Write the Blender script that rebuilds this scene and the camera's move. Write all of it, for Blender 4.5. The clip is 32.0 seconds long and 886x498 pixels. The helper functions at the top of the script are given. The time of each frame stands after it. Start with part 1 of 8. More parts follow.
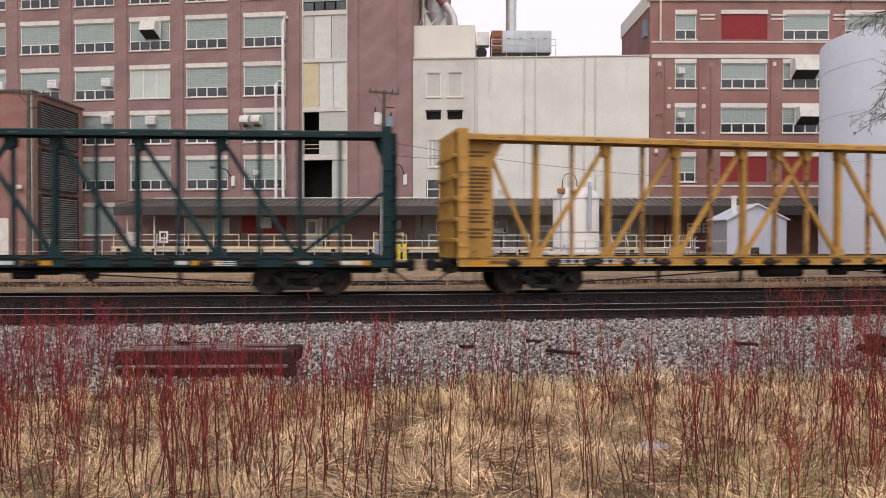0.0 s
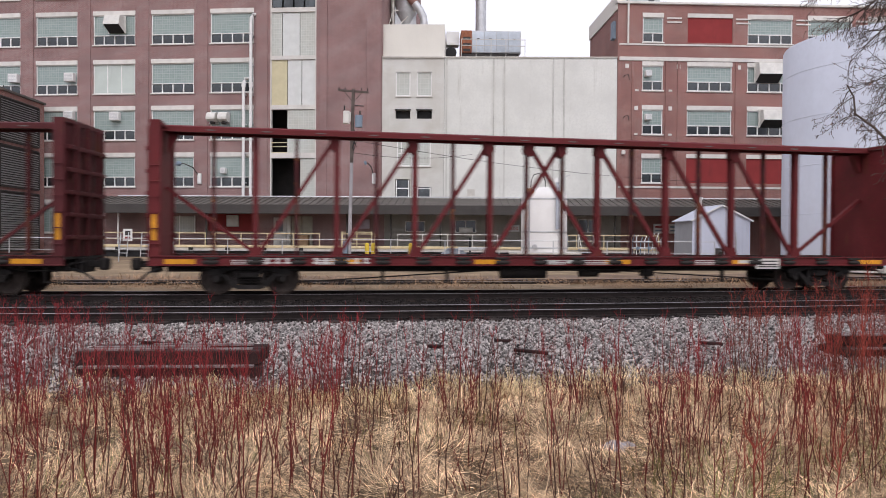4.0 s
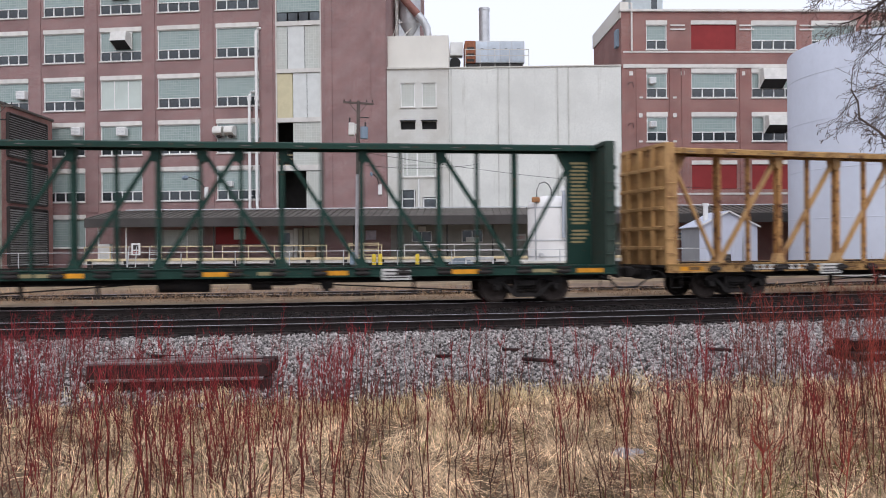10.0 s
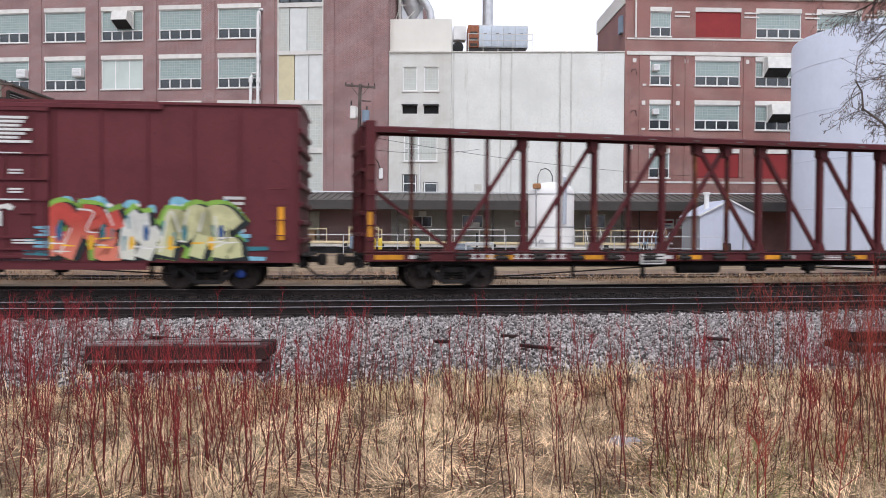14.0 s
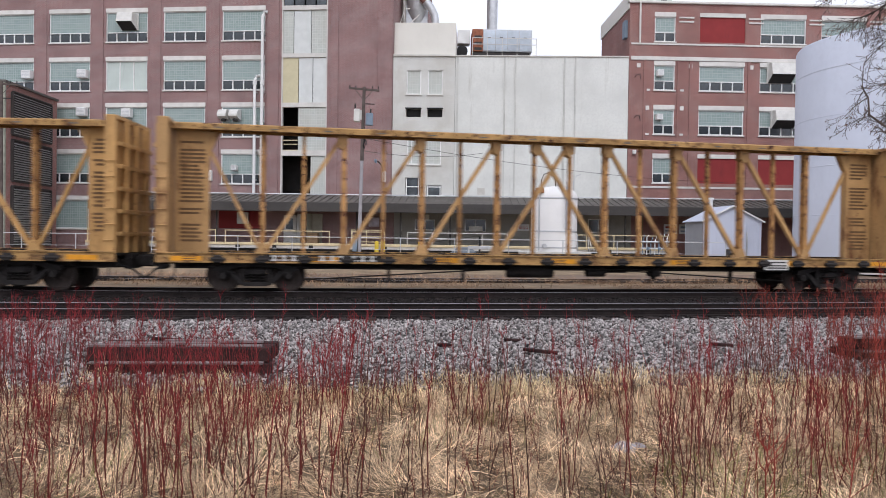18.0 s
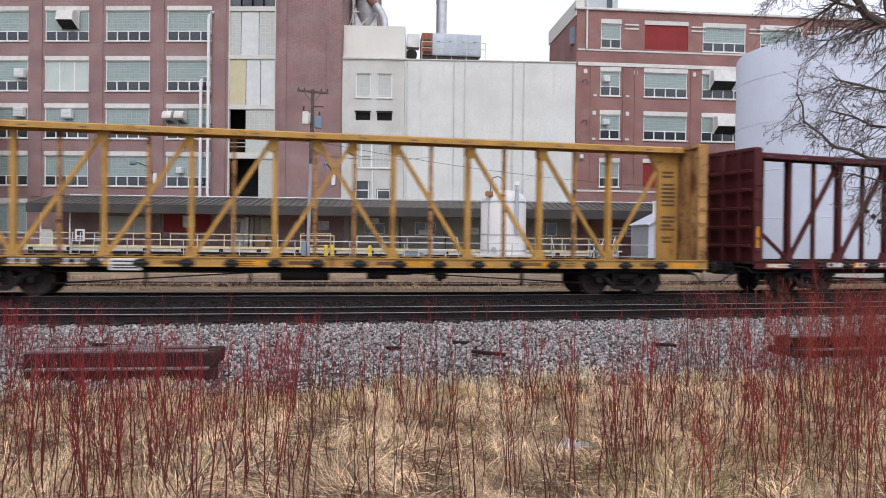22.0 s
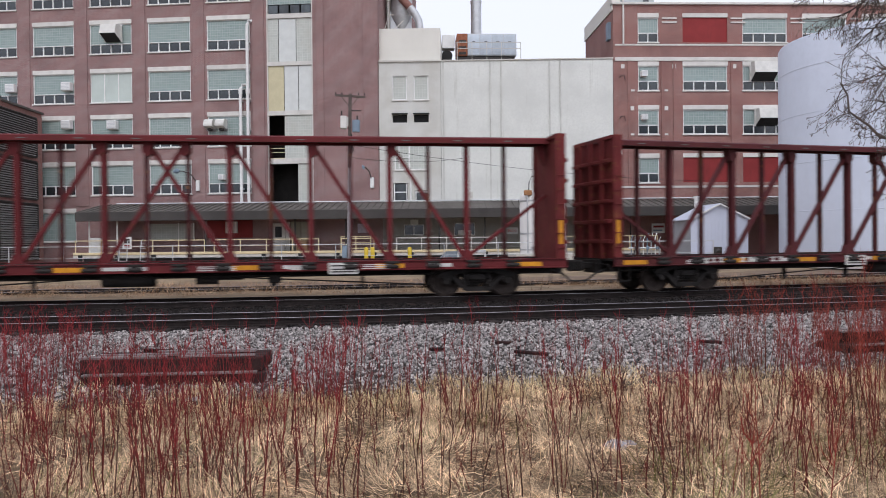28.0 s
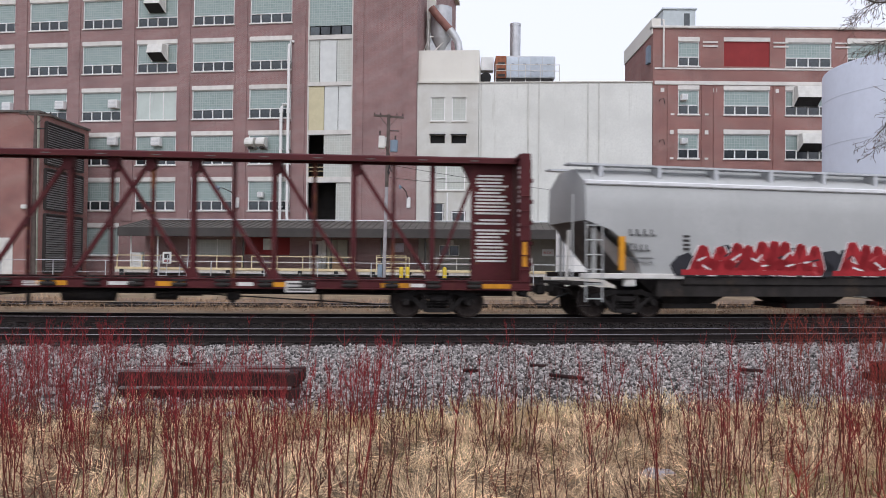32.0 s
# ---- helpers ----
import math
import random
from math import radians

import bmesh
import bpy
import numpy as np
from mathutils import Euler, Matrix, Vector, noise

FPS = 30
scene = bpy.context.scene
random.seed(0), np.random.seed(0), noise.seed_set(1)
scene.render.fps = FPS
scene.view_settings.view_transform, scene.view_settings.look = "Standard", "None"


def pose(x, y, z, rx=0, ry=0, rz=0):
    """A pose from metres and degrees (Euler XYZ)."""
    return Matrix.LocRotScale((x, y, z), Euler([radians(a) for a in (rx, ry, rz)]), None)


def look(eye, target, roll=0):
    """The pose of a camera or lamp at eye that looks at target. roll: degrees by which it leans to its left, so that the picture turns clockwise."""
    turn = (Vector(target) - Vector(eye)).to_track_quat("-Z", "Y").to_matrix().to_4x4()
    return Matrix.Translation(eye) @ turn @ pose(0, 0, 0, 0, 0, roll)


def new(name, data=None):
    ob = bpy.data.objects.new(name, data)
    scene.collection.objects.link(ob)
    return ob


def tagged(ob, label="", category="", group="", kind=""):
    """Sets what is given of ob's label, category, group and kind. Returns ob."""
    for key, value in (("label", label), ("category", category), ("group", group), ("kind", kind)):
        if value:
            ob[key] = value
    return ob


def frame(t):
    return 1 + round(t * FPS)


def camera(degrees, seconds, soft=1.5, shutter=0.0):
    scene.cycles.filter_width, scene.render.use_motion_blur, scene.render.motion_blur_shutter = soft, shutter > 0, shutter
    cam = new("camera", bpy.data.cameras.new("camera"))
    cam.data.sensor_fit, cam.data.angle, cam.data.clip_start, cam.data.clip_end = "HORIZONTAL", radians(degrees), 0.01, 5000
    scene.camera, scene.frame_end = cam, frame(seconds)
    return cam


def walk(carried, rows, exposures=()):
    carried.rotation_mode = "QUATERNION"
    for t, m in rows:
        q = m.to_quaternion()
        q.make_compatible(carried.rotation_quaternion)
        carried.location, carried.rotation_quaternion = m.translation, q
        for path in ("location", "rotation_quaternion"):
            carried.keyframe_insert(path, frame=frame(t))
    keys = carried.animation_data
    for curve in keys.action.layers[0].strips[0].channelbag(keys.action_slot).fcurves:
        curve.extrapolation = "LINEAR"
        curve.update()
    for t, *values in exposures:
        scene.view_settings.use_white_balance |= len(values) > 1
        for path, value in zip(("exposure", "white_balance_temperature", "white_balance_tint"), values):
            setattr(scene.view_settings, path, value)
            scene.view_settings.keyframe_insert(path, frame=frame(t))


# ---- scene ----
# Hand-held camera beside the line: seconds, x, y, z (from the first eye), yaw, pitch, roll
cam = camera(59.3, 32.0, 0.95, 0.3)
EYE = 1.92
ROWS = [
    (0.0, 0.00, 0.00, 0.00, -0.00, -0.74, -0.09),
    (0.5, 0.00, -0.01, 0.00, -1.43, -0.28, -0.82),
    (1.0, 0.02, -0.02, 0.00, -3.03, -0.86, -1.10),
    (1.5, 0.02, -0.02, 0.00, -4.19, -1.09, -1.52),
    (2.0, 0.03, -0.02, 0.00, -6.10, -0.66, -0.73),
    (2.5, 0.06, 0.00, 0.01, -7.70, 0.61, -0.38),
    (3.0, 0.02, -0.00, -0.00, -6.44, 0.14, -0.39),
    (3.5, 0.00, 0.03, -0.00, -2.25, -0.76, -0.41),
    (5.5, 0.01, 0.03, -0.01, -2.97, -0.78, -0.36),
    (6.0, 0.01, 0.03, -0.01, -3.62, -0.77, -0.76),
    (6.5, 0.00, 0.02, -0.00, -4.18, -0.72, -1.08),
    (7.0, -0.00, 0.04, -0.01, -3.87, -0.79, -1.16),
    (7.5, -0.01, 0.02, -0.00, -1.93, -0.83, -1.21),
    (8.0, -0.01, 0.00, 0.01, -0.99, 0.76, -0.64),
    (8.5, -0.01, -0.01, 0.01, -1.78, 0.74, -0.44),
    (9.0, -0.01, -0.01, 0.01, -1.31, 0.63, -0.22),
    (9.5, 0.00, -0.02, 0.00, -1.28, 0.78, 0.22),
    (10.0, 0.00, -0.02, 0.00, -1.80, -0.04, 0.43),
    (10.5, 0.01, -0.02, 0.00, -2.65, -0.88, 0.03),
    (11.0, 0.00, 0.01, 0.01, -2.74, -0.63, -0.23),
    (11.5, 0.00, -0.01, 0.00, -3.05, -0.74, -0.34),
    (12.0, 0.02, -0.03, 0.00, -4.00, -0.93, -0.32),
    (12.5, 0.01, 0.01, -0.00, -4.79, -1.06, -0.26),
    (13.0, -0.00, 0.01, -0.01, -2.56, -1.32, -0.40),
    (13.5, 0.00, 0.01, -0.00, -2.54, -1.08, -0.39),
    (14.0, 0.01, 0.00, 0.01, -1.78, -1.15, -0.38),
    (14.5, -0.01, 0.01, 0.01, -2.21, -1.21, -0.52),
    (16.5, -0.01, 0.04, -0.00, -2.74, -0.44, -0.26),
    (17.0, -0.02, 0.04, -0.01, -2.09, -0.30, -0.63),
    (17.5, -0.00, 0.02, -0.01, -1.79, -0.34, -0.80),
    (18.0, -0.01, 0.04, -0.00, -1.60, -0.88, -0.82),
    (18.5, 0.00, 0.02, -0.00, -1.39, -0.86, -0.78),
    (19.0, -0.00, 0.01, -0.01, -1.41, -0.73, -0.80),
    (19.5, -0.00, 0.01, -0.01, -1.84, -0.69, -0.77),
    (20.0, 0.02, -0.01, -0.01, -2.54, -0.53, -0.70),
    (20.5, 0.02, -0.02, 0.00, -3.92, -0.48, -0.75),
    (21.0, 0.01, -0.00, -0.01, -4.44, -0.48, -0.82),
    (21.5, 0.02, 0.02, -0.02, -4.75, -0.40, -0.70),
    (22.0, 0.02, 0.01, -0.01, -5.25, -0.57, -0.70),
    (22.5, 0.01, 0.04, -0.01, -5.51, -0.89, -0.57),
    (23.0, 0.02, 0.02, -0.00, -5.53, -1.11, -0.49),
    (23.5, 0.03, 0.01, -0.00, -5.76, -1.07, -0.34),
    (24.0, 0.02, -0.01, -0.01, -6.08, -0.67, -0.35),
    (24.5, 0.02, -0.00, -0.01, -5.86, -0.50, -0.45),
    (25.0, -0.00, 0.01, -0.01, -4.96, -0.86, -0.47),
    (25.5, -0.02, -0.01, -0.01, -3.02, -1.01, -0.40),
    (27.5, -0.01, -0.04, 0.01, 1.26, 0.03, 0.46),
    (28.0, -0.01, -0.06, 0.01, -2.38, -0.56, 0.55),
    (28.5, -0.01, -0.04, 0.01, -2.74, -0.05, 0.54),
    (29.0, -0.01, -0.03, 0.00, -3.06, 0.70, 0.50),
    (29.5, -0.01, -0.04, 0.00, -3.68, 0.90, 0.52),
    (30.0, -0.01, -0.02, 0.00, -3.27, 0.90, 0.42),
    (30.5, -0.03, -0.02, 0.00, -1.99, 0.21, 0.13),
    (31.0, -0.03, 0.00, 0.00, -0.37, 0.38, -0.10),
    (31.5, -0.04, -0.01, 0.00, 0.33, 0.88, -0.34),
    (32.0, -0.03, -0.02, 0.00, 0.18, 0.97, -0.60),
]
walk(cam, [(t, pose(x, y, EYE + z, 90 + pitch, roll, yaw)) for t, x, y, z, yaw, pitch, roll in ROWS],
     [(0.0, 0.14, 7150, 16), (1.0, 0.20, 7150, 16), (2.5, 0.26, 6850, 16.5), (6.0, 0.18, 6450, 13), (10.0, 0.18, 6280, 12.5), (11.5, 0.10, 6280, 12.5), (13.0, 0.12, 6280, 12.5), (14.0, 0.40, 6280, 12.5), (17.0, 0.36, 6280, 12.5), (18.0, 0.25, 6280, 12.5), (20.0, 0.25, 6280, 12.5), (25.0, 0.25, 6280, 12.5), (27.5, 0.24, 6280, 12.5), (28.0, 0.12, 6280, 12.5), (29.5, 0.22, 6280, 12.5), (31.0, 0.22, 6280, 12.5), (32.0, 0.14, 6280, 12.5)])

# ---- light: a bright overcast sky with a weak, wide sun ----
SUN_ELEV, SUN_ROT = 48.0, 160.0
world = bpy.data.worlds.new("overcast_sky")
scene.world = world
world.use_nodes = True
wn = world.node_tree
wn.nodes.clear()
sky = wn.nodes.new("ShaderNodeTexSky")
sky.sky_type, sky.sun_disc = "NISHITA", False
sky.sun_elevation, sky.sun_rotation = radians(SUN_ELEV), radians(SUN_ROT)
sky.air_density, sky.dust_density, sky.ozone_density = 1.0, 6.0, 1.0
soft_sky = wn.nodes.new("ShaderNodeHueSaturation")
soft_sky.inputs["Saturation"].default_value = 0.12
wbg = wn.nodes.new("ShaderNodeBackground")
wbg.inputs["Strength"].default_value = 0.15
wout = wn.nodes.new("ShaderNodeOutputWorld")
wn.links.new(sky.outputs[0], soft_sky.inputs["Color"])
cloud = wn.nodes.new("ShaderNodeMix")
cloud.data_type = "RGBA"
cloud.inputs[0].default_value = 0.72
cloud.inputs[7].default_value = (6.7, 6.95, 7.95, 1.0)
wn.links.new(soft_sky.outputs[0], cloud.inputs[6])
wn.links.new(cloud.outputs[2], wbg.inputs["Color"])
wn.links.new(wbg.outputs[0], wout.inputs["Surface"])
sun = new("sun", bpy.data.lights.new("sun", "SUN"))
sun.data.energy, sun.data.angle, sun.data.color = 0.7, radians(25), (1.0, 0.97, 0.93)
sun.matrix_world = look((0, 0, 40), (0 + 40 * math.sin(radians(20)), 40 * math.cos(radians(20)), 40 - 44), 0)
scene.view_settings.exposure = 0.15

# ---- materials ----
def node_mat(name):
    m = bpy.data.materials.new(name)
    m.use_nodes = True
    return m, m.node_tree, m.node_tree.nodes["Principled BSDF"]


def scaled(c, k):
    return tuple(min(1.0, v * k) for v in c[:3]) + (1.0,)


def mix_rgb(nt, fac, a, b):
    mx = nt.nodes.new("ShaderNodeMix")
    mx.data_type = "RGBA"
    for key, v in ((0, fac), (6, a), (7, b)):
        if hasattr(v, "is_output"):
            nt.links.new(v, mx.inputs[key])
        else:
            mx.inputs[key].default_value = v
    return mx.outputs[2]


def noise_tex(nt, vec, scale, detail=4.0, rough=0.6):
    n = nt.nodes.new("ShaderNodeTexNoise")
    n.inputs["Scale"].default_value, n.inputs["Detail"].default_value, n.inputs["Roughness"].default_value = scale, detail, rough
    if vec is not None:
        nt.links.new(vec, n.inputs["Vector"])
    return n.outputs[0]


def ramp(nt, fac, lo, hi):
    r = nt.nodes.new("ShaderNodeMapRange")
    r.interpolation_type = "SMOOTHSTEP"
    nt.links.new(fac, r.inputs[0])
    r.inputs[1].default_value, r.inputs[2].default_value = lo, hi
    return r.outputs[0]


def mat(name, col, rough=0.7, metal=0.0, var=0.25, scale=2.0, fine=30.0, bump=0.15, dirt=None, amount=0.5, dirt_scale=1.2, streak=1.0, rnd=0.0, island=0.0, spec=0.2, coords="Object", fleck=0.0, shift=False):
    """Paint, metal, stone and the like: two scales of variation, an optional second colour in patches or streaks, and fine relief."""
    m, nt, b = node_mat(name)
    tc = nt.nodes.new("ShaderNodeTexCoord").outputs[coords]
    if shift:
        # alike pieces each take another stretch of the pattern
        far = nt.nodes.new("ShaderNodeVectorMath")
        far.operation = "MULTIPLY_ADD"
        nt.links.new(nt.nodes.new("ShaderNodeObjectInfo").outputs["Random"], far.inputs[0])
        far.inputs[1].default_value = (37.0, 53.0, 71.0)
        nt.links.new(tc, far.inputs[2])
        tc = far.outputs[0]
    n1 = noise_tex(nt, tc, scale)
    c = mix_rgb(nt, ramp(nt, n1, 0.3, 0.7), scaled(col, 1 - var), scaled(col, 1 + var))
    n2 = noise_tex(nt, tc, fine, 3.0)
    c = mix_rgb(nt, ramp(nt, n2, 0.35, 0.75), c, mix_rgb(nt, 0.5, c, scaled(col, 1 - 1.4 * var)))
    if dirt:
        mp = nt.nodes.new("ShaderNodeMapping")
        mp.inputs["Scale"].default_value = (1, 1, 1 / streak)
        nt.links.new(tc, mp.inputs["Vector"])
        n3 = noise_tex(nt, mp.outputs[0], dirt_scale, 6.0, 0.7)
        c = mix_rgb(nt, ramp(nt, n3, 0.75 - 0.5 * amount, 0.95 - 0.4 * amount), c, (*dirt[:3], 1.0))
    if fleck:
        # small blisters where the paint has come off
        n4 = noise_tex(nt, tc, 5.5, 5.0, 0.72)
        c = mix_rgb(nt, ramp(nt, n4, 0.66 - 0.22 * fleck, 0.74 - 0.22 * fleck), c, (*scaled(dirt, 0.75)[:3], 1.0))
    for k, socket in ((rnd, "info"), (island, "geo")):
        if k:
            src = nt.nodes.new("ShaderNodeObjectInfo").outputs["Random"] if socket == "info" else nt.nodes.new("ShaderNodeNewGeometry").outputs["Random Per Island"]
            hs = nt.nodes.new("ShaderNodeHueSaturation")
            mr = nt.nodes.new("ShaderNodeMapRange")
            nt.links.new(src, mr.inputs[0])
            mr.inputs[3].default_value, mr.inputs[4].default_value = 1 - k, 1 + k
            nt.links.new(mr.outputs[0], hs.inputs["Value"])
            nt.links.new(c, hs.inputs["Color"])
            c = hs.outputs[0]
    nt.links.new(c, b.inputs["Base Color"])
    b.inputs["Roughness"].default_value, b.inputs["Metallic"].default_value = rough, metal
    b.inputs["Specular IOR Level"].default_value = spec
    if bump:
        bp = nt.nodes.new("ShaderNodeBump")
        bp.inputs["Strength"].default_value, bp.inputs["Distance"].default_value = bump, 0.02
        nt.links.new(n2, bp.inputs["Height"])
        nt.links.new(bp.outputs[0], b.inputs["Normal"])
    return m


def brick_mat(name, c1, c2, mortar, w=0.21, h=0.072, gap=0.011, offset=0.5, rough=0.85, stain=None, bump=0.4, var_scale=0.35, amount=0.45, block_var=1.0):
    """Courses of bricks or blocks at real size, on walls that run along the object's x or y."""
    m, nt, b = node_mat(name)
    tc = nt.nodes.new("ShaderNodeTexCoord").outputs["Object"]
    sp = nt.nodes.new("ShaderNodeSeparateXYZ")
    nt.links.new(tc, sp.inputs[0])
    ad = nt.nodes.new("ShaderNodeMath")
    nt.links.new(sp.outputs[0], ad.inputs[0])
    nt.links.new(sp.outputs[1], ad.inputs[1])
    cb = nt.nodes.new("ShaderNodeCombineXYZ")
    nt.links.new(ad.outputs[0], cb.inputs[0])
    nt.links.new(sp.outputs[2], cb.inputs[1])
    bt = nt.nodes.new("ShaderNodeTexBrick")
    bt.offset = offset
    nt.links.new(cb.outputs[0], bt.inputs["Vector"])
    bt.inputs["Scale"].default_value = 1.0
    bt.inputs["Color1"].default_value, bt.inputs["Color2"].default_value, bt.inputs["Mortar"].default_value = (*c1, 1), (*c2, 1), (*mortar, 1)
    bt.inputs["Brick Width"].default_value, bt.inputs["Row Height"].default_value, bt.inputs["Mortar Size"].default_value = w, h, gap
    n1 = noise_tex(nt, tc, var_scale, 6.0, 0.65)
    c = mix_rgb(nt, ramp(nt, n1, 0.35, 0.7), bt.outputs["Color"], mix_rgb(nt, 0.5, bt.outputs["Color"], (*(stain or c2), 1)))
    mp = nt.nodes.new("ShaderNodeMapping")
    mp.inputs["Scale"].default_value = (1.2, 1.2, 0.18)
    nt.links.new(tc, mp.inputs["Vector"])
    n3 = noise_tex(nt, mp.outputs[0], 1.0, 6.0, 0.7)
    c = mix_rgb(nt, ramp(nt, n3, 0.78 - 0.35 * amount, 1.0 - 0.35 * amount), c, mix_rgb(nt, 0.55, c, (*(stain or c2), 1)))
    nt.links.new(c, b.inputs["Base Color"])
    b.inputs["Roughness"].default_value = rough
    b.inputs["Specular IOR Level"].default_value = 0.5 if rough < 0.5 else 0.2
    bp = nt.nodes.new("ShaderNodeBump")
    bp.inputs["Strength"].default_value, bp.inputs["Distance"].default_value = bump, 0.01
    nt.links.new(bt.outputs["Fac"], bp.inputs["Height"])
    bp.invert = True
    nt.links.new(bp.outputs[0], b.inputs["Normal"])
    return m


RUST = (0.13, 0.05, 0.022)
M_BRICK = brick_mat("red_brick", (0.315, 0.168, 0.157), (0.23, 0.118, 0.112), (0.36, 0.3, 0.285), stain=(0.15, 0.095, 0.094))
M_BRICK_R = brick_mat("red_brick_bright", (0.335, 0.148, 0.125), (0.245, 0.103, 0.09), (0.34, 0.25, 0.225), stain=(0.145, 0.078, 0.072))
M_BRICK_W = brick_mat("painted_white_brick", (0.65, 0.65, 0.61), (0.6, 0.6, 0.565), (0.53, 0.53, 0.495), stain=(0.4, 0.37, 0.31), bump=0.25)
M_RENDER = mat("white_rendered_wall", (0.645, 0.65, 0.61), 0.9, var=0.08, scale=0.35, fine=6, bump=0.15, dirt=(0.4, 0.39, 0.34), amount=0.38, dirt_scale=1.5, streak=12)
M_CREAM = mat("cream_metal_cladding", (0.66, 0.64, 0.58), 0.6, var=0.04, scale=0.5, dirt=(0.42, 0.38, 0.3), amount=0.25, streak=7)
M_CONC = mat("pale_concrete", (0.55, 0.53, 0.48), 0.9, var=0.12, scale=1.5, dirt=(0.3, 0.27, 0.23), amount=0.35, streak=4)
M_LINTEL = mat("weathered_white_lintel", (0.62, 0.6, 0.56), 0.85, var=0.1, scale=1.2, dirt=(0.35, 0.31, 0.27), amount=0.3, streak=3, rnd=0.06)
M_FRAME = mat("white_window_frame", (0.78, 0.78, 0.76), 0.6, var=0.08, rnd=0.05)
M_BLOCK = brick_mat("greenish_glass_block", (0.25, 0.33, 0.305), (0.20, 0.275, 0.255), (0.37, 0.42, 0.4), w=0.19, h=0.19, gap=0.018, offset=0.0, rough=0.25, stain=(0.33, 0.38, 0.36), bump=0.5, amount=0.5)
M_BLOCK_PALE = brick_mat("pale_glass_block", (0.47, 0.5, 0.455), (0.415, 0.44, 0.405), (0.55, 0.57, 0.53), w=0.19, h=0.19, gap=0.018, offset=0.0, rough=0.35, stain=(0.42, 0.4, 0.34), bump=0.4)
M_SHEETING = mat("pale_green_translucent_sheet", (0.5, 0.56, 0.52), 0.5, var=0.06, scale=0.8, dirt=(0.4, 0.43, 0.4), amount=0.35, streak=5)
M_REDPANEL = mat("red_painted_infill_panel", (0.25, 0.035, 0.035), 0.7, var=0.1, scale=0.6, dirt=(0.17, 0.03, 0.03), amount=0.4, streak=5)
# near-black colour that stands in for the missing light indoors
M_DARK = mat("unlit_interior_black", (0.03, 0.028, 0.026), 0.9, var=0.3, scale=0.7)
M_GLASS = mat("dark_window_glass", (0.05, 0.06, 0.065), 0.08, var=0.5, scale=0.9, bump=0, rnd=0.3, spec=0.6)
M_STEEL = mat("galvanised_steel", (0.5, 0.51, 0.52), 0.45, 0.6, spec=0.5, var=0.12, scale=2, dirt=(0.3, 0.27, 0.24), amount=0.3, streak=3)
M_WHITEPIPE = mat("white_painted_pipe", (0.72, 0.72, 0.7), 0.5, var=0.06, dirt=(0.45, 0.42, 0.36), amount=0.25, streak=4)
M_AC = mat("pale_metal_housing", (0.62, 0.61, 0.57), 0.6, var=0.1, dirt=(0.36, 0.31, 0.25), amount=0.35)
M_ROOF = mat("grey_brown_roofing_sheet", (0.12, 0.11, 0.1), 0.75, var=0.2, scale=0.7, dirt=(0.10, 0.085, 0.075), amount=0.5, streak=2)
M_FASCIA = mat("dark_grey_fascia", (0.06, 0.055, 0.052), 0.7, var=0.15, scale=0.6)
M_TANK = mat("pale_blue_grey_tank_paint", (0.575, 0.61, 0.69), 0.5, var=0.05, scale=0.25, fine=3, bump=0.03, dirt=(0.46, 0.48, 0.53), amount=0.34, dirt_scale=0.6, streak=12)
M_SILO = mat("white_tank_paint", (0.72, 0.71, 0.69), 0.5, var=0.06, scale=0.6, bump=0.05, dirt=(0.45, 0.41, 0.35), amount=0.3, streak=6)
M_SHED = mat("pale_blue_grey_siding", (0.52, 0.55, 0.64), 0.6, var=0.05, scale=0.5, dirt=(0.4, 0.4, 0.44), amount=0.2, streak=5)
M_YELLOW = mat("safety_yellow_paint", (0.62, 0.45, 0.05), 0.6, var=0.12, dirt=(0.3, 0.22, 0.08), amount=0.35)
M_CREAMRAIL = mat("faded_cream_yellow_paint", (0.66, 0.55, 0.34), 0.6, var=0.12, dirt=(0.35, 0.27, 0.16), amount=0.35)
M_WOODPOLE = mat("weathered_grey_pole_wood", (0.11, 0.09, 0.08), 0.9, var=0.25, scale=3, fine=60, bump=0.4, dirt=(0.11, 0.09, 0.08), amount=0.4, streak=8)
M_PALEPOLE = mat("pale_sleeved_pole", (0.33, 0.32, 0.33), 0.8, var=0.15, scale=2, dirt=(0.25, 0.24, 0.23), amount=0.35, streak=8)
M_BLUEGREY = mat("blue_grey_transformer_paint", (0.2, 0.26, 0.32), 0.6, var=0.12)
M_WIRE = mat("black_cable", (0.03, 0.03, 0.03), 0.7, var=0.2)
M_RAIL = mat("dark_rusty_rail", (0.02, 0.015, 0.014), 0.75, 0.1, var=0.3, scale=6)
M_RAILTOP = mat("worn_bright_rail_head", (0.28, 0.27, 0.28), 0.45, 0.9, var=0.15, scale=4)
M_TIE = mat("creosoted_timber", (0.03, 0.021, 0.018), 0.9, var=0.35, scale=5, fine=50, bump=0.5, rnd=0.25)
M_OLDTIE = mat("old_reddish_brown_timber", (0.03, 0.015, 0.014), 0.9, var=0.4, scale=6, fine=60, bump=0.6, dirt=(0.075, 0.05, 0.046), amount=0.3, rnd=0.3)
M_STONE = mat("grey_ballast_stone", (0.285, 0.26, 0.247), 0.9, var=0.3, scale=9, fine=50, bump=0.2, island=0.85, dirt=(0.11, 0.098, 0.095), amount=0.42, dirt_scale=0.55)
M_STONE_D = mat("dark_oily_ballast", (0.02, 0.0165, 0.0155), 0.9, var=0.25, scale=9, fine=50, bump=0.2, island=0.5)
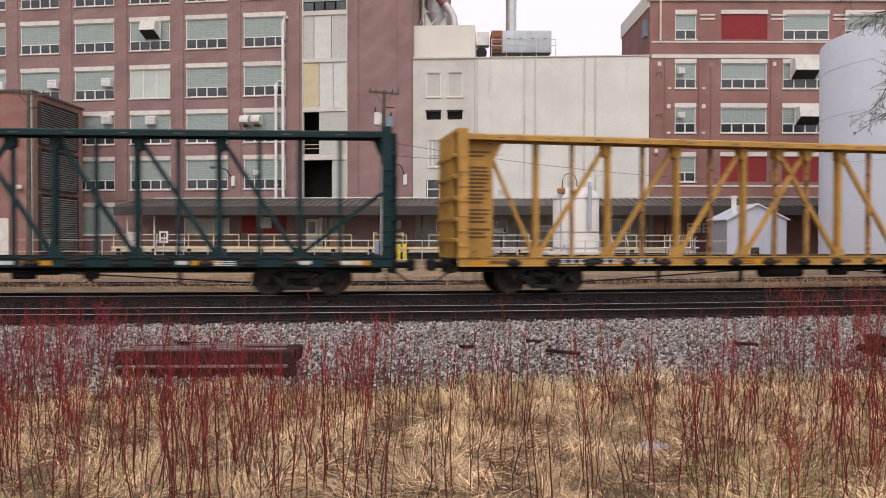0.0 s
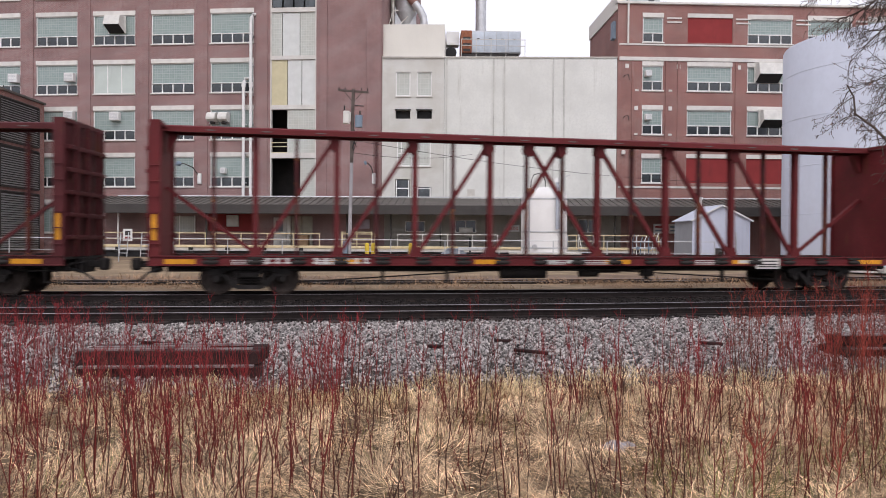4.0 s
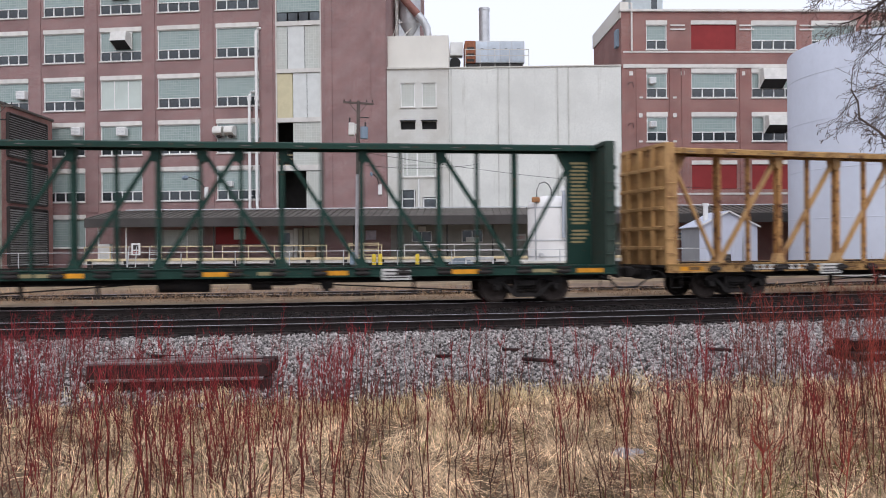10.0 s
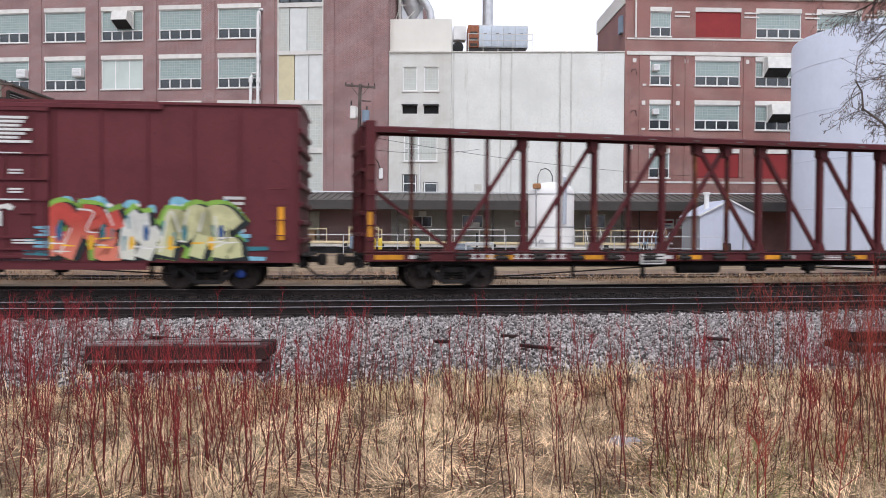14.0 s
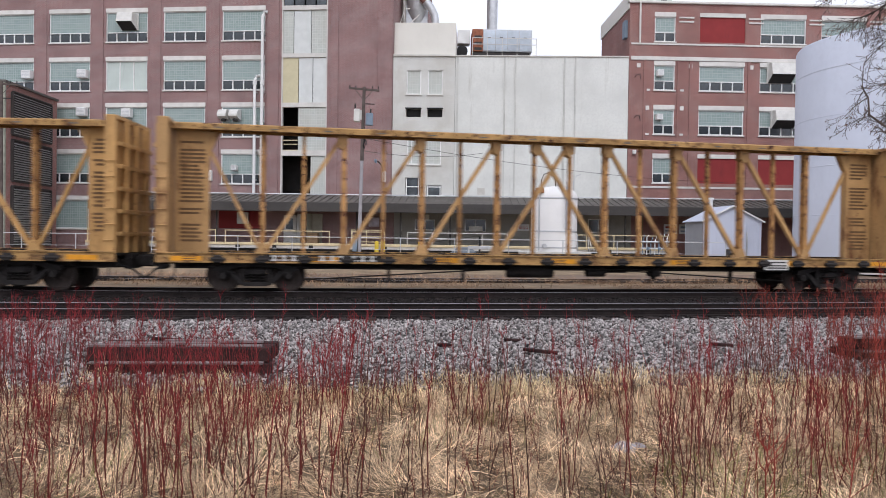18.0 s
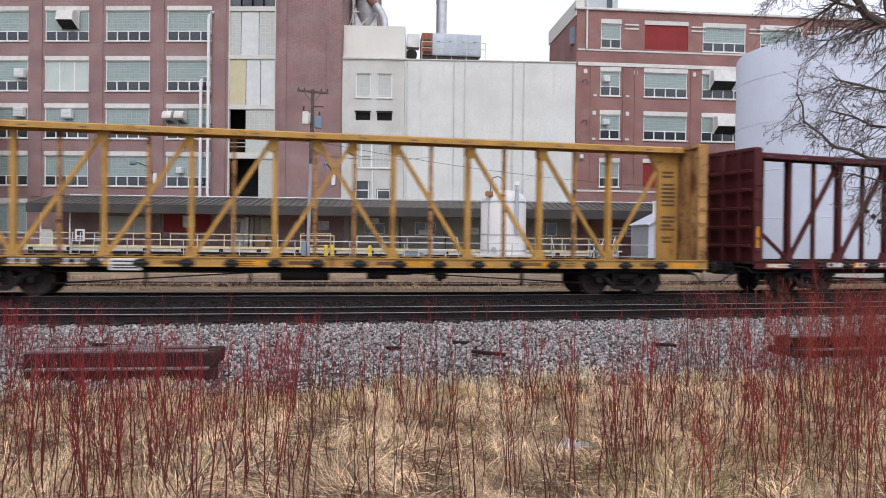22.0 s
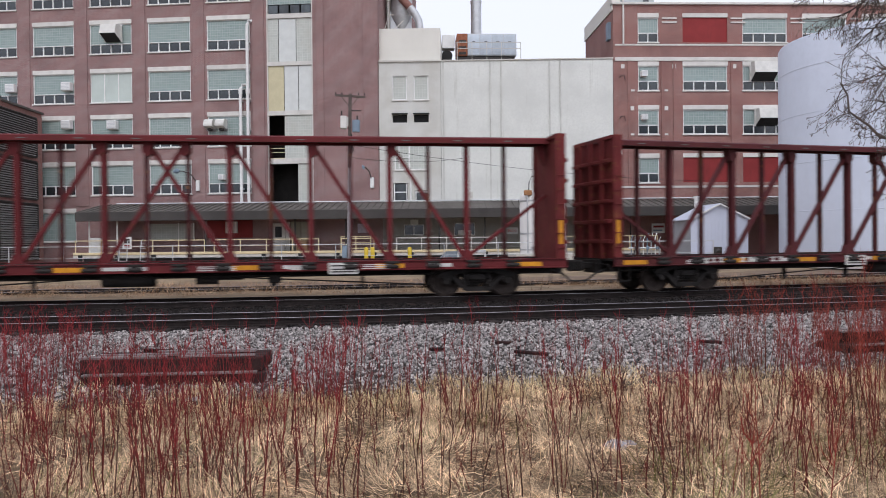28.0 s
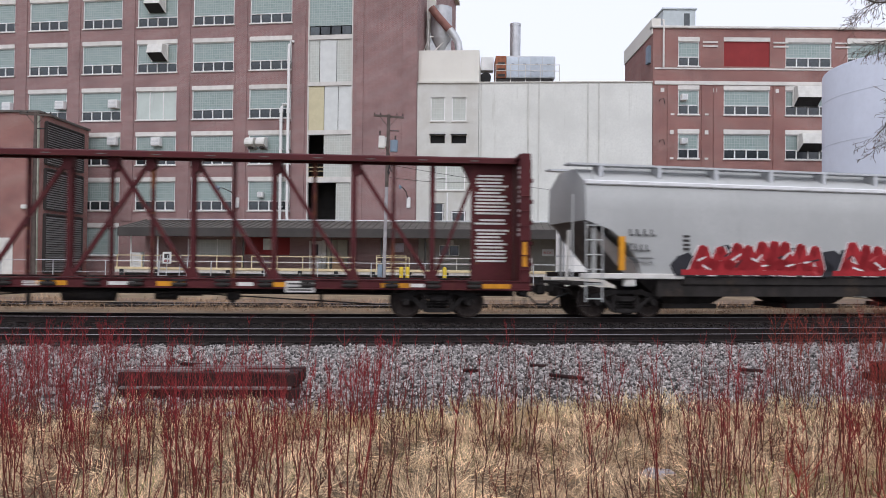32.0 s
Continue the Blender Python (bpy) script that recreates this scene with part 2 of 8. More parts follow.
# fines made very dark, which puts the shade between the stones into colour
M_BED = mat("gap_shade_ballast_fines", (0.04, 0.036, 0.034), 0.95, var=0.35, scale=7, fine=70, bump=0.8, dirt=(0.06, 0.053, 0.052), amount=0.4, dirt_scale=2)
M_BED_D = mat("dark_track_fines", (0.018, 0.0145, 0.0135), 0.95, var=0.35, scale=7, fine=70, bump=0.8)
M_GROUND = mat("dry_straw_ground", (0.24, 0.178, 0.115), 0.95, var=0.3, scale=0.9, fine=40, bump=0.6, dirt=(0.15, 0.11, 0.075), amount=0.45, dirt_scale=0.35)
M_YARD = mat("brown_gravel_yard", (0.175, 0.125, 0.09), 0.95, var=0.25, scale=0.7, fine=30, bump=0.5, dirt=(0.14, 0.11, 0.09), amount=0.5, dirt_scale=0.25)
M_STRAW = mat("dry_straw_blades", (0.77, 0.555, 0.345), 0.8, var=0.3, scale=1.3, fine=20, bump=0, island=0.75, dirt=(0.52, 0.375, 0.17), amount=0.36, dirt_scale=0.9)
# brown litter, darkened so that its colour carries the shadow between grass blades
M_SOIL = mat("gap_shadow_grass_litter", (0.14, 0.097, 0.06), 0.95, var=0.4, scale=2.5, fine=60, bump=0.8, dirt=(0.2, 0.15, 0.1), amount=0.35, dirt_scale=1.5)
M_STRAW_B = mat("dull_brown_grass", (0.38, 0.245, 0.145), 0.85, var=0.3, scale=1.0, fine=20, bump=0, island=0.45, dirt=(0.2, 0.1, 0.06), amount=0.42, dirt_scale=0.8)
M_GREENGR = mat("yellowish_green_grass", (0.21, 0.19, 0.07), 0.8, var=0.25, scale=1.0, fine=20, bump=0, island=0.4)
def twig_mat(name, stem, tip):
    """Brown old wood at the foot of a shoot, red young bark towards its tip."""
    m = mat(name, tip, 0.6, var=0.25, scale=3, fine=20, bump=0, island=0.55, spec=0.1)
    nt = m.node_tree
    b = nt.nodes["Principled BSDF"]
    sp = nt.nodes.new("ShaderNodeSeparateXYZ")
    nt.links.new(nt.nodes.new("ShaderNodeTexCoord").outputs["Object"], sp.inputs[0])
    old = b.inputs["Base Color"].links[0].from_socket
    nt.links.new(mix_rgb(nt, ramp(nt, sp.outputs[2], 0.15, 0.85), mix_rgb(nt, 0.75, old, (*stem, 1.0)), old), b.inputs["Base Color"])
    return m


M_TWIG = twig_mat("dark_red_twig_bark", (0.095, 0.026, 0.019), (0.21, 0.026, 0.029))
M_TWIG_O = twig_mat("orange_red_twig_bark", (0.095, 0.031, 0.02), (0.22, 0.042, 0.03))
M_STALK = mat("dry_brown_stalk", (0.085, 0.036, 0.026), 0.8, var=0.25, scale=3, fine=20, bump=0, island=0.4)
M_BARK = mat("dark_grey_tree_bark", (0.10, 0.077, 0.066), 0.9, var=0.3, scale=4, fine=40, bump=0.5, island=0.15)


# ---- mesh helpers ----
class Geo:
    """Gathers boxes, tubes and sheets into one mesh."""

    def __init__(self):
        self.v, self.f = [], []

    def add(self, verts, faces):
        n = len(self.v)
        self.v += [tuple(p) for p in verts]
        self.f += [tuple(i + n for i in f) for f in faces]
        return self

    def box(self, x0, x1, y0, y1, z0, z1, c=0.0):
        """A box, with edges chamfered by c."""
        if not c:
            vs = [(x, y, z) for x in (x0, x1) for y in (y0, y1) for z in (z0, z1)]
            return self.add(vs, [(0, 1, 3, 2), (4, 6, 7, 5), (0, 4, 5, 1), (2, 3, 7, 6), (0, 2, 6, 4), (1, 5, 7, 3)])
        vs, ix = [], {}
        for i, x in enumerate((x0, x1)):
            for j, y in enumerate((y0, y1)):
                for k, z in enumerate((z0, z1)):
                    dx, dy, dz = (c if i == 0 else -c), (c if j == 0 else -c), (c if k == 0 else -c)
                    for a, p in enumerate(((x, y + dy, z + dz), (x + dx, y, z + dz), (x + dx, y + dy, z))):
                        ix[i, j, k, a] = len(vs)
                        vs.append(p)
        fs = []
        for s in (0, 1):
            q = [ix[s, 0, 0, 0], ix[s, 1, 0, 0], ix[s, 1, 1, 0], ix[s, 0, 1, 0]]
            fs.append(q if s else q[::-1])
            q = [ix[0, s, 0, 1], ix[1, s, 0, 1], ix[1, s, 1, 1], ix[0, s, 1, 1]]
            fs.append(q[::-1] if s else q)
            q = [ix[0, 0, s, 2], ix[1, 0, s, 2], ix[1, 1, s, 2], ix[0, 1, s, 2]]
            fs.append(q if s else q[::-1])
        for i in (0, 1):
            for j in (0, 1):
                fs.append((ix[i, j, 0, 0], ix[i, j, 0, 1], ix[i, j, 1, 1], ix[i, j, 1, 0]))
                fs.append((ix[i, 0, j, 0], ix[i, 0, j, 2], ix[i, 1, j, 2], ix[i, 1, j, 0]))
                fs.append((ix[0, i, j, 1], ix[0, i, j, 2], ix[1, i, j, 2], ix[1, i, j, 1]))
                for k in (0, 1):
                    fs.append((ix[i, j, k, 0], ix[i, j, k, 1], ix[i, j, k, 2]))
        return self.add(vs, fs)

    def slab(self, pts, axis, a, b):
        """A closed outline of 2D points, drawn out from a to b along an axis (0, 1 or 2)."""
        def at(p, d):
            q = list(p)
            q.insert(axis, d)
            return q
        n = len(pts)
        vs = [at(p, a) for p in pts] + [at(p, b) for p in pts]
        fs = [tuple(range(n))[::-1], tuple(range(n, 2 * n))] + [(i, (i + 1) % n, n + (i + 1) % n, n + i) for i in range(n)]
        return self.add(vs, fs)

    def bar(self, p, q, w, h, up=(0, 1, 0)):
        """A straight bar from p to q, w wide across and h along up."""
        p, q, up = Vector(p), Vector(q), Vector(up)
        d = (q - p).normalized()
        side = d.cross(up).normalized() * (w / 2)
        top = side.cross(d).normalized() * (h / 2)
        vs = [e + a * side + b * top for e in (p, q) for a, b in ((-1, -1), (1, -1), (1, 1), (-1, 1))]
        return self.add(vs, [(3, 2, 1, 0), (4, 5, 6, 7), (0, 1, 5, 4), (1, 2, 6, 5), (2, 3, 7, 6), (3, 0, 4, 7)])

    def tube(self, pts, r, n=8, cap=True):
        """A round tube along points; r is one radius or one for each point."""
        pts = [Vector(p) for p in pts]
        rs = r if hasattr(r, "__len__") else [r] * len(pts)
        base = len(self.v)
        for i, p in enumerate(pts):
            d = (pts[min(i + 1, len(pts) - 1)] - pts[max(i - 1, 0)]).normalized()
            a = d.cross(Vector((0, 0, 1)) if abs(d.z) < 0.9 else Vector((1, 0, 0))).normalized()
            b = d.cross(a)
            for k in range(n):
                t = 2 * math.pi * k / n
                self.v.append(tuple(p + (a * math.cos(t) + b * math.sin(t)) * rs[i]))
        for i in range(len(pts) - 1):
            for k in range(n):
                k2 = (k + 1) % n
                self.f.append((base + i * n + k, base + i * n + k2, base + (i + 1) * n + k2, base + (i + 1) * n + k))
        if cap:
            self.f.append(tuple(base + k for k in range(n))[::-1])
            self.f.append(tuple(base + (len(pts) - 1) * n + k for k in range(n)))
        return self

    def lathe(self, prof, n=24, centre=(0, 0), axis=2):
        """Turns a profile of (radius, height) round the upright axis, or round y (axis=1)."""
        base = len(self.v)
        for r, h in prof:
            for k in range(n):
                t = 2 * math.pi * k / n
                x, y = centre[0] + r * math.cos(t), centre[1] + r * math.sin(t)
                self.v.append((x, y, h) if axis == 2 else (x, h, y))
        for i in range(len(prof) - 1):
            for k in range(n):
                k2 = (k + 1) % n
                self.f.append((base + i * n + k, base + i * n + k2, base + (i + 1) * n + k2, base + (i + 1) * n + k))
        self.f.append(tuple(base + k for k in range(n))[::-1])
        self.f.append(tuple(base + (len(prof) - 1) * n + k for k in range(n)))
        return self

    def mesh(self, name, *mats):
        me = bpy.data.meshes.new(name)
        me.from_pydata(self.v, [], self.f)
        bm = bmesh.new()
        bm.from_mesh(me)
        bmesh.ops.recalc_face_normals(bm, faces=bm.faces)
        bm.to_mesh(me)
        bm.free()
        for m in mats:
            me.materials.append(m)
        return me


def smooth(me, degrees=40):
    me.shade_smooth()
    me.set_sharp_from_angle(angle=radians(degrees))
    return me


def part(name, geo, material, parent, label="", at=None, rounded=False):
    """Links a Geo (or a mesh made before) as one mesh object under a thing or a part."""
    me = geo if isinstance(geo, bpy.types.Mesh) else geo.mesh(name, material)
    if rounded and me.users == 0:
        smooth(me)
    ob = new(name, me)
    ob.parent = parent
    if at is not None:
        ob.matrix_basis = at if isinstance(at, Matrix) else Matrix.Translation(at)
    return tagged(ob, label)


def thing(name, label, category, at=None, group="", kind=""):
    ob = new(name)
    ob.empty_display_size = 0.3
    if at is not None:
        ob.matrix_basis = at
    return tagged(ob, label, category, group, kind)


def solid(name, geo, material, label, category="", group="", kind="", at=None, rounded=False):
    """A thing or a piece of the setting that is one mesh."""
    me = geo.mesh(name, material)
    if rounded:
        smooth(me)
    ob = new(name, me)
    if at is not None:
        ob.matrix_basis = at
    return tagged(ob, label, category, group, kind)


def soup(name, verts, faces_n, material, label, category, kind="stuff", shade=False):
    """A large mesh from numpy arrays: verts (n, 3), and faces (m, k) of one corner count."""
    me = bpy.data.meshes.new(name)
    k = faces_n.shape[1]
    me.vertices.add(len(verts))
    me.vertices.foreach_set("co", verts.astype(np.float32).ravel())
    me.loops.add(faces_n.size)
    me.loops.foreach_set("vertex_index", faces_n.astype(np.int32).ravel())
    me.polygons.add(len(faces_n))
    me.polygons.foreach_set("loop_start", np.arange(0, faces_n.size, k, dtype=np.int32))
    me.update(calc_edges=True)
    me.validate()
    me.materials.append(material)
    ob = new(name, me)
    return tagged(ob, label, category, "", kind)


# ---- the railway line: a gentle curve, straight at both ends ----
CURVE, HEADING, CENTRE_Y, BEND = 1 / 165.0, radians(7.6), 23.3, 34.0
RAIL_Z = 0.32


def line_at(s, off=0.0):
    """Place (x, y) and heading at s metres along the train's track, off metres towards the works."""
    q = max(-BEND, min(BEND, s))
    th = HEADING + CURVE * q
    x = (math.sin(th) - math.sin(HEADING)) / CURVE + (s - q) * math.cos(th)
    y = CENTRE_Y - (math.cos(th) - math.cos(HEADING)) / CURVE + (s - q) * math.sin(th)
    return x - off * math.sin(th), y + off * math.cos(th), th


# ---- ground ----
def ground_z(x, y):
    o = y - CENTRE_Y - 0.133 * x - min(x * x, 900) / 330
    rise = 0.2 * min(1, max(0, (o - 0.4) / 1.2)) + 0.28 * min(1, max(0, (o - 9) / 9))
    bumps = 0.05 * noise.noise((x * 0.45, y * 0.45, 0)) if -14 < x < 16 and y < 12 else 0.0
    return rise + bumps


def build_ground():
    xs = [-3000, -1200, -500, -250, -120, -70, -45] + [-30 + 0.75 * i for i in range(81)] + [45, 70, 120, 250, 500, 1200, 3000]
    ys = [-400, -120, -40, -15, -5] + [0.5 * i for i in range(0, 75)] + [38, 40, 44, 50, 60, 80, 120, 250, 600, 1500, 4000]
    g = Geo()
    g.v = [(x, y, ground_z(x, y)) for y in ys for x in xs]
    n = len(xs)
    g.f = [(j * n + i, j * n + i + 1, (j + 1) * n + i + 1, (j + 1) * n + i) for j in range(len(ys) - 1) for i in range(n - 1)]
    solid("ground", g, M_GROUND, "flat ground covered with dead straw-coloured grass", "ground", kind="structure", rounded=True)
    yard = Geo()
    rows = [(line_at(s, 7.6), line_at(s, 13.5)) for s in range(-90, 121, 6)]
    yard.v = [(a[0], a[1], ground_z(a[0], a[1]) + 0.012) for a, b in rows] + [(b[0], max(b[1], 50 if abs(b[0]) < 45 else b[1]), ground_z(b[0], b[1] + 6) + 0.02) for a, b in rows]
    k = len(rows)
    yard.f = [(i, i + 1, k + i + 1, k + i) for i in range(k - 1)]
    solid("pavement", yard, M_YARD, "brown gravel yard between the tracks and the loading dock", "yard", kind="structure")


def strip(name, off0, off1, z, material, label, s0=-480, s1=480, skirt=0.35):
    """A raised bed along the line."""
    ss = [s0] + list(range(-60, 61, 3)) + [s1]
    g = Geo()
    prof = [(off0 - skirt, z - 0.3), (off0, z), (off1, z), (off1 + skirt, z - 0.3)]
    for s in ss:
        for o, h in prof:
            x, y, _ = line_at(s, o)
            g.v.append((x, y, h))
    for i in range(len(ss) - 1):
        for j in range(3):
            g.f.append((i * 4 + j, (i + 1) * 4 + j, (i + 1) * 4 + j + 1, i * 4 + j + 1))
    return solid(name, g, material, label, "ballast", kind="structure")


def grass_edge(x):
    """How far from the camera's side the dead grass reaches before the stones begin."""
    return np.interp(x, (-8, -4.5, -1, 0.8, 2.2, 3.6, 5.5, 9), (9.0, 9.55, 9.65, 9.9, 10.3, 10.75, 10.4, 10.7))


def stones(name, off0, off1, s0, s1, count, size, z, material, label, seed, fade=0.0):
    """Loose broken stone lying on a bed."""
    rng = np.random.default_rng(seed)
    s, o = rng.uniform(s0, s1, count), rng.uniform(off0, off1, count)
    if fade:
        edge = off0 + fade * (0.5 + 0.5 * np.sin(s * 1.3) * np.cos(s * 0.47 + 1)) * rng.uniform(0.2, 1.0, count)
        keep = o > edge
        s, o = s[keep], o[keep]
    place = np.array([line_at(a, b)[:2] for a, b in zip(s, o)])
    if fade:
        keep = place[:, 1] > grass_edge(place[:, 0]) - rng.uniform(0.0, 0.35, len(place))
        place, o = place[keep], o[keep]
    n = len(place)
    cube = np.array([(x, y, zz) for x in (-1, 1) for y in (-1, 1) for zz in (-1, 1)], float)
    quad = np.array([(0, 1, 3, 2), (4, 6, 7, 5), (0, 4, 5, 1), (2, 3, 7, 6), (0, 2, 6, 4), (1, 5, 7, 3)])
    v = cube[None] * rng.uniform(0.4, 1.0, (n, 8, 1)) * rng.uniform(0.5, 1.35, (n, 1, 3))
    a = rng.uniform(0, 6.283, (n, 3))
    for k, (i, j) in enumerate(((0, 1), (1, 2), (0, 2))):
        c, si = np.cos(a[:, k])[:, None], np.sin(a[:, k])[:, None]
        p, q = v[:, :, i].copy(), v[:, :, j].copy()
        v[:, :, i], v[:, :, j] = c * p - si * q, si * p + c * q
    v *= (size * rng.uniform(0.5, 1.35, (n, 1, 1)))
    zz = z(place, o) if callable(z) else np.full(n, z)
    v += np.concatenate([place, (zz + rng.uniform(-0.3, 0.7, n) * size)[:, None]], 1)[:, None, :]
    faces = (quad[None] + 8 * np.arange(n)[:, None, None]).reshape(-1, 4)
    return soup(name, v.reshape(-1, 3), faces, material, label, "ballast")


def build_track(off, label, s0, s1, z=RAIL_Z, sleepers=True):
    track = thing("railway_track", label, "track", kind="structure")
    ss = [-480] + list(range(-60, 61, 2)) + [480]
    prof = [(-0.07, -0.17), (-0.07, -0.15), (-0.012, -0.13), (-0.012, -0.045), (-0.036, -0.035), (-0.036, -0.005), (0.036, -0.005), (0.036, -0.035), (0.012, -0.045), (0.012, -0.13), (0.07, -0.15), (0.07, -0.17)]
    cap = [(-0.03, -0.006), (-0.026, 0.0), (0.026, 0.0), (0.03, -0.006)]
    for side in (-0.7535, 0.7535):
        for name, pr, m in (("rail", prof, M_RAIL), ("running_surface", cap, M_RAILTOP)):
            g = Geo()
            k = len(pr)
            for s in ss:
                for o, h in pr:
                    x, y, _ = line_at(s, off + side + o)
                    g.v.append((x, y, z + h))
            for i in range(len(ss) - 1):
                for j in range(k):
                    j2 = (j + 1) % k
                    g.f.append((i * k + j, i * k + j2, (i + 1) * k + j2, (i + 1) * k + j))
            part(name, g, m, track, "dark rusty steel rail" if name == "rail" else "rail head worn bright by wheels")
    if sleepers:
        me = Geo().box(-0.115, 0.115, -1.3, 1.3, -0.17, 0.0, 0.012).mesh("sleeper", M_TIE)
        rng = random.Random(int(abs(off) * 10) + 3)
        s = s0
        while s < s1:
            x, y, th = line_at(s, off)
            part("sleeper", me, None, track, at=pose(x, y, z - 0.165 + rng.uniform(-0.006, 0.006), 0, 0, math.degrees(th) + rng.uniform(-1, 1)))
            s += 0.56
    return track


NEAR, FAR = -5.3, 6.4
build_ground()
strip("near_ballast", -13.6, -6.4, 0.06, M_BED, "bed under the grey ballast stones, dark for the shade between them", skirt=0.9)
strip("track_bed", -6.4, 0.95, 0.125, M_BED_D, "dark oily ballast under the tracks")
build_track(NEAR, "near railway track with dark rails and wet sleepers", -22, 26)
build_track(0.0, "main railway track that carries the freight train", -22, 30)
build_track(FAR, "disused far siding half sunk in dead grass", -24, 34, z=0.30)


# ---- buildings of the works ----
def wall_with_openings(u0, u1, z0, z1, columns, thick=0.45):
    """A wall along x from u0 to u1 as piers and spandrels round openings: columns of (u, u, [(z, z), ...])."""
    g = Geo()
    us = sorted({u0, u1, *(c[0] for c in columns), *(c[1] for c in columns)})
    zs = sorted({z0, z1, *(z for c in columns for r in c[2] for z in r)})
    ix = {}

    def vert(i, j, k):
        if (i, j, k) not in ix:
            ix[i, j, k] = len(g.v)
            g.v.append((us[i], thick * k, zs[j]))
        return ix[i, j, k]

    def solid_at(i, j):
        if not (0 <= i < len(us) - 1 and 0 <= j < len(zs) - 1):
            return False
        u, z = (us[i] + us[i + 1]) / 2, (zs[j] + zs[j + 1]) / 2
        return not any(a < u < b and any(c < z < d for c, d in rows) for a, b, rows in columns)
    for i in range(len(us) - 1):
        for j in range(len(zs) - 1):
            if not solid_at(i, j):
                continue
            for k in (0, 1):
                g.f.append((vert(i, j, k), vert(i + 1, j, k), vert(i + 1, j + 1, k), vert(i, j + 1, k)))
            for di, dj, a, b in ((-1, 0, (i, j), (i, j + 1)), (1, 0, (i + 1, j), (i + 1, j + 1)), (0, -1, (i, j), (i + 1, j)), (0, 1, (i, j + 1), (i + 1, j + 1))):
                if not solid_at(i + di, j + dj):
                    g.f.append((vert(*a, 0), vert(*b, 0), vert(*b, 1), vert(*a, 1)))
    return g


WINDOW_CACHE = {}


def factory_window(parent, u0, u1, z0, z1, panes=4, block=None, lintel=True, lower=0.27, label=""):
    """Steel-framed opening light below a field of glass blocks, with a pale lintel and sill."""
    w, h = round(u1 - u0, 2), round(z1 - z0, 2)
    key = (w, h, panes, block.name if block else "", lintel)
    if key not in WINDOW_CACHE:
        lt = 0.34 if lintel else 0.0
        low = h * lower if panes else 0.0
        parts = {}
        fr = Geo()
        for a, b, c, d in ((0, 0.07, 0, h - lt), (w - 0.07, w, 0, h - lt), (0.07, w - 0.07, 0, 0.06), (0.07, w - 0.07, h - lt - 0.05, h - lt)):
            fr.box(a, b, 0.06, 0.2, c, d)
        if panes:
            fr.box(0.07, w - 0.07, 0.06, 0.2, low, low + 0.06)
            for i in range(1, panes):
                x = w * i / panes
                fr.box(x - 0.035, x + 0.035, 0.06, 0.2, 0.06, low)
        parts["frame"] = fr.mesh("window", M_FRAME)
        parts["block"] = Geo().box(0.07, w - 0.07, 0.12, 0.24, low + (0.06 if panes else 0.06), h - lt - 0.05).mesh("glass_block_panel", block or M_BLOCK)
        if panes:
            parts["pane"] = Geo().box(-w / panes / 2 + 0.05, w / panes / 2 - 0.05, 0.13, 0.15, 0.07, low - 0.01).mesh("pane", M_GLASS)
        if lintel:
            parts["lintel"] = Geo().box(-0.02, w + 0.02, -0.03, 0.3, h - lt, h, 0.015).mesh("lintel", M_LINTEL)
        parts["sill"] = Geo().box(-0.06, w + 0.06, -0.09, 0.2, -0.1, 0.0, 0.015).mesh("window_sill", M_LINTEL)
        WINDOW_CACHE[key] = parts
    p = WINDOW_CACHE[key]
    win = part("window", p["frame"], None, parent, label or "white-framed factory window filled with glass blocks", at=(u0, 0, z0))
    part("glass_block_panel", p["block"], None, win)
    part("window_sill", p["sill"], None, win)
    if lintel:
        part("lintel", p["lintel"], None, win)
    for i in range(panes):
        part("pane", p["pane"], None, win, at=(w * (i + 0.5) / panes, 0, 0))
    return win


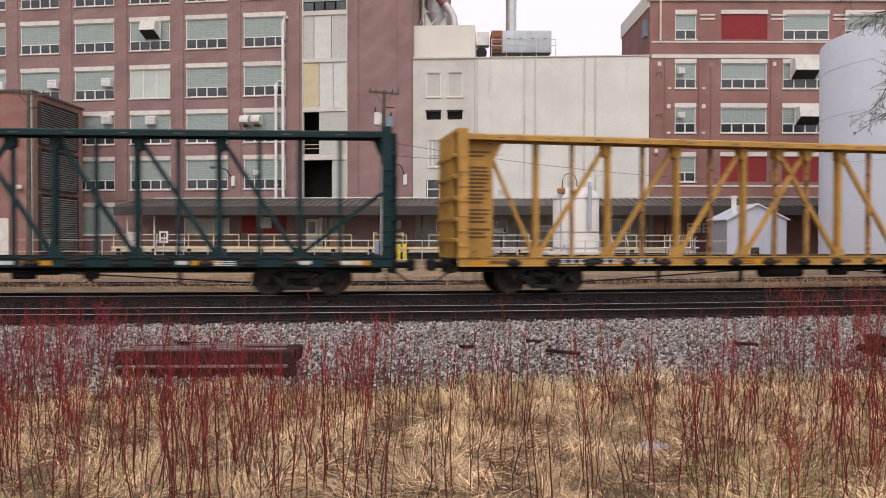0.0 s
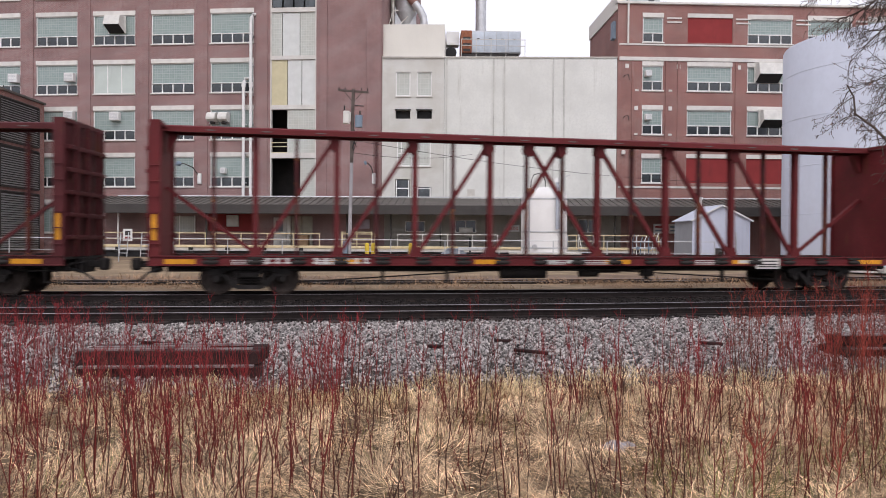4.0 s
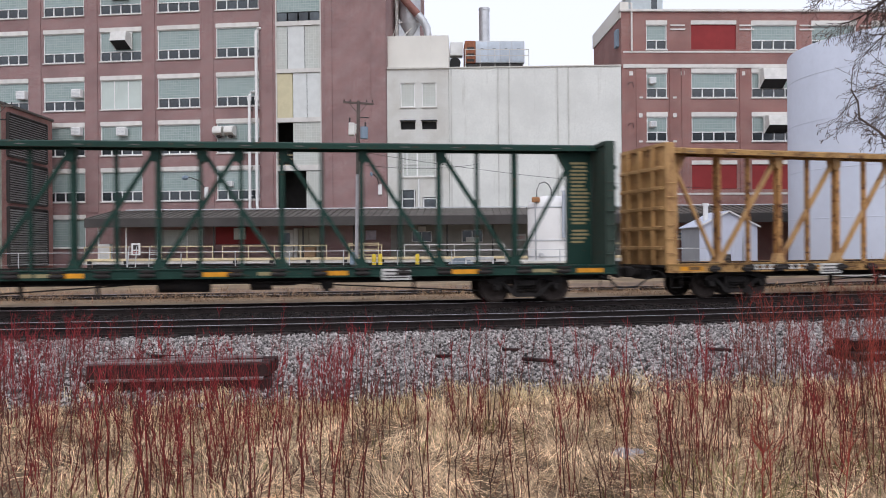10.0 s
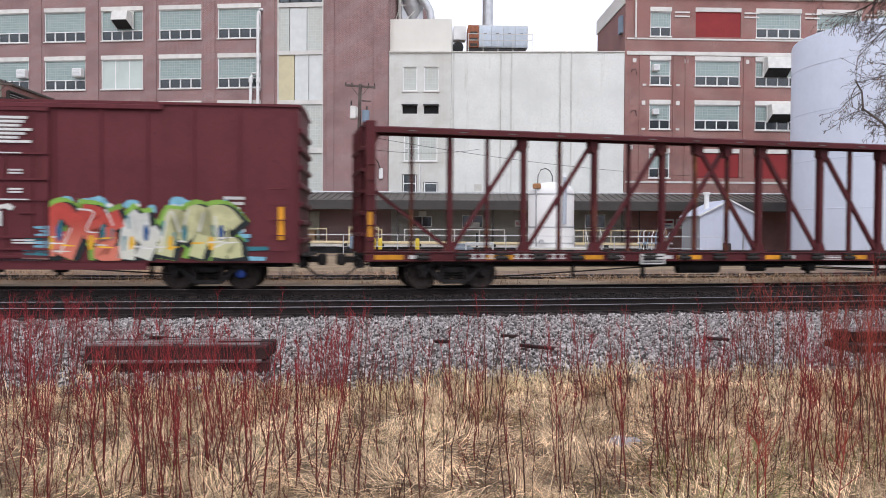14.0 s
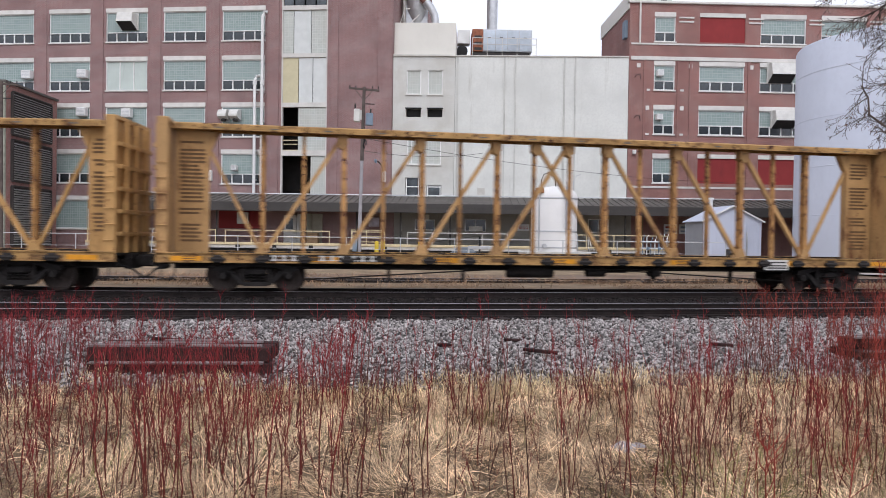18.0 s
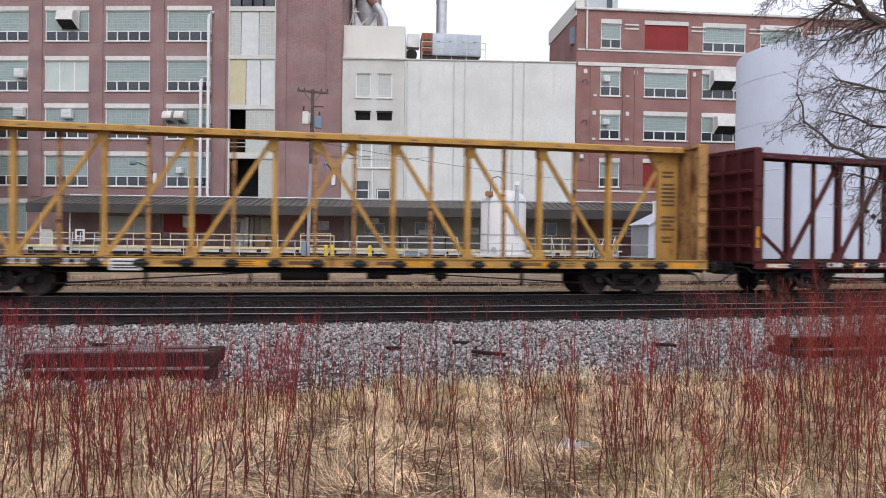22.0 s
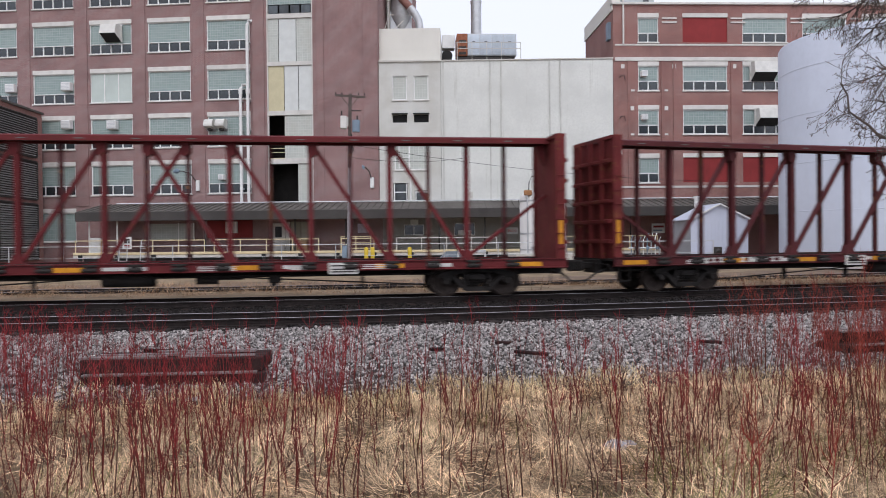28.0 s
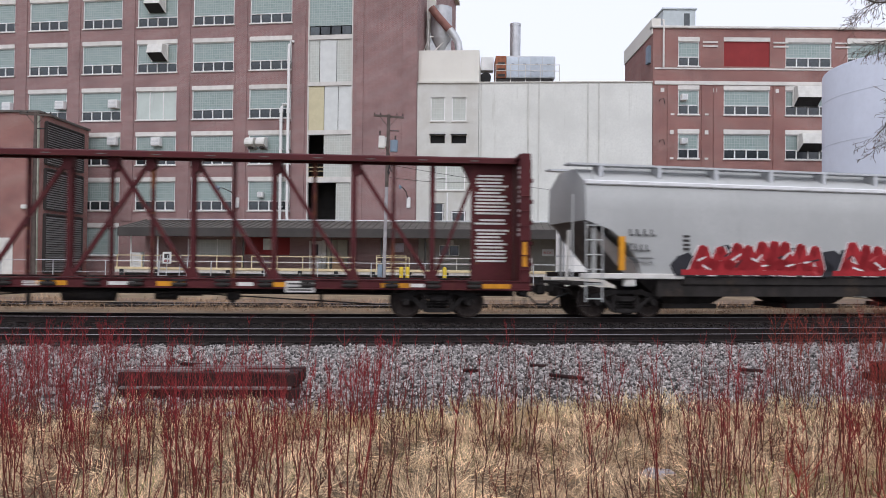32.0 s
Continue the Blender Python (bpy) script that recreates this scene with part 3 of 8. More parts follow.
def left_works():
    b = thing("factory_building", "long five-storey red brick factory with glass-block windows", "building", pose(-2.09, 58.13, 0, 0, 0, -8))
    cols = [(-13.41 - 4.68 * i, -10.03 - 4.68 * i) for i in range(10)]
    heads = [26.5, 22.88, 19.24, 15.50, 11.94, 8.36]
    rows = [(h - 2.6, h) for h in heads]
    columns = [(a, c, rows + ([(2.2, 4.75)] if i == 3 else [])) for i, (a, c) in enumerate(cols)]
    columns.append((-8.74, -5.19, [(4.83, 26.5)]))
    wall = part("wall", wall_with_openings(-60, -0.2, 0.2, 28.5, columns), M_BRICK, b, "weathered red brick wall with faint dark stains")
    part("wall", Geo().box(-0.7, -0.2, 0.45, 22, 0.2, 28.5), M_BRICK, b)
    part("wall", Geo().box(-60, -0.7, 21.5, 22, 0.2, 28.5), M_BRICK, b)
    part("wall", Geo().box(-60, -59.5, 0.45, 21.5, 0.2, 28.5), M_BRICK, b)
    part("roof", Geo().box(-60.2, 0.2, -0.1, 22.2, 28.5, 28.8), M_CONC, b, "flat roof with a pale coping")
    # added floor and wall; the gloom of the rooms is in their colour
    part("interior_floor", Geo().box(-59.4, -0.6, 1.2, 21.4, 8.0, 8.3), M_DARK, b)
    part("inner_wall", Geo().box(-59.4, -0.6, 2.6, 2.8, 0.3, 28.4), M_DARK, b, "added inner wall, near-black to stand for unlit rooms")
    for i, (a, c) in enumerate(cols):
        for j, (z0, z1) in enumerate(rows):
            if i == 2 and j == 3:
                shut = factory_window(b, a, c, z0, z1, 0, M_SHEETING, label="factory window closed with pale translucent panels")
                for k in (1, 2):
                    part("mullion", Geo().box((c - a) * k / 3 - 0.035, (c - a) * k / 3 + 0.035, 0.06, 0.2, 0.06, z1 - z0 - 0.4), M_FRAME, shut)
            else:
                factory_window(b, a, c, z0, z1)
    factory_window(b, cols[3][0], cols[3][1], 2.2, 4.75, 0)
    for a, c in cols:
        part("pilaster", Geo().box(c + 0.2, c + 1.1, -0.07, 0.0, 4.9, 28.4, 0.01), M_BRICK, b, "shallow brick pier between the windows")
    part("pilaster", Geo().box(-4.9, -4.35, -0.07, 0.0, 4.9, 28.4, 0.01), M_BRICK, b)
    part("pilaster", Geo().box(-1.35, -0.25, -0.07, 0.0, 4.9, 28.4, 0.01), M_BRICK, b)
    # the tall bay of mixed panels
    bay = part("panel_bay", Geo().box(-8.74, -8.64, 0.02, 0.3, 4.83, 26.5).box(-5.29, -5.19, 0.02, 0.3, 4.83, 26.5)
               .box(-8.64, -5.29, 0.0, 0.3, 18.86, 19.2).box(-8.64, -5.29, 0.0, 0.3, 15.3, 15.6).box(-8.64, -5.29, 0.0, 0.3, 11.56, 11.9).box(-8.64, -5.29, 0.0, 0.3, 7.9, 8.3).box(-8.64, -5.29, 0.0, 0.3, 22.5, 22.9),
               M_LINTEL, b, "tall bay of pale frames and mixed panels")
    cream = mat("cream_yellow_panel", (0.55, 0.5, 0.33), 0.7, var=0.06)
    pale = mat("pale_blue_white_panel", (0.6, 0.62, 0.6), 0.6, var=0.05, dirt=(0.5, 0.5, 0.47), amount=0.2, streak=5)
    for u0, u1, z0, z1, m, lab in ((-8.64, -7.85, 15.6, 18.86, M_BLOCK_PALE, "pale glass blocks"), (-7.8, -6.5, 15.6, 18.86, pale, "smooth pale panel"), (-6.45, -5.29, 15.6, 18.86, M_BLOCK_PALE, "pale glass blocks"),
                               (-8.64, -7.45, 11.9, 15.3, cream, "cream panel"), (-7.4, -6.35, 11.9, 15.3, pale, "pale blue-white panel"), (-6.3, -5.29, 11.9, 15.3, pale, "pale panel"),
                               (-7.42, -5.29, 8.3, 11.56, M_BLOCK_PALE, "glass blocks"), (-6.42, -5.29, 4.83, 7.9, M_BLOCK_PALE, "glass blocks"),
                               (-8.64, -5.29, 19.9, 22.5, M_BLOCK, "glass blocks"), (-8.64, -5.29, 22.9, 26.5, M_BLOCK, "glass blocks")):
        part("panel", Geo().box(u0, u1, 0.1, 0.22, z0 + 0.02, z1 - 0.02), m, bay, lab)
    g = Geo().box(-8.64, -7.44, 0.14, 0.2, 8.3, 8.36)
    for z in (8.75, 9.05):
        g.box(-8.64, -7.44, 0.05, 0.1, z, z + 0.05)
    part("guard_rail", g, M_CREAMRAIL, bay, "low rail across an open bay")
    for k in range(4):
        x = -8.64 + 3.35 * (k + 0.5) / 4
        part("pane", Geo().box(x - 0.36, x + 0.36, 0.1, 0.14, 19.25, 19.85), M_GLASS, bay)
    return b


def mid_works():
    b = thing("process_building", "windowless white rendered factory block with stained parapet", "building", pose(-2.09, 58.13, 0, 0, 0, -3.6))
    part("wall", Geo().box(4.45, 17.18, 0.0, 0.5, 0.2, 15.3), M_RENDER, b, "tall blank off-white rendered wall with rain streaks")
    part("wall", wall_with_openings(-0.17, 4.43, 0.2, 15.3, [(0.83, 1.92, [(4.98, 6.31), (10.8, 11.43), (12.49, 14.28)]), (2.42, 3.52, [(5.0, 5.75), (10.8, 11.43), (12.49, 14.28)]), (0.95, 3.45, [(7.3, 9.3)])], 0.5), M_BRICK_W, b, "white painted wall with small windows")
    part("wall", Geo().box(-0.17, 4.43, 0.5, 14, 15.42, 17.92), M_CREAM, b, "cream sheet-metal penthouse")
    part("cornice", Geo().box(-0.17, 4.36, -0.12, 0.6, 15.3, 15.42), M_CONC, b)
    part("cornice", Geo().box(4.38, 17.2, -0.08, 0.6, 15.3, 15.4, 0.02), M_CONC, b, "thin stained parapet coping")
    part("roof", Geo().box(0.03, 17.1, 0.6, 20, 14.9, 15.1), M_ROOF, b)
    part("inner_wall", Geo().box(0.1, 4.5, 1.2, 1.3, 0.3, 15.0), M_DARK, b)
    # streaked wall paint, darkened as well to paint the shade at the ribs' edges
    grimy = mat("grimy_rib_with_edge_shade", (0.55, 0.55, 0.51), 0.9, var=0.12, scale=1.0, dirt=(0.3, 0.29, 0.25), amount=0.45, dirt_scale=2.0, streak=10)
    for u in (4.62, 8.1, 8.9, 12.5, 13.3):
        part("pilaster", Geo().box(u - 0.05, u + 0.05, -0.07, 0.0, 4.9, 15.3), grimy, b, "shallow rendered rib with run-off, its edge shade put into a darker colour")
    for u0, u1 in ((0.83, 1.92), (2.42, 3.52)):
        factory_window(b, u0, u1, 12.49, 14.28, 0, M_BLOCK_PALE, lintel=False, label="small window of pale glass blocks")
        part("louvre_opening", Geo().box(u0 + 0.02, u1 - 0.02, 0.3, 0.35, 10.82, 11.41).box(u0 - 0.05, u1 + 0.05, -0.25, 0.02, 11.41, 11.47), M_WIRE, b, "black vent opening under a small hood")
        w = part("window", Geo().box(u0 + 0.05, u0 + 0.12, 0.05, 0.2, 5.0, 6.28 if u0 < 1 else 5.73).box(u1 - 0.12, u1 - 0.05, 0.05, 0.2, 5.0, 6.28 if u0 < 1 else 5.73).box(u0 + 0.12, u1 - 0.12, 0.05, 0.2, 5.6, 5.67), M_FRAME, b, "small dark double-hung window")
        part("pane", Geo().box(u0 + 0.12, u1 - 0.12, 0.12, 0.14, 5.0, 6.28 if u0 < 1 else 5.73), M_GLASS, w)
    dw = factory_window(b, 0.95, 3.45, 7.3, 9.3, 0, M_BLOCK_PALE, lintel=False, label="wide white-framed window of pale glass blocks")
    part("mullion", Geo().box(1.05, 1.15, -0.02, 0.2, 0.0, 2.0).box(0.3, 0.36, 0.02, 0.12, 0.1, 1.9).box(0.1, 1.05, 0.02, 0.12, 0.9, 0.96), M_FRAME, dw)
    part("downpipe", Geo().tube([(2.15, -0.1, 5.0), (2.15, -0.1, 7.1)], 0.06), M_WHITEPIPE, b)
    part("vent_grille", Geo().box(6.2, 6.75, -0.04, 0.02, 5.1, 5.6), M_CONC, b)
    return b


def right_works():
    b = thing("brick_building", "four-storey bright red brick factory wing with stone bands", "building", pose(15.21, 57.04, 0, 0, 0, 0))
    cols = [(1.73, 3.28), (5.09, 8.46)] + [(9.61 + 4.55 * i, 13.0 + 4.55 * i) for i in range(8)]
    tops = [18.68, 15.12, 11.88, 8.3]
    rows = [(h - 2.15, h) for h in tops]
    wall = wall_with_openings(-0.12, 46, 0.2, 19.3, [(a, c, rows) for a, c in cols])
    part("wall", wall, M_BRICK_R, b, "clean red brick wall with stone trim")
    part("wall", Geo().box(-0.12, 0.4, 0.45, 9.0, 0.2, 18.9), M_BRICK_R, b)
    part("wall", Geo().box(0.05, 46, 8.6, 9.0, 0.2, 19.3), M_BRICK_R, b)
    part("wall", Geo().box(45.5, 46, 0.45, 8.6, 0.2, 19.3), M_BRICK_R, b)
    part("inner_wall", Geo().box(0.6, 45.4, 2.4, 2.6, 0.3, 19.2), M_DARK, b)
    part("roof", Geo().box(0.5, 45.4, 0.5, 8.5, 19.0, 19.2), M_ROOF, b, "flat roof behind a pale coping")
    part("side_parapet", Geo().box(-0.2, 0.45, 0.05, 9.1, 18.9, 20.05), M_CREAM, b, "white sheet-clad side parapet")
    part("coping", Geo().box(-0.2, 46.2, -0.16, 0.6, 19.3, 19.48, 0.03), M_LINTEL, b, "pale stone coping")
    part("stone_band", Geo().box(0.0, 46, -0.08, 0.0, 15.14, 15.42, 0.02), M_LINTEL, b, "pale stone string course")
    part("stone_band", Geo().box(0.0, 46, -0.05, 0.0, 16.28, 16.4), M_LINTEL, b)
    part("stone_band", Geo().box(0.0, 46, -0.05, 0.0, 5.75, 5.9), M_LINTEL, b)
    for i, (a, c) in enumerate(cols):
        for j, (z0, z1) in enumerate(rows):
            if (i == 1 and j in (0, 3)) or (i == 2 and j == 3):
                p = part("infill_panel", Geo().box(a, c, 0.06, 0.2, z0, z1 - 0.3), M_REDPANEL, b, "window opening closed with a dark red panel")
                part("lintel", Geo().box(a - 0.02, c + 0.02, -0.03, 0.3, z1 - 0.3, z1), M_LINTEL, p)
            else:
                factory_window(b, a, c, z0, z1, 2 if i == 0 else 4, lower=0.3)
        if i in (0, 1, 2, 3):
            for z in (18.25, 17.95):
                part("stone_band", Geo().box(c + 0.25, min(c + 1.35, 46), -0.06, 0.0, z, z + 0.11), M_LINTEL, b)
    for u, z in ((0.45, 14.6), (4.3, 14.6), (8.85, 14.6), (13.4, 14.6), (1.15, 11.5), (3.7, 11.5), (1.15, 9.65), (3.7, 9.65), (1.2, 12.9), (3.7, 12.9)):
        part("stone_block", Geo().box(u, u + 0.26, -0.04, 0.0, z, z + (0.3 if z in (14.6, 11.5) else 0.14)), M_LINTEL, b, "small pale stone block in the brickwork")
    for u in (0.95, 3.45, 4.35, 8.7, 13.2):
        part("pilaster", Geo().box(u, u + 0.16, -0.07, 0.0, 5.9, 15.14), M_BRICK_R, b, "narrow projecting brick pilaster")
    part("downpipe", Geo().tube([(0.62, -0.12, 16.4), (0.62, -0.12, 19.9), (0.62, 0.2, 20.0)], 0.07), M_LINTEL, b, "pale downpipe over the coping")
    part("conduit_box", Geo().box(-0.35, 0.0, 0.6, 1.3, 16.9, 18.2, 0.03), M_BLUEGREY, b, "blue-grey cabinet on the side wall")
    for z in (13.9, 10.9):
        part("wall_anchor", Geo().tube([(0.35, -0.02, z), (0.35, -0.25, z + 0.1), (0.6, -0.3, z + 0.15), (0.7, -0.25, z - 0.25)], 0.03, 5), M_WIRE, b)
    part("wall_lamp", Geo().box(0.2, 0.45, -0.3, 0.0, 8.2, 8.5, 0.04), M_AC, b)
    ph = part("penthouse", Geo().box(1.5, 4.0, 3.2, 5.6, 19.1, 21.75).box(1.4, 4.1, 3.1, 5.7, 21.75, 21.87), mat("pale_blue_penthouse_panel", (0.5, 0.55, 0.56), 0.6, var=0.08), b, "small pale blue rooftop penthouse")
    for u in (3.1,):
        part("pane", Geo().box(u, u + 0.45, 3.17, 3.2, 20.3, 21.45), M_GLASS, ph)
    return b


left_works()
mid_works()
right_works()


def louvre_block():
    b = thing("louvred_building", "brick block with tall dark louvre banks on its side", "building", pose(-28.4, 53.8, 0))
    part("wall", Geo().box(-22, 0, 0, 0.4, 0.2, 12.0), M_BRICK_R, b)
    part("wall", Geo().box(-0.4, 0, 0.4, 7.6, 0.2, 12.0), M_BRICK_R, b)
    part("wall", Geo().box(-22, -21.6, 0.4, 7.6, 0.2, 12.0), M_BRICK_R, b)
    part("coping", Geo().box(-22.1, 0.15, -0.15, 7.6, 12.0, 12.15), M_ROOF, b)
    part("roof", Geo().box(-21.6, -0.4, 0.4, 7.6, 11.7, 11.9), M_ROOF, b)
    grille = mat("dull_grey_louvre_metal", (0.36, 0.35, 0.34), 0.6, 0.3, var=0.15)
    slat = Geo().slab([(0.0, 0.0), (0.16, 0.09), (0.16, 0.11), (0.0, 0.02)], 1, 0.9, 6.4).mesh("slat", grille)
    for z0, z1 in ((8.6, 11.5), (5.4, 8.2), (0.9, 5.0)):
        bank = part("louvre_bank", Geo().box(0.0, 0.2, 0.8, 0.9, z0, z1).box(0.0, 0.2, 6.4, 6.5, z0, z1).box(0.0, 0.2, 0.9, 6.4, z0 - 0.08, z0).box(0.0, 0.2, 0.9, 6.4, z1, z1 + 0.08).box(0.0, 0.02, 0.9, 6.4, z0, z1), M_FASCIA, b, "bank of dark grey louvre slats")
        z = z0 + 0.06
        while z < z1 - 0.1:
            part("slat", slat, None, bank, at=pose(0.19, 0, z, 0, 0, 0) @ Matrix.Diagonal((-1, 1, 1, 1)))
            z += 0.165
    part("corner_strip", Geo().box(-0.15, 0.05, -0.06, 0.12, 0.2, 12.0), mat("pale_green_corner_trim", (0.32, 0.33, 0.27), 0.7), b, "pale corner trim")
    part("door", Geo().box(-3.4, -1.6, -0.08, 0.0, 0.4, 3.3, 0.02).box(-2.52, -2.48, -0.1, -0.08, 0.45, 3.25), M_AC, b, "pale double metal door")
    part("wall_lamp", Geo().box(-1.0, -0.6, -0.3, 0.0, 5.3, 5.6, 0.05), M_AC, b)


louvre_block()


def dock():
    """Loading dock with its canopy, parallel to the white block."""
    base = pose(0, 54.5, 0, 0, 0, -3.6)
    d = thing("loading_dock", "concrete loading dock with a faded yellow edge", "dock", base)
    part("deck", Geo().box(-23.9, 17.4, 0.0, 4.2, 1.0, 1.22), M_CONC, d, "grey concrete dock platform")
    # set-back front; its dark blue-grey paints in the shadow below the dock edge
    part("foundation", Geo().box(-23.6, 17.2, 0.9, 4.2, 0.2, 1.0), mat("dock_shadow_concrete", (0.1, 0.105, 0.115), 0.9, var=0.25, scale=0.8), d, "set-back dock front with the edge's shadow put into its colour")
    part("edge", Geo().box(-23.9, 17.4, -0.06, 0.25, 1.18, 1.36, 0.02), M_CREAMRAIL, d, "yellowed timber dock edge")
    u = -23.5
    while u < 17:
        part("bumper", Geo().box(u, u + 0.3, -0.14, -0.06, 0.75, 1.2, 0.02), M_WIRE, d, "black rubber dock bumper")
        u += 2.6
    c = thing("dock_canopy", "long low canopy with grey ribbed sheets and dark fascia", "canopy", base)
    part("roof_sheet", Geo().slab([(-0.55, 4.16), (3.6, 4.86), (3.6, 4.92), (-0.55, 4.22)], 0, -23.4, 44), M_ROOF, c, "ribbed grey-brown sheet roof")
    rib = Geo().bar((0, -0.58, 4.22), (0, 3.5, 4.93), 0.07, 0.09, (0, 0, 1)).mesh("roof_rib", M_ROOF)
    u = -23.2
    while u < 34:
        part("roof_rib", rib, None, c, at=(u, 0, 0))
        u += 0.5
    part("fascia", Geo().box(-23.45, 44, -0.62, -0.5, 3.56, 4.2, 0.02), M_FASCIA, c, "dark grey fascia board")
    part("soffit", Geo().box(-23.4, 44, -0.5, 3.4, 3.95, 4.05), M_FASCIA, c)
    part("header_pipe", Geo().tube([(-21.9, 2.6, 4.93), (44, 2.6, 4.93)], 0.05, 6), M_STEEL, c, "thin grey pipe along the top of the canopy")
    for u in (-22.9, -20.9, -14.6, -8.2, -4.6, -1.5, 2.0, 5.2, 10.8, 14.2):
        part("post", Geo().tube([(u, 0.35, 1.2), (u, 0.35, 4.0)], 0.06, 8), M_WHITEPIPE if u < -20 else M_FASCIA, c, "slim canopy post")
    # hand rails on the dock
    def rail(u0, u1, m, lab):
        r = thing("dock_railing", lab, "railing", base, group="railings on the loading dock")
        n = max(1, round((u1 - u0) / 1.9))
        for i in range(n + 1):
            x = u0 + (u1 - u0) * i / n
            part("post", Geo().box(x - 0.03, x + 0.03, 0.1, 0.16, 1.34, 2.2), m, r)
        for z in (2.2, 1.78):
            part("rail", Geo().box(u0 - 0.03, u1 + 0.03, 0.09, 0.15, z - 0.03, z + 0.03), m, r)
    rail(-23.8, -14.6, M_CREAMRAIL, "cream-painted tubular railing on the dock")
    rail(-13.9, -6.5, M_CREAMRAIL, "cream-painted tubular railing on the dock")
    rail(-4.9, -2.6, M_CREAMRAIL, "short cream-painted railing by the dock stair")
    rail(-1.0, 6.0, M_LINTEL, "white-painted railing on the dock")
    rail(9.6, 17.2, M_CREAMRAIL, "cream-painted tubular railing on the dock")
    return d


dock()


# ---- freight cars: x along the car, y < 0 the near side, z from the rail head ----
def paint(name, col, rust=0.35, fleck=0.25):
    return mat(name, col, 0.6, var=0.16, scale=0.9, fine=12, bump=0.08, dirt=RUST, amount=rust, dirt_scale=1.7, streak=2.2, spec=0.2, fleck=fleck, shift=True)


P_YELLOW = paint("weathered_yellow_car_paint", (0.46, 0.272, 0.115), 0.55, 0.22)
P_CREAMY = paint("sun_bleached_yellow_car_paint", (0.49, 0.283, 0.107), 0.44, 0.2)
P_YELLOW2 = paint("orange_yellow_car_paint", (0.47, 0.262, 0.07), 0.46, 0.2)
P_RUSTY = mat("flaking_rusty_yellow_paint", (0.42, 0.225, 0.085), 0.75, var=0.2, scale=1.5, fine=14, bump=0.15, dirt=(0.10, 0.034, 0.017), amount=0.56, dirt_scale=3.2, streak=2, rnd=0.2, spec=0.2, fleck=0.6, shift=True)
P_RUSTBULK = mat("rust_stained_yellow_bulkhead_paint", (0.44, 0.245, 0.09), 0.75, var=0.2, scale=1.2, fine=14, bump=0.12, dirt=(0.11, 0.04, 0.02), amount=0.66, dirt_scale=1.3, streak=2.5, spec=0.2, fleck=0.42, shift=True)
P_SILL = mat("grimy_yellow_sill_paint", (0.4, 0.235, 0.09), 0.75, var=0.2, scale=1.5, fine=14, bump=0.1, dirt=(0.075, 0.03, 0.018), amount=0.56, dirt_scale=1.8, streak=0.5, spec=0.2, fleck=0.5, shift=True)
P_BULK = mat("rust_blotched_red_bulkhead_paint", (0.13, 0.02, 0.02), 0.7, var=0.2, scale=1.2, fine=12, bump=0.1, dirt=(0.2, 0.075, 0.03), amount=0.36, dirt_scale=1.4, streak=2, fleck=0.4, shift=True)
P_WORN = mat("faded_maroon_paint_with_orange_rust", (0.06, 0.014, 0.016), 0.75, var=0.2, scale=1.5, fine=14, bump=0.15, dirt=(0.22, 0.085, 0.03), amount=0.5, dirt_scale=1.1, streak=3, rnd=0.2, spec=0.2, fleck=0.4, shift=True)
P_MAROON = paint("dark_maroon_car_paint", (0.08, 0.016, 0.018), 0.36)
P_RED = paint("dull_red_car_paint", (0.122, 0.017, 0.019), 0.32)
P_GREEN = paint("dark_green_car_paint", (0.013, 0.042, 0.031), 0.22)
P_DUSTGREEN = paint("dust_faded_green_car_paint", (0.034, 0.052, 0.04), 0.3)
P_TEAL = paint("dark_teal_car_paint", (0.007, 0.03, 0.033), 0.14)
P_BLUE = paint("navy_blue_car_paint", (0.009, 0.017, 0.066), 0.12)
P_BOX = mat("maroon_boxcar_paint", (0.112, 0.0245, 0.029), 0.6, spec=0.2, var=0.14, scale=0.7, fine=9, bump=0.05, dirt=(0.085, 0.02, 0.02), amount=0.42, dirt_scale=1.3, streak=5, fleck=0.2, shift=True)
P_GREY = mat("pale_grey_hopper_paint", (0.425, 0.43, 0.42), 0.55, var=0.07, scale=0.5, fine=8, bump=0.04, dirt=(0.25, 0.24, 0.23), amount=0.32, dirt_scale=0.8, streak=6)
M_TRUCK = mat("black_brake_dusted_steel", (0.022, 0.019, 0.018), 0.8, var=0.3, scale=4, dirt=(0.06, 0.045, 0.035), amount=0.35)
M_WHEEL = mat("dark_wheel_steel", (0.05, 0.038, 0.033), 0.6, 0.2, var=0.3, scale=5)
M_TREAD = mat("bright_wheel_tread", (0.4, 0.39, 0.38), 0.35, 0.8, var=0.1)
M_UNDER = mat("grimy_black_underframe", (0.03, 0.026, 0.024), 0.85, var=0.3, scale=2, dirt=(0.07, 0.05, 0.035), amount=0.4)
M_REFL = mat("amber_reflective_tape", (0.62, 0.27, 0.02), 0.5, var=0.12, scale=5, rnd=0.15)
M_MARK = mat("faded_white_stencil_paint", (0.58, 0.57, 0.54), 0.7, var=0.15, scale=4, fine=25, rnd=0.12)
M_DULLMARK = mat("rust_faded_stencil_paint", (0.32, 0.2, 0.17), 0.8, var=0.25, scale=4)
M_PALEBLUE = mat("worn_pale_blue_paint", (0.26, 0.29, 0.275), 0.7, var=0.3, scale=5, dirt=(0.42, 0.245, 0.095), amount=0.62, dirt_scale=4)
M_SLOT = mat("slot_highlight_grey", (0.13, 0.12, 0.11), 0.7, var=0.15)
M_MARKY = mat("faded_tan_stencil_paint", (0.3, 0.25, 0.13), 0.7, var=0.15, scale=4)
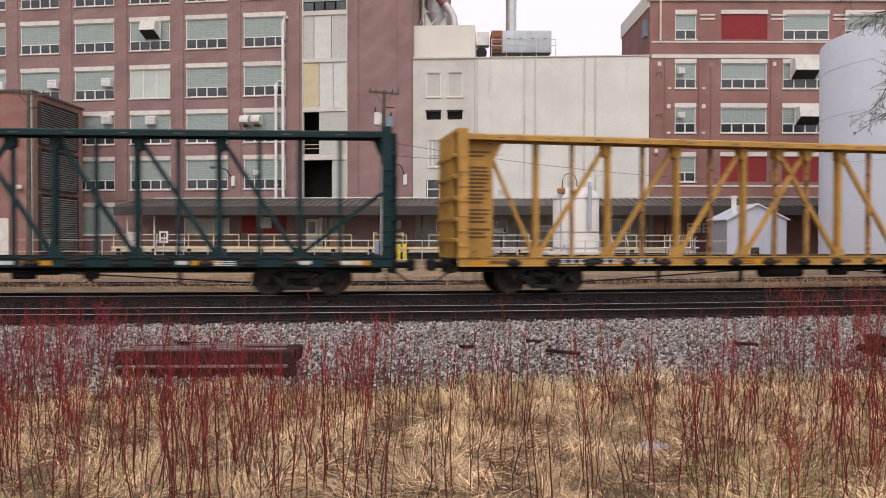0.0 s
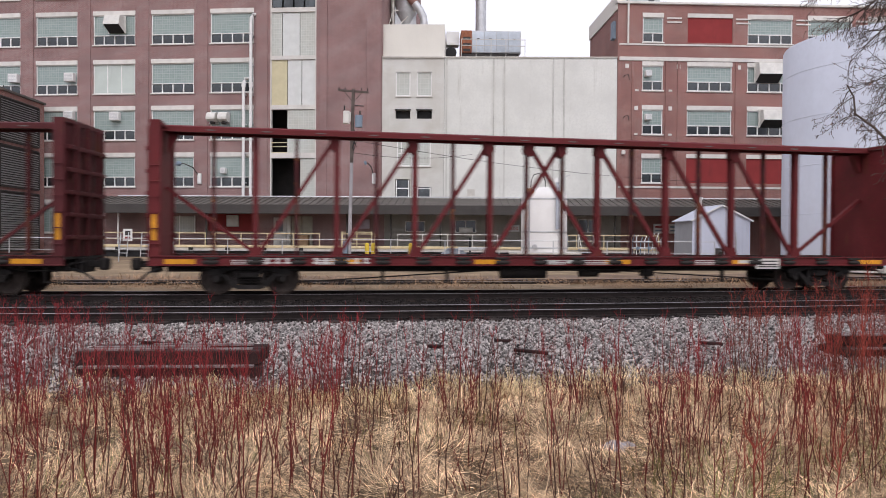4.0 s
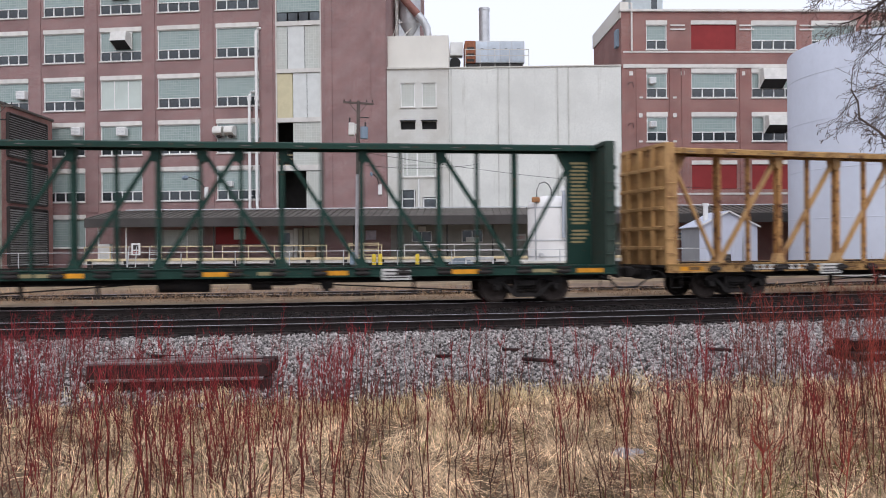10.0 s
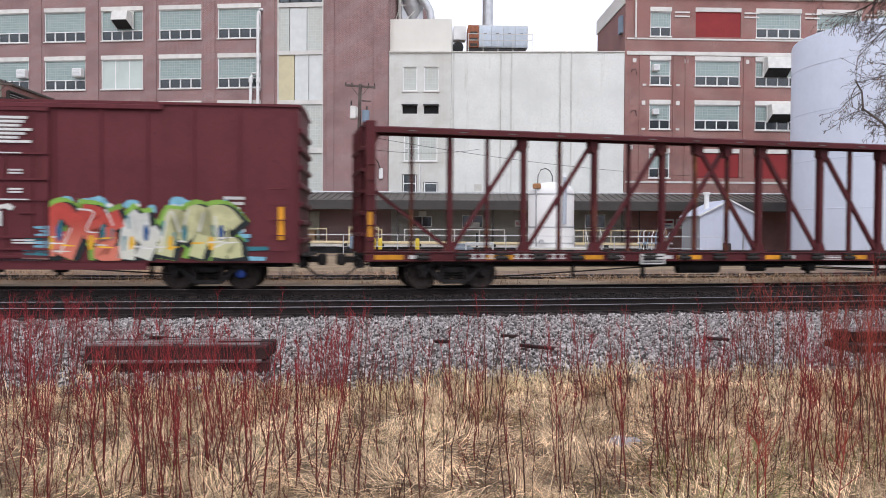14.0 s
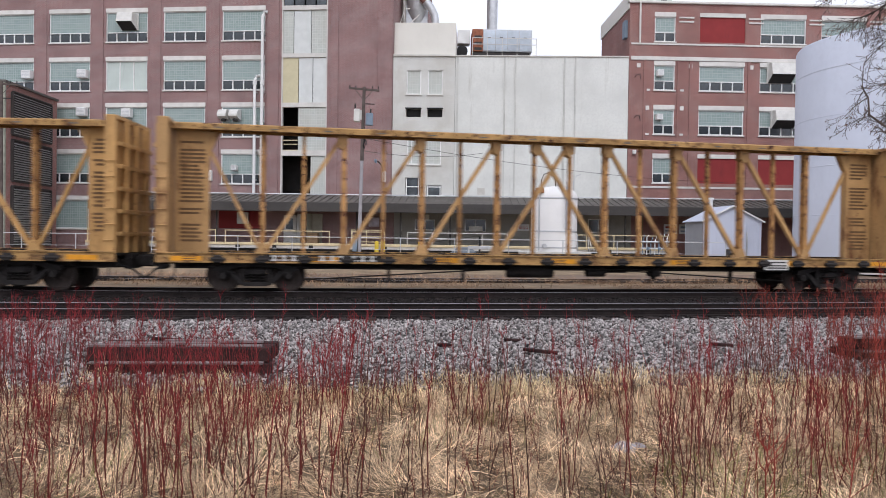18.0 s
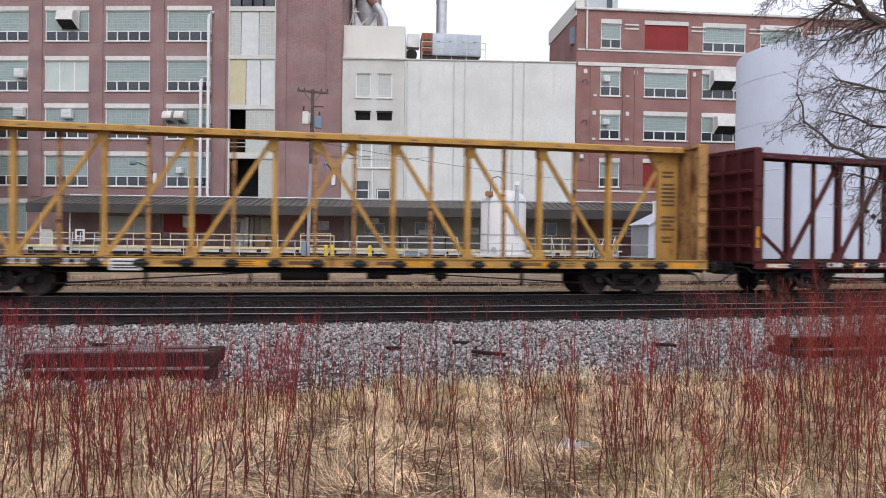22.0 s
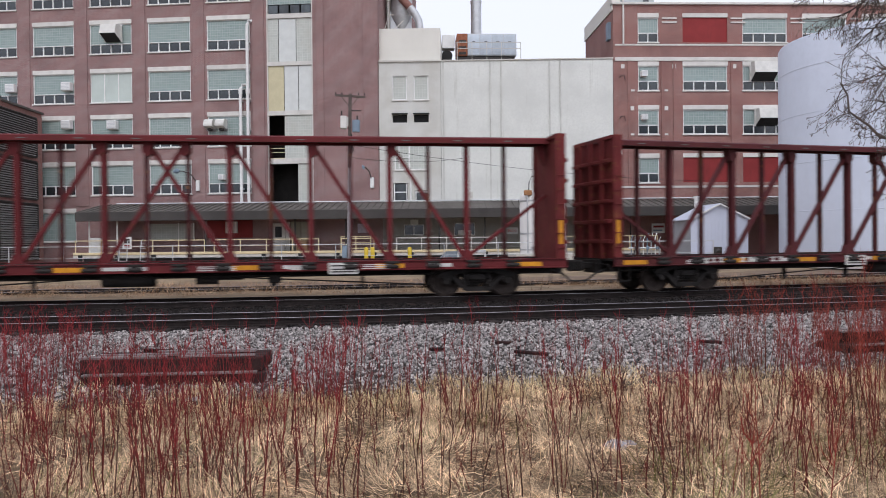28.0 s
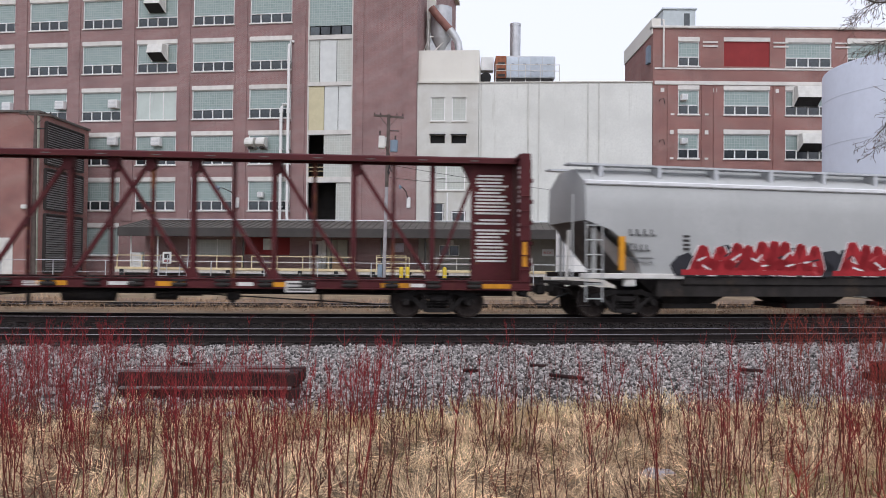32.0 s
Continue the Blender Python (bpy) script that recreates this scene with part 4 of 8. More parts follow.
M_MARKD = mat("dark_stencil_paint", (0.15, 0.085, 0.04), 0.7, var=0.2, scale=4)

WHEEL_R = 0.457
TRUCK_X = 8.85
MESHES = {}


def once(key, build):
    if key not in MESHES:
        MESHES[key] = build()
    return MESHES[key]


def wheelset_mesh():
    g = Geo()
    for s in (-1, 1):
        prof = [(0.07, 0.66), (0.09, 0.68), (0.30, 0.70), (0.38, 0.69), (0.40, 0.675), (WHEEL_R + 0.025, 0.675), (WHEEL_R + 0.025, 0.705), (WHEEL_R, 0.715), (WHEEL_R, 0.81), (0.40, 0.815), (0.385, 0.785), (0.30, 0.76), (0.16, 0.79), (0.12, 0.84), (0.07, 0.84)]
        g.lathe([(r, s * h) for r, h in prof], 28, axis=1)
        for k in range(3):
            a = 2.0944 * k
            g.tube([(0.08 * math.cos(a), s * 0.83, 0.08 * math.sin(a)), (0.08 * math.cos(a), s * 0.86, 0.08 * math.sin(a))], 0.02, 6)
    g.tube([(0, -1.0, 0), (0, 1.0, 0)], 0.075, 12)
    return smooth(g.mesh("wheelset", M_WHEEL), 35)


def side_frame_mesh():
    """Cast side frame with its arch, window and spring nest."""
    g = Geo()
    arch = [(-1.14, 0.60), (-1.08, 0.70), (-0.86, 0.74), (-0.5, 0.84), (0.5, 0.84), (0.86, 0.74), (1.08, 0.70), (1.14, 0.60), (0.98, 0.56), (0.78, 0.60), (0.46, 0.71), (-0.46, 0.71), (-0.78, 0.60), (-0.98, 0.56)]
    g.slab(arch, 1, -1.15, -1.0)
    for s in (-1, 1):
        g.slab([(s * 0.80, 0.60), (s * 0.64, 0.60), (s * 0.32, 0.31), (s * 0.32, 0.18), (s * 0.42, 0.2)], 1, -1.14, -1.0)
        g.box(min(s * 0.3, s * 0.4), max(s * 0.3, s * 0.4), -1.15, -1.0, 0.28, 0.72, 0.015)
        g.box(min(s * 0.41, s * 0.44), max(s * 0.41, s * 0.44), -1.17, -1.0, 0.4, 0.64)
    g.slab([(-0.34, 0.17), (0.34, 0.17), (0.34, 0.29), (-0.34, 0.29)], 1, -1.16, -0.98)
    g.box(-0.29, 0.29, -1.17, -0.98, 0.52, 0.66, 0.03)
    for x in (-0.889, 0.889):
        g.box(x - 0.13, x + 0.13, -1.15, -0.95, 0.46, 0.62, 0.03)
        g.lathe([(0.02, -1.2), (0.085, -1.2), (0.10, -1.16), (0.10, -1.0)], 12, (x, WHEEL_R), axis=1)
    return g.mesh("side_frame", M_TRUCK)


def spring_mesh():
    g = Geo()
    for x in (-0.2, 0.0, 0.2):
        pts = [(x + 0.075 * math.cos(a), -1.08 + 0.075 * math.sin(a), 0.30 + 0.02 * a / 1.57) for a in [1.57 * i / 2 for i in range(0, 34)]]
        g.tube(pts, 0.018, 5)
    return g.mesh("spring_nest", M_TRUCK)


def add_trucks(car, spins, xs=(-TRUCK_X, TRUCK_X)):
    for x in xs:
        tr = part("truck", once("bolster", lambda: Geo().box(-0.22, 0.22, -1.2, 1.2, 0.48, 0.66, 0.03).box(-0.35, 0.35, -0.3, 0.3, 0.66, 0.8, 0.02).box(-0.5, 0.5, -0.75, 0.75, 0.36, 0.42).mesh("truck", M_TRUCK)), None, car, "black four-wheel freight truck", at=(x, 0, 0))
        sf = once("side", side_frame_mesh)
        part("side_frame", sf, None, tr)
        part("side_frame", sf, None, tr, at=pose(0, 0, 0, 0, 0, 180))
        tagged(part("spring_nest", once("spring", spring_mesh), None, tr), kind="stuff")
        for dx in (-0.889, 0.889):
            ws = part("wheelset", once("wheelset", wheelset_mesh), None, tr, at=(dx, 0, WHEEL_R))
            spins.append((car, ws, x + dx))


def add_coupling(car, half, mat_body):
    """Coupler, hoses, steps and grab irons at both ends."""
    for s in (-1, 1):
        g = Geo().box(min(s * (half - 0.3), s * (half + 0.42)), max(s * (half - 0.3), s * (half + 0.42)), -0.09, 0.09, 0.74, 0.92, 0.02)
        g.box(min(s * (half + 0.4), s * (half + 0.66)), max(s * (half + 0.4), s * (half + 0.66)), -0.2, 0.17, 0.66, 1.0, 0.05)
        g.box(s * half - 0.12, s * half + 0.12, -0.45, 0.45, 0.6, 1.02, 0.03)
        part("coupler", g, M_TRUCK, car, "black knuckle coupler")
        part("air_hose", Geo().tube([(s * (half - 0.2), -0.5, 0.72), (s * (half + 0.15), -0.48, 0.6), (s * (half + 0.4), -0.35, 0.38), (s * (half + 0.66), -0.2, 0.36)], 0.03, 7), M_WIRE, car, "sagging black air hose")
        part("uncoupling_lever", Geo().tube([(s * (half + 0.06), -1.4, 0.7), (s * (half + 0.1), -1.2, 0.86), (s * (half + 0.12), -0.3, 0.9)], 0.018, 5), M_TRUCK, car)
        st = Geo()
        for dx in (0.0, 0.34):
            st.tube([(s * (half - 0.15 - dx), -1.38, 0.8), (s * (half - 0.15 - dx), -1.4, 0.38)], 0.017, 5)
        st.tube([(s * (half - 0.15), -1.4, 0.38), (s * (half - 0.49), -1.4, 0.38)], 0.02, 5)
        part("step", st, M_TRUCK, car, "sill step")


def add_underframe(car, half, seed):
    rng = random.Random(seed)
    part("centre_sill", Geo().box(-half + 0.3, half - 0.3, -0.28, 0.28, 0.62, 0.98), M_UNDER, car, "grimy centre sill")
    part("air_reservoir", Geo().tube([(-1.6, -0.75, 0.62), (-0.2, -0.75, 0.62)], 0.2, 14), M_UNDER, car, "black air reservoir", rounded=True)
    part("brake_cylinder", Geo().tube([(0.9, -0.7, 0.6), (1.5, -0.7, 0.6)], 0.14, 12).box(1.5, 2.2, -0.75, -0.65, 0.58, 0.64), M_UNDER, car)
    part("brake_valve", Geo().box(2.9, 3.25, -0.95, -0.6, 0.48, 0.74, 0.03).tube([(3.05, -0.8, 0.48), (3.05, -0.8, 0.4)], 0.09, 10), M_UNDER, car)
    for x0, z0, x1, z1 in ((-TRUCK_X + 1.3, 0.34, -1.8, 0.68), (1.9, 0.66, TRUCK_X - 1.4, 0.36)):
        part("brake_rod", Geo().tube([(x0, -0.85, z0), (x1, -0.85, z1)], 0.022, 6), M_UNDER, car, "thin black brake rod")
    part("train_line", Geo().tube([(-half + 0.4, -0.95, 0.68), (-3, -0.95, 0.66), (3, -0.95, 0.69), (half - 0.4, -0.95, 0.66)], 0.026, 6), M_UNDER, car)
    for x in (-5.2, 5.5, rng.uniform(-3.6, -2.4)):
        part("hanger", Geo().box(x, x + 0.09, -1.0, -0.9, 0.3, 0.75), M_UNDER, car)


def stencil(car, x0, x1, y, z0, z1, rows, seed, m, ragged=0.35, name="stencilled_text"):
    """Unreadable stencilling as plain bars."""
    rng = random.Random(seed)
    g = Geo()
    h = (z1 - z0) / rows
    for i in range(rows):
        w = (x1 - x0) * (1 - rng.random() * ragged)
        a = x0 + (x1 - x0 - w) * rng.random() * 0.5
        if rng.random() < 0.12:
            continue
        z = z0 + i * h
        g.box(a, a + w, y - 0.004, y, z + 0.2 * h, z + 0.75 * h)
    return tagged(part(name, g, m, car, "faded painted lettering, unreadable"), kind="stuff")


HALF = 11.45


def centerbeam(label, body, seed, style="truss", mark=M_MARK, group="centre-beam flat cars in the train", worn=None, web=True, plate=1.25, sill=None, pockets=False, loose_mark=True, bulk=None, inside_text=None):
    """Empty centre-beam lumber car: deck, two bulkheads and a lattice beam along the middle."""
    rng = random.Random(seed)
    car = thing("centerbeam_flatcar", label, "railcar", group=group)
    spins = []
    key = (body.name, style, plate, (bulk or body).name, (sill or body).name)
    sillm = sill or body
    bulk = bulk or body
    part("deck", once(("deck",) + key, lambda: Geo().box(-HALF, HALF, -1.36, 1.36, 0.98, 1.05).mesh("deck", M_UNDER)), None, car, "flat steel deck with worn timber risers")
    for s in (-1, 1):
        part("side_sill", once(("sill", s, sillm.name), lambda: Geo().slab([(s * 1.30, 0.82), (s * 1.46, 0.82), (s * 1.46, 0.845), (s * 1.42, 0.85), (s * 1.42, 1.06), (s * 1.46, 1.065), (s * 1.46, 1.095), (s * 1.28, 1.095), (s * 1.28, 1.065), (s * 1.36, 1.06), (s * 1.36, 0.85), (s * 1.30, 0.845)], 0, -HALF, HALF).mesh("side_sill", sillm)), None, car, "painted side sill")
    bump = Geo()
    for i in range(38):
        x = -HALF + 0.5 + i * (2 * HALF - 1) / 37
        for s in (-1, 1):
            bump.box(x - 0.07, x + 0.07, min(s * 0.5, s * 1.34), max(s * 0.5, s * 1.34), 1.05, 1.09)
    tagged(part("deck_riser", once(("riser",), lambda: bump.mesh("deck_riser", M_TIE)), None, car, "dark cross risers on the deck"), kind="stuff")
    # winches or stake pockets below the sill edge
    n = 18
    for i in range(n):
        x = -HALF + 1.6 + i * (2 * HALF - 3.2) / (n - 1)
        part("tie_down_winch", once(("winch", pockets), lambda: (Geo().box(-0.13, 0.13, -1.51, -1.42, 0.82, 1.03, 0.02) if pockets else Geo().box(-0.2, 0.2, -1.5, -1.42, 1.0, 1.07, 0.01).box(-0.06, 0.06, -1.5, -1.42, 0.86, 1.0)).tube([(-0.2, -1.48, 0.92), (0.2, -1.48, 0.92)], 0.05, 8).mesh("tie_down_winch", M_UNDER)), None, car, "black tie-down winch", at=(x, 0, 0))
    # tape and stencils on the near sill
    k = rng.choice((6, 7, 8))
    for i in range(k):
        x = -HALF + 0.5 + (2 * HALF - 1.9) * i / (k - 1) + rng.uniform(-0.25, 0.25)
        part("reflector_tape", once(("tape",), lambda: Geo().box(0, 0.8, -1.426, -1.42, 0.87, 1.0).mesh("reflector_tape", M_REFL)), None, car, "amber reflective tape", at=(x, 0, 0))
    g = Geo()
    for i in range(rng.choice((9, 12, 14))):
        x = rng.uniform(-HALF + 0.3, HALF - 1.4)
        w = rng.uniform(0.25, 0.8)
        if rng.random() < 0.5:
            g.box(x, x + w, -1.427, -1.42, 0.89, 0.99)
        else:
            for q in range(3):
                g.box(x, x + w * 1.2, -1.427, -1.42, 0.86 + 0.05 * q, 0.885 + 0.05 * q)
    tagged(part("stencilled_text", g, mark, car, "small unreadable stencils on the sill"), kind="stuff")
    big = Geo()
    for x, n in ((-HALF + 3.0, 4), (-HALF + 4.3, 3), (-HALF + 5.15, 3)):
        for q in range(n):
            big.box(x + 0.26 * q, x + 0.26 * q + 0.2, -1.4285, -1.42, 0.885, 0.925).box(x + 0.26 * q + 0.07, x + 0.26 * q + 0.13, -1.4285, -1.42, 0.925, 1.0).box(x + 0.26 * q, x + 0.26 * q + 0.2, -1.4285, -1.42, 1.0, 1.035)
    if pockets:
        part("dark_patch", Geo().box(-HALF + 2.85, -HALF + 6.05, -1.4245, -1.42, 0.865, 1.05), M_UNDER, car, "black patch under the car's lettering")
    tagged(part("stencilled_text", big, M_MARK, car, "row of white bars where the car's lettering stands"), kind="stuff")
    px = rng.choice((-3.2, 4.6, -6.0, 6.4))
    pl = part("car_placard", Geo().box(px, px + 0.8, -1.47, -1.43, 0.72, 1.04, 0.01), M_LINTEL, car, "white routing placard")
    tagged(part("printed_text", Geo().box(px + 0.06, px + 0.74, -1.475, -1.47, 0.77, 0.81).box(px + 0.06, px + 0.74, -1.475, -1.47, 0.84, 0.88).box(px + 0.06, px + 0.74, -1.475, -1.47, 0.94, 0.98), M_FASCIA, pl), kind="stuff")
    # the beam
    part("top_chord", once(("chord",) + key, lambda: Geo().slab([(-0.42, 4.53), (-0.42, 4.68), (-0.34, 4.72), (0.34, 4.72), (0.42, 4.68), (0.42, 4.53), (0.36, 4.53), (0.34, 4.6), (-0.34, 4.6), (-0.36, 4.53)], 0, -HALF, HALF).mesh("top_chord", sillm)), None, car, "flanged top chord")
    # discs mark the slots; their grey paints the small highlights under the chord
    slots = Geo()
    for i in range(14):
        x = -HALF + 1.5 + i * (2 * HALF - 3) / 13
        slots.lathe([(0.1, 4.552), (0.1, 4.558)], 12, (x, -0.2)).box(x - 0.12, x + 0.12, -0.426, -0.42, 4.585, 4.615)
    chs = part("chord_slot", once(("slots",), lambda: slots.mesh("chord_slot", M_SLOT)), None, car, "grey discs for the slots below the chord and their small highlights")
    tagged(chs, kind="stuff")
    ends = HALF - 0.30
    inner = 7.35 if style == "panel" else ends - plate if web else ends
    heavy = once(("post",) + key, lambda: Geo().slab([(-0.07, -0.12), (0.07, -0.12), (0.07, -0.095), (0.018, -0.095), (0.018, 0.095), (0.07, 0.095), (0.07, 0.12), (-0.07, 0.12), (-0.07, 0.095), (-0.018, 0.095), (-0.018, -0.095), (-0.07, -0.095)], 2, 1.05, 4.5).mesh("post", P_RUSTY if body in (P_YELLOW, P_CREAMY) else body))
    slim = once(("slim_post",) + key, lambda: Geo().box(-0.05, 0.05, -0.08, 0.08, 1.05, 4.5, 0.01).mesh("post", worn or body))
    if style == "truss":
        # sixteen posts, with braces that lean towards the middle and cross there
        xs = [s * (0.58 + 1.165 * k) for s in (-1, 1) for k in range(8)]
        xs.sort()
        gm = once(("gusset",) + key, lambda: Geo().slab([(-0.2, 1.05), (0.2, 1.05), (0.085, 1.36), (-0.085, 1.36)], 1, -0.14, 0.14).mesh("gusset", body))
        gt = once(("gusset_top",) + key, lambda: Geo().slab([(-0.09, 4.54), (0.23, 4.54), (0.17, 4.2), (0.06, 4.12), (-0.09, 4.26)], 1, -0.16, 0.16).mesh("gusset", body))
        for i, x in enumerate(xs):
            part("post", heavy if (i % 2 == 0) == (i < 8) else slim, None, car, at=(x, 0, 0))
        for k in range(4):
            for a, b in ((2 * k, 2 * k + 2), (15 - 2 * k, 13 - 2 * k)):
                s = 1 if b > a else -1
                part("diagonal_brace", Geo().bar((xs[a] + 0.1 * s, 0, 1.15), (xs[b] - 0.12 * s, 0, 4.42), 0.12, 0.13), body, car)
                part("gusset", gm, None, car, at=(xs[a], 0, 0))
                part("gusset", gt, None, car, at=pose(xs[b], 0, 0, 0, 0, 180 if s > 0 else 0))
        for s in (-1, 1):
            part("end_brace", Geo().bar((s * (xs[15] + 0.1), 0, 1.2), (s * (inner + 0.05), 0, 4.1 if web else 3.0), 0.1, 0.1), body, car)
            if not web:
                part("post", slim, None, car, at=(s * 9.9, 0, 0))
            part("gusset", Geo().slab([(s * inner, 4.5), (s * (inner - 0.3), 4.5), (s * (inner - 0.08), 4.05), (s * inner, 3.9)], 1, -0.12, 0.12), body, car)
    else:
        xs = [-inner + 2 * inner * i / 13 for i in range(14)]
        for x in xs[1:-1]:
            part("post", heavy, None, car, at=(x, 0, 0))
        for a, b in ((3, 0), (6, 3), (7, 10), (10, 13)):
            s = 1 if b > a else -1
            part("diagonal_brace", Geo().bar((xs[a] + 0.05 * s, 0, 1.2), (xs[b] - 0.15 * s, 0, 4.4), 0.045, 0.045), body, car, "thin tie rod")
            part("gusset", Geo().slab([(xs[a] - 0.45, 1.05), (xs[a] + 0.45, 1.05), (xs[a] + 0.3 * s + 0.12, 1.5), (xs[a] + 0.3 * s - 0.12, 1.5)], 1, -0.07, 0.07), body, car)
            part("gusset", Geo().slab([(xs[b] - 0.4, 4.5), (xs[b] + 0.4, 4.5), (xs[b] - 0.3 * s + 0.1, 4.05), (xs[b] - 0.3 * s - 0.1, 4.05)], 1, -0.07, 0.07), body, car)
    # end webs and bulkheads
    for s in (-1, 1):
        a, b = sorted((s * inner, s * ends))
        if web:
            plate_web = part("end_web", Geo().box(a, b, -0.09, 0.09, 1.05, 4.56), body, car, "solid web panel at the car's end")
            if style == "panel":
                for x in (a + 0.02, a + 0.95, a + 1.9, a + 2.6, a + 3.1, b - 0.12):
                    part("web_rib", Geo().box(x, x + 0.1, -0.19, -0.09, 1.05, 4.56), P_RUSTY, plate_web, "rust-streaked upright rib")
                for z in (2.05, 3.25, 4.4):
                    part("web_rib", Geo().box(a, b, -0.15, -0.09, z, z + 0.07), body, plate_web)
                part("kick_plate", Geo().box(a, b, -0.13, -0.09, 1.05, 1.2), P_RUSTY, plate_web, "rusted foot of the panel")
                part("emblem", Geo().slab([(a + 1.2, 2.62), (a + 1.5, 2.5), (a + 2.3, 2.58), (a + 2.45, 2.75), (a + 2.1, 2.9), (a + 1.9, 3.12), (a + 1.6, 2.95)], 1, -0.096, -0.09), M_PALEBLUE, plate_web, "worn pale blue emblem, a plain shape")
                for k, z in enumerate((1.25, 2.2, 3.45)):
                    stencil(plate_web, a + 1.45, a + 2.3, -0.095, z, z + (0.25 if k == 1 else 0.6), 2 if k == 1 else 4, seed * 7 + k, M_MARKD, 0.2)
            else:
                rows = rng.choice((20, 23, 26))
                if loose_mark:
                    stencil(plate_web, a + 0.1, b - 0.08, -0.095, rng.choice((1.35, 1.6)), 4.25, rows, seed * 3 + s, mark)
        e = s * ends
        o = s * (HALF)
        x0, x1 = min(e, o), max(e, o)
        bh = part("bulkhead", Geo().box(x0, x1, -1.38, -1.28, 1.05, 4.72, 0.02).box(x0, x1, 1.28, 1.38, 1.05, 4.72, 0.02).box(x0 + 0.08, x1 - 0.08, -1.28, 1.28, 1.05, 4.7).box(x0, x1, -1.28, 1.28, 4.62, 4.72), bulk, car, "full-height end bulkhead")
        for z in (1.5, 2.1, 2.7, 3.3, 3.9):
            part("bulkhead_rib", Geo().box(o - (0.1 if s < 0 else -0.0), o + (0.1 if s > 0 else 0.0), -1.25, 1.25, z, z + 0.12, 0.02), bulk, bh)
        for y in (-0.75, 0.0, 0.75):
            part("bulkhead_rib", Geo().box(o - (0.12 if s < 0 else 0), o + (0.12 if s > 0 else 0), y - 0.05, y + 0.05, 1.05, 4.6), bulk, bh)
        for q in range(6):
            part("grab_iron", once(("grab", bulk.name), lambda: Geo().tube([(-0.13, -1.39, 0), (-0.13, -1.43, 0), (0.13, -1.43, 0), (0.13, -1.39, 0)], 0.014, 5).mesh("grab_iron", bulk)), None, bh, at=((x0 + x1) / 2, 0, 1.4 + 0.42 * q))
        if (loose_mark and mark is M_MARK and web) if inside_text is None else inside_text:
            g, inside = Geo(), x0 + 0.08 if s > 0 else x1 - 0.08
            for k in range(22 if inside_text else 15):
                z, w = 4.35 - 0.14 * k, rng.uniform(0.2, 0.5)
                if k not in (3, 8, 11, 17):
                    g.box(inside - 0.006, inside + 0.006, -0.85 - w, -0.85 + w * 0.7, z, z + rng.uniform(0.05, 0.09))
                    if inside_text:
                        g.box(inside - 0.006, inside + 0.006, 0.7 - w * 0.6, 0.7 + w * 0.8, z, z + rng.uniform(0.05, 0.09))
            tagged(part("stencilled_text", g, mark, bh, "white unreadable lettering inside the bulkhead"), kind="stuff")
        if body in (P_MAROON, P_RED):
            part("reflector_tape", Geo().box(x0 + 0.08, x1 - 0.1, -1.386, -1.38, 1.5, 2.2), M_REFL, bh, "upright amber reflective tape")
    add_coupling(car, HALF, body)
    add_underframe(car, HALF, seed)
    add_trucks(car, spins)
    return car, spins


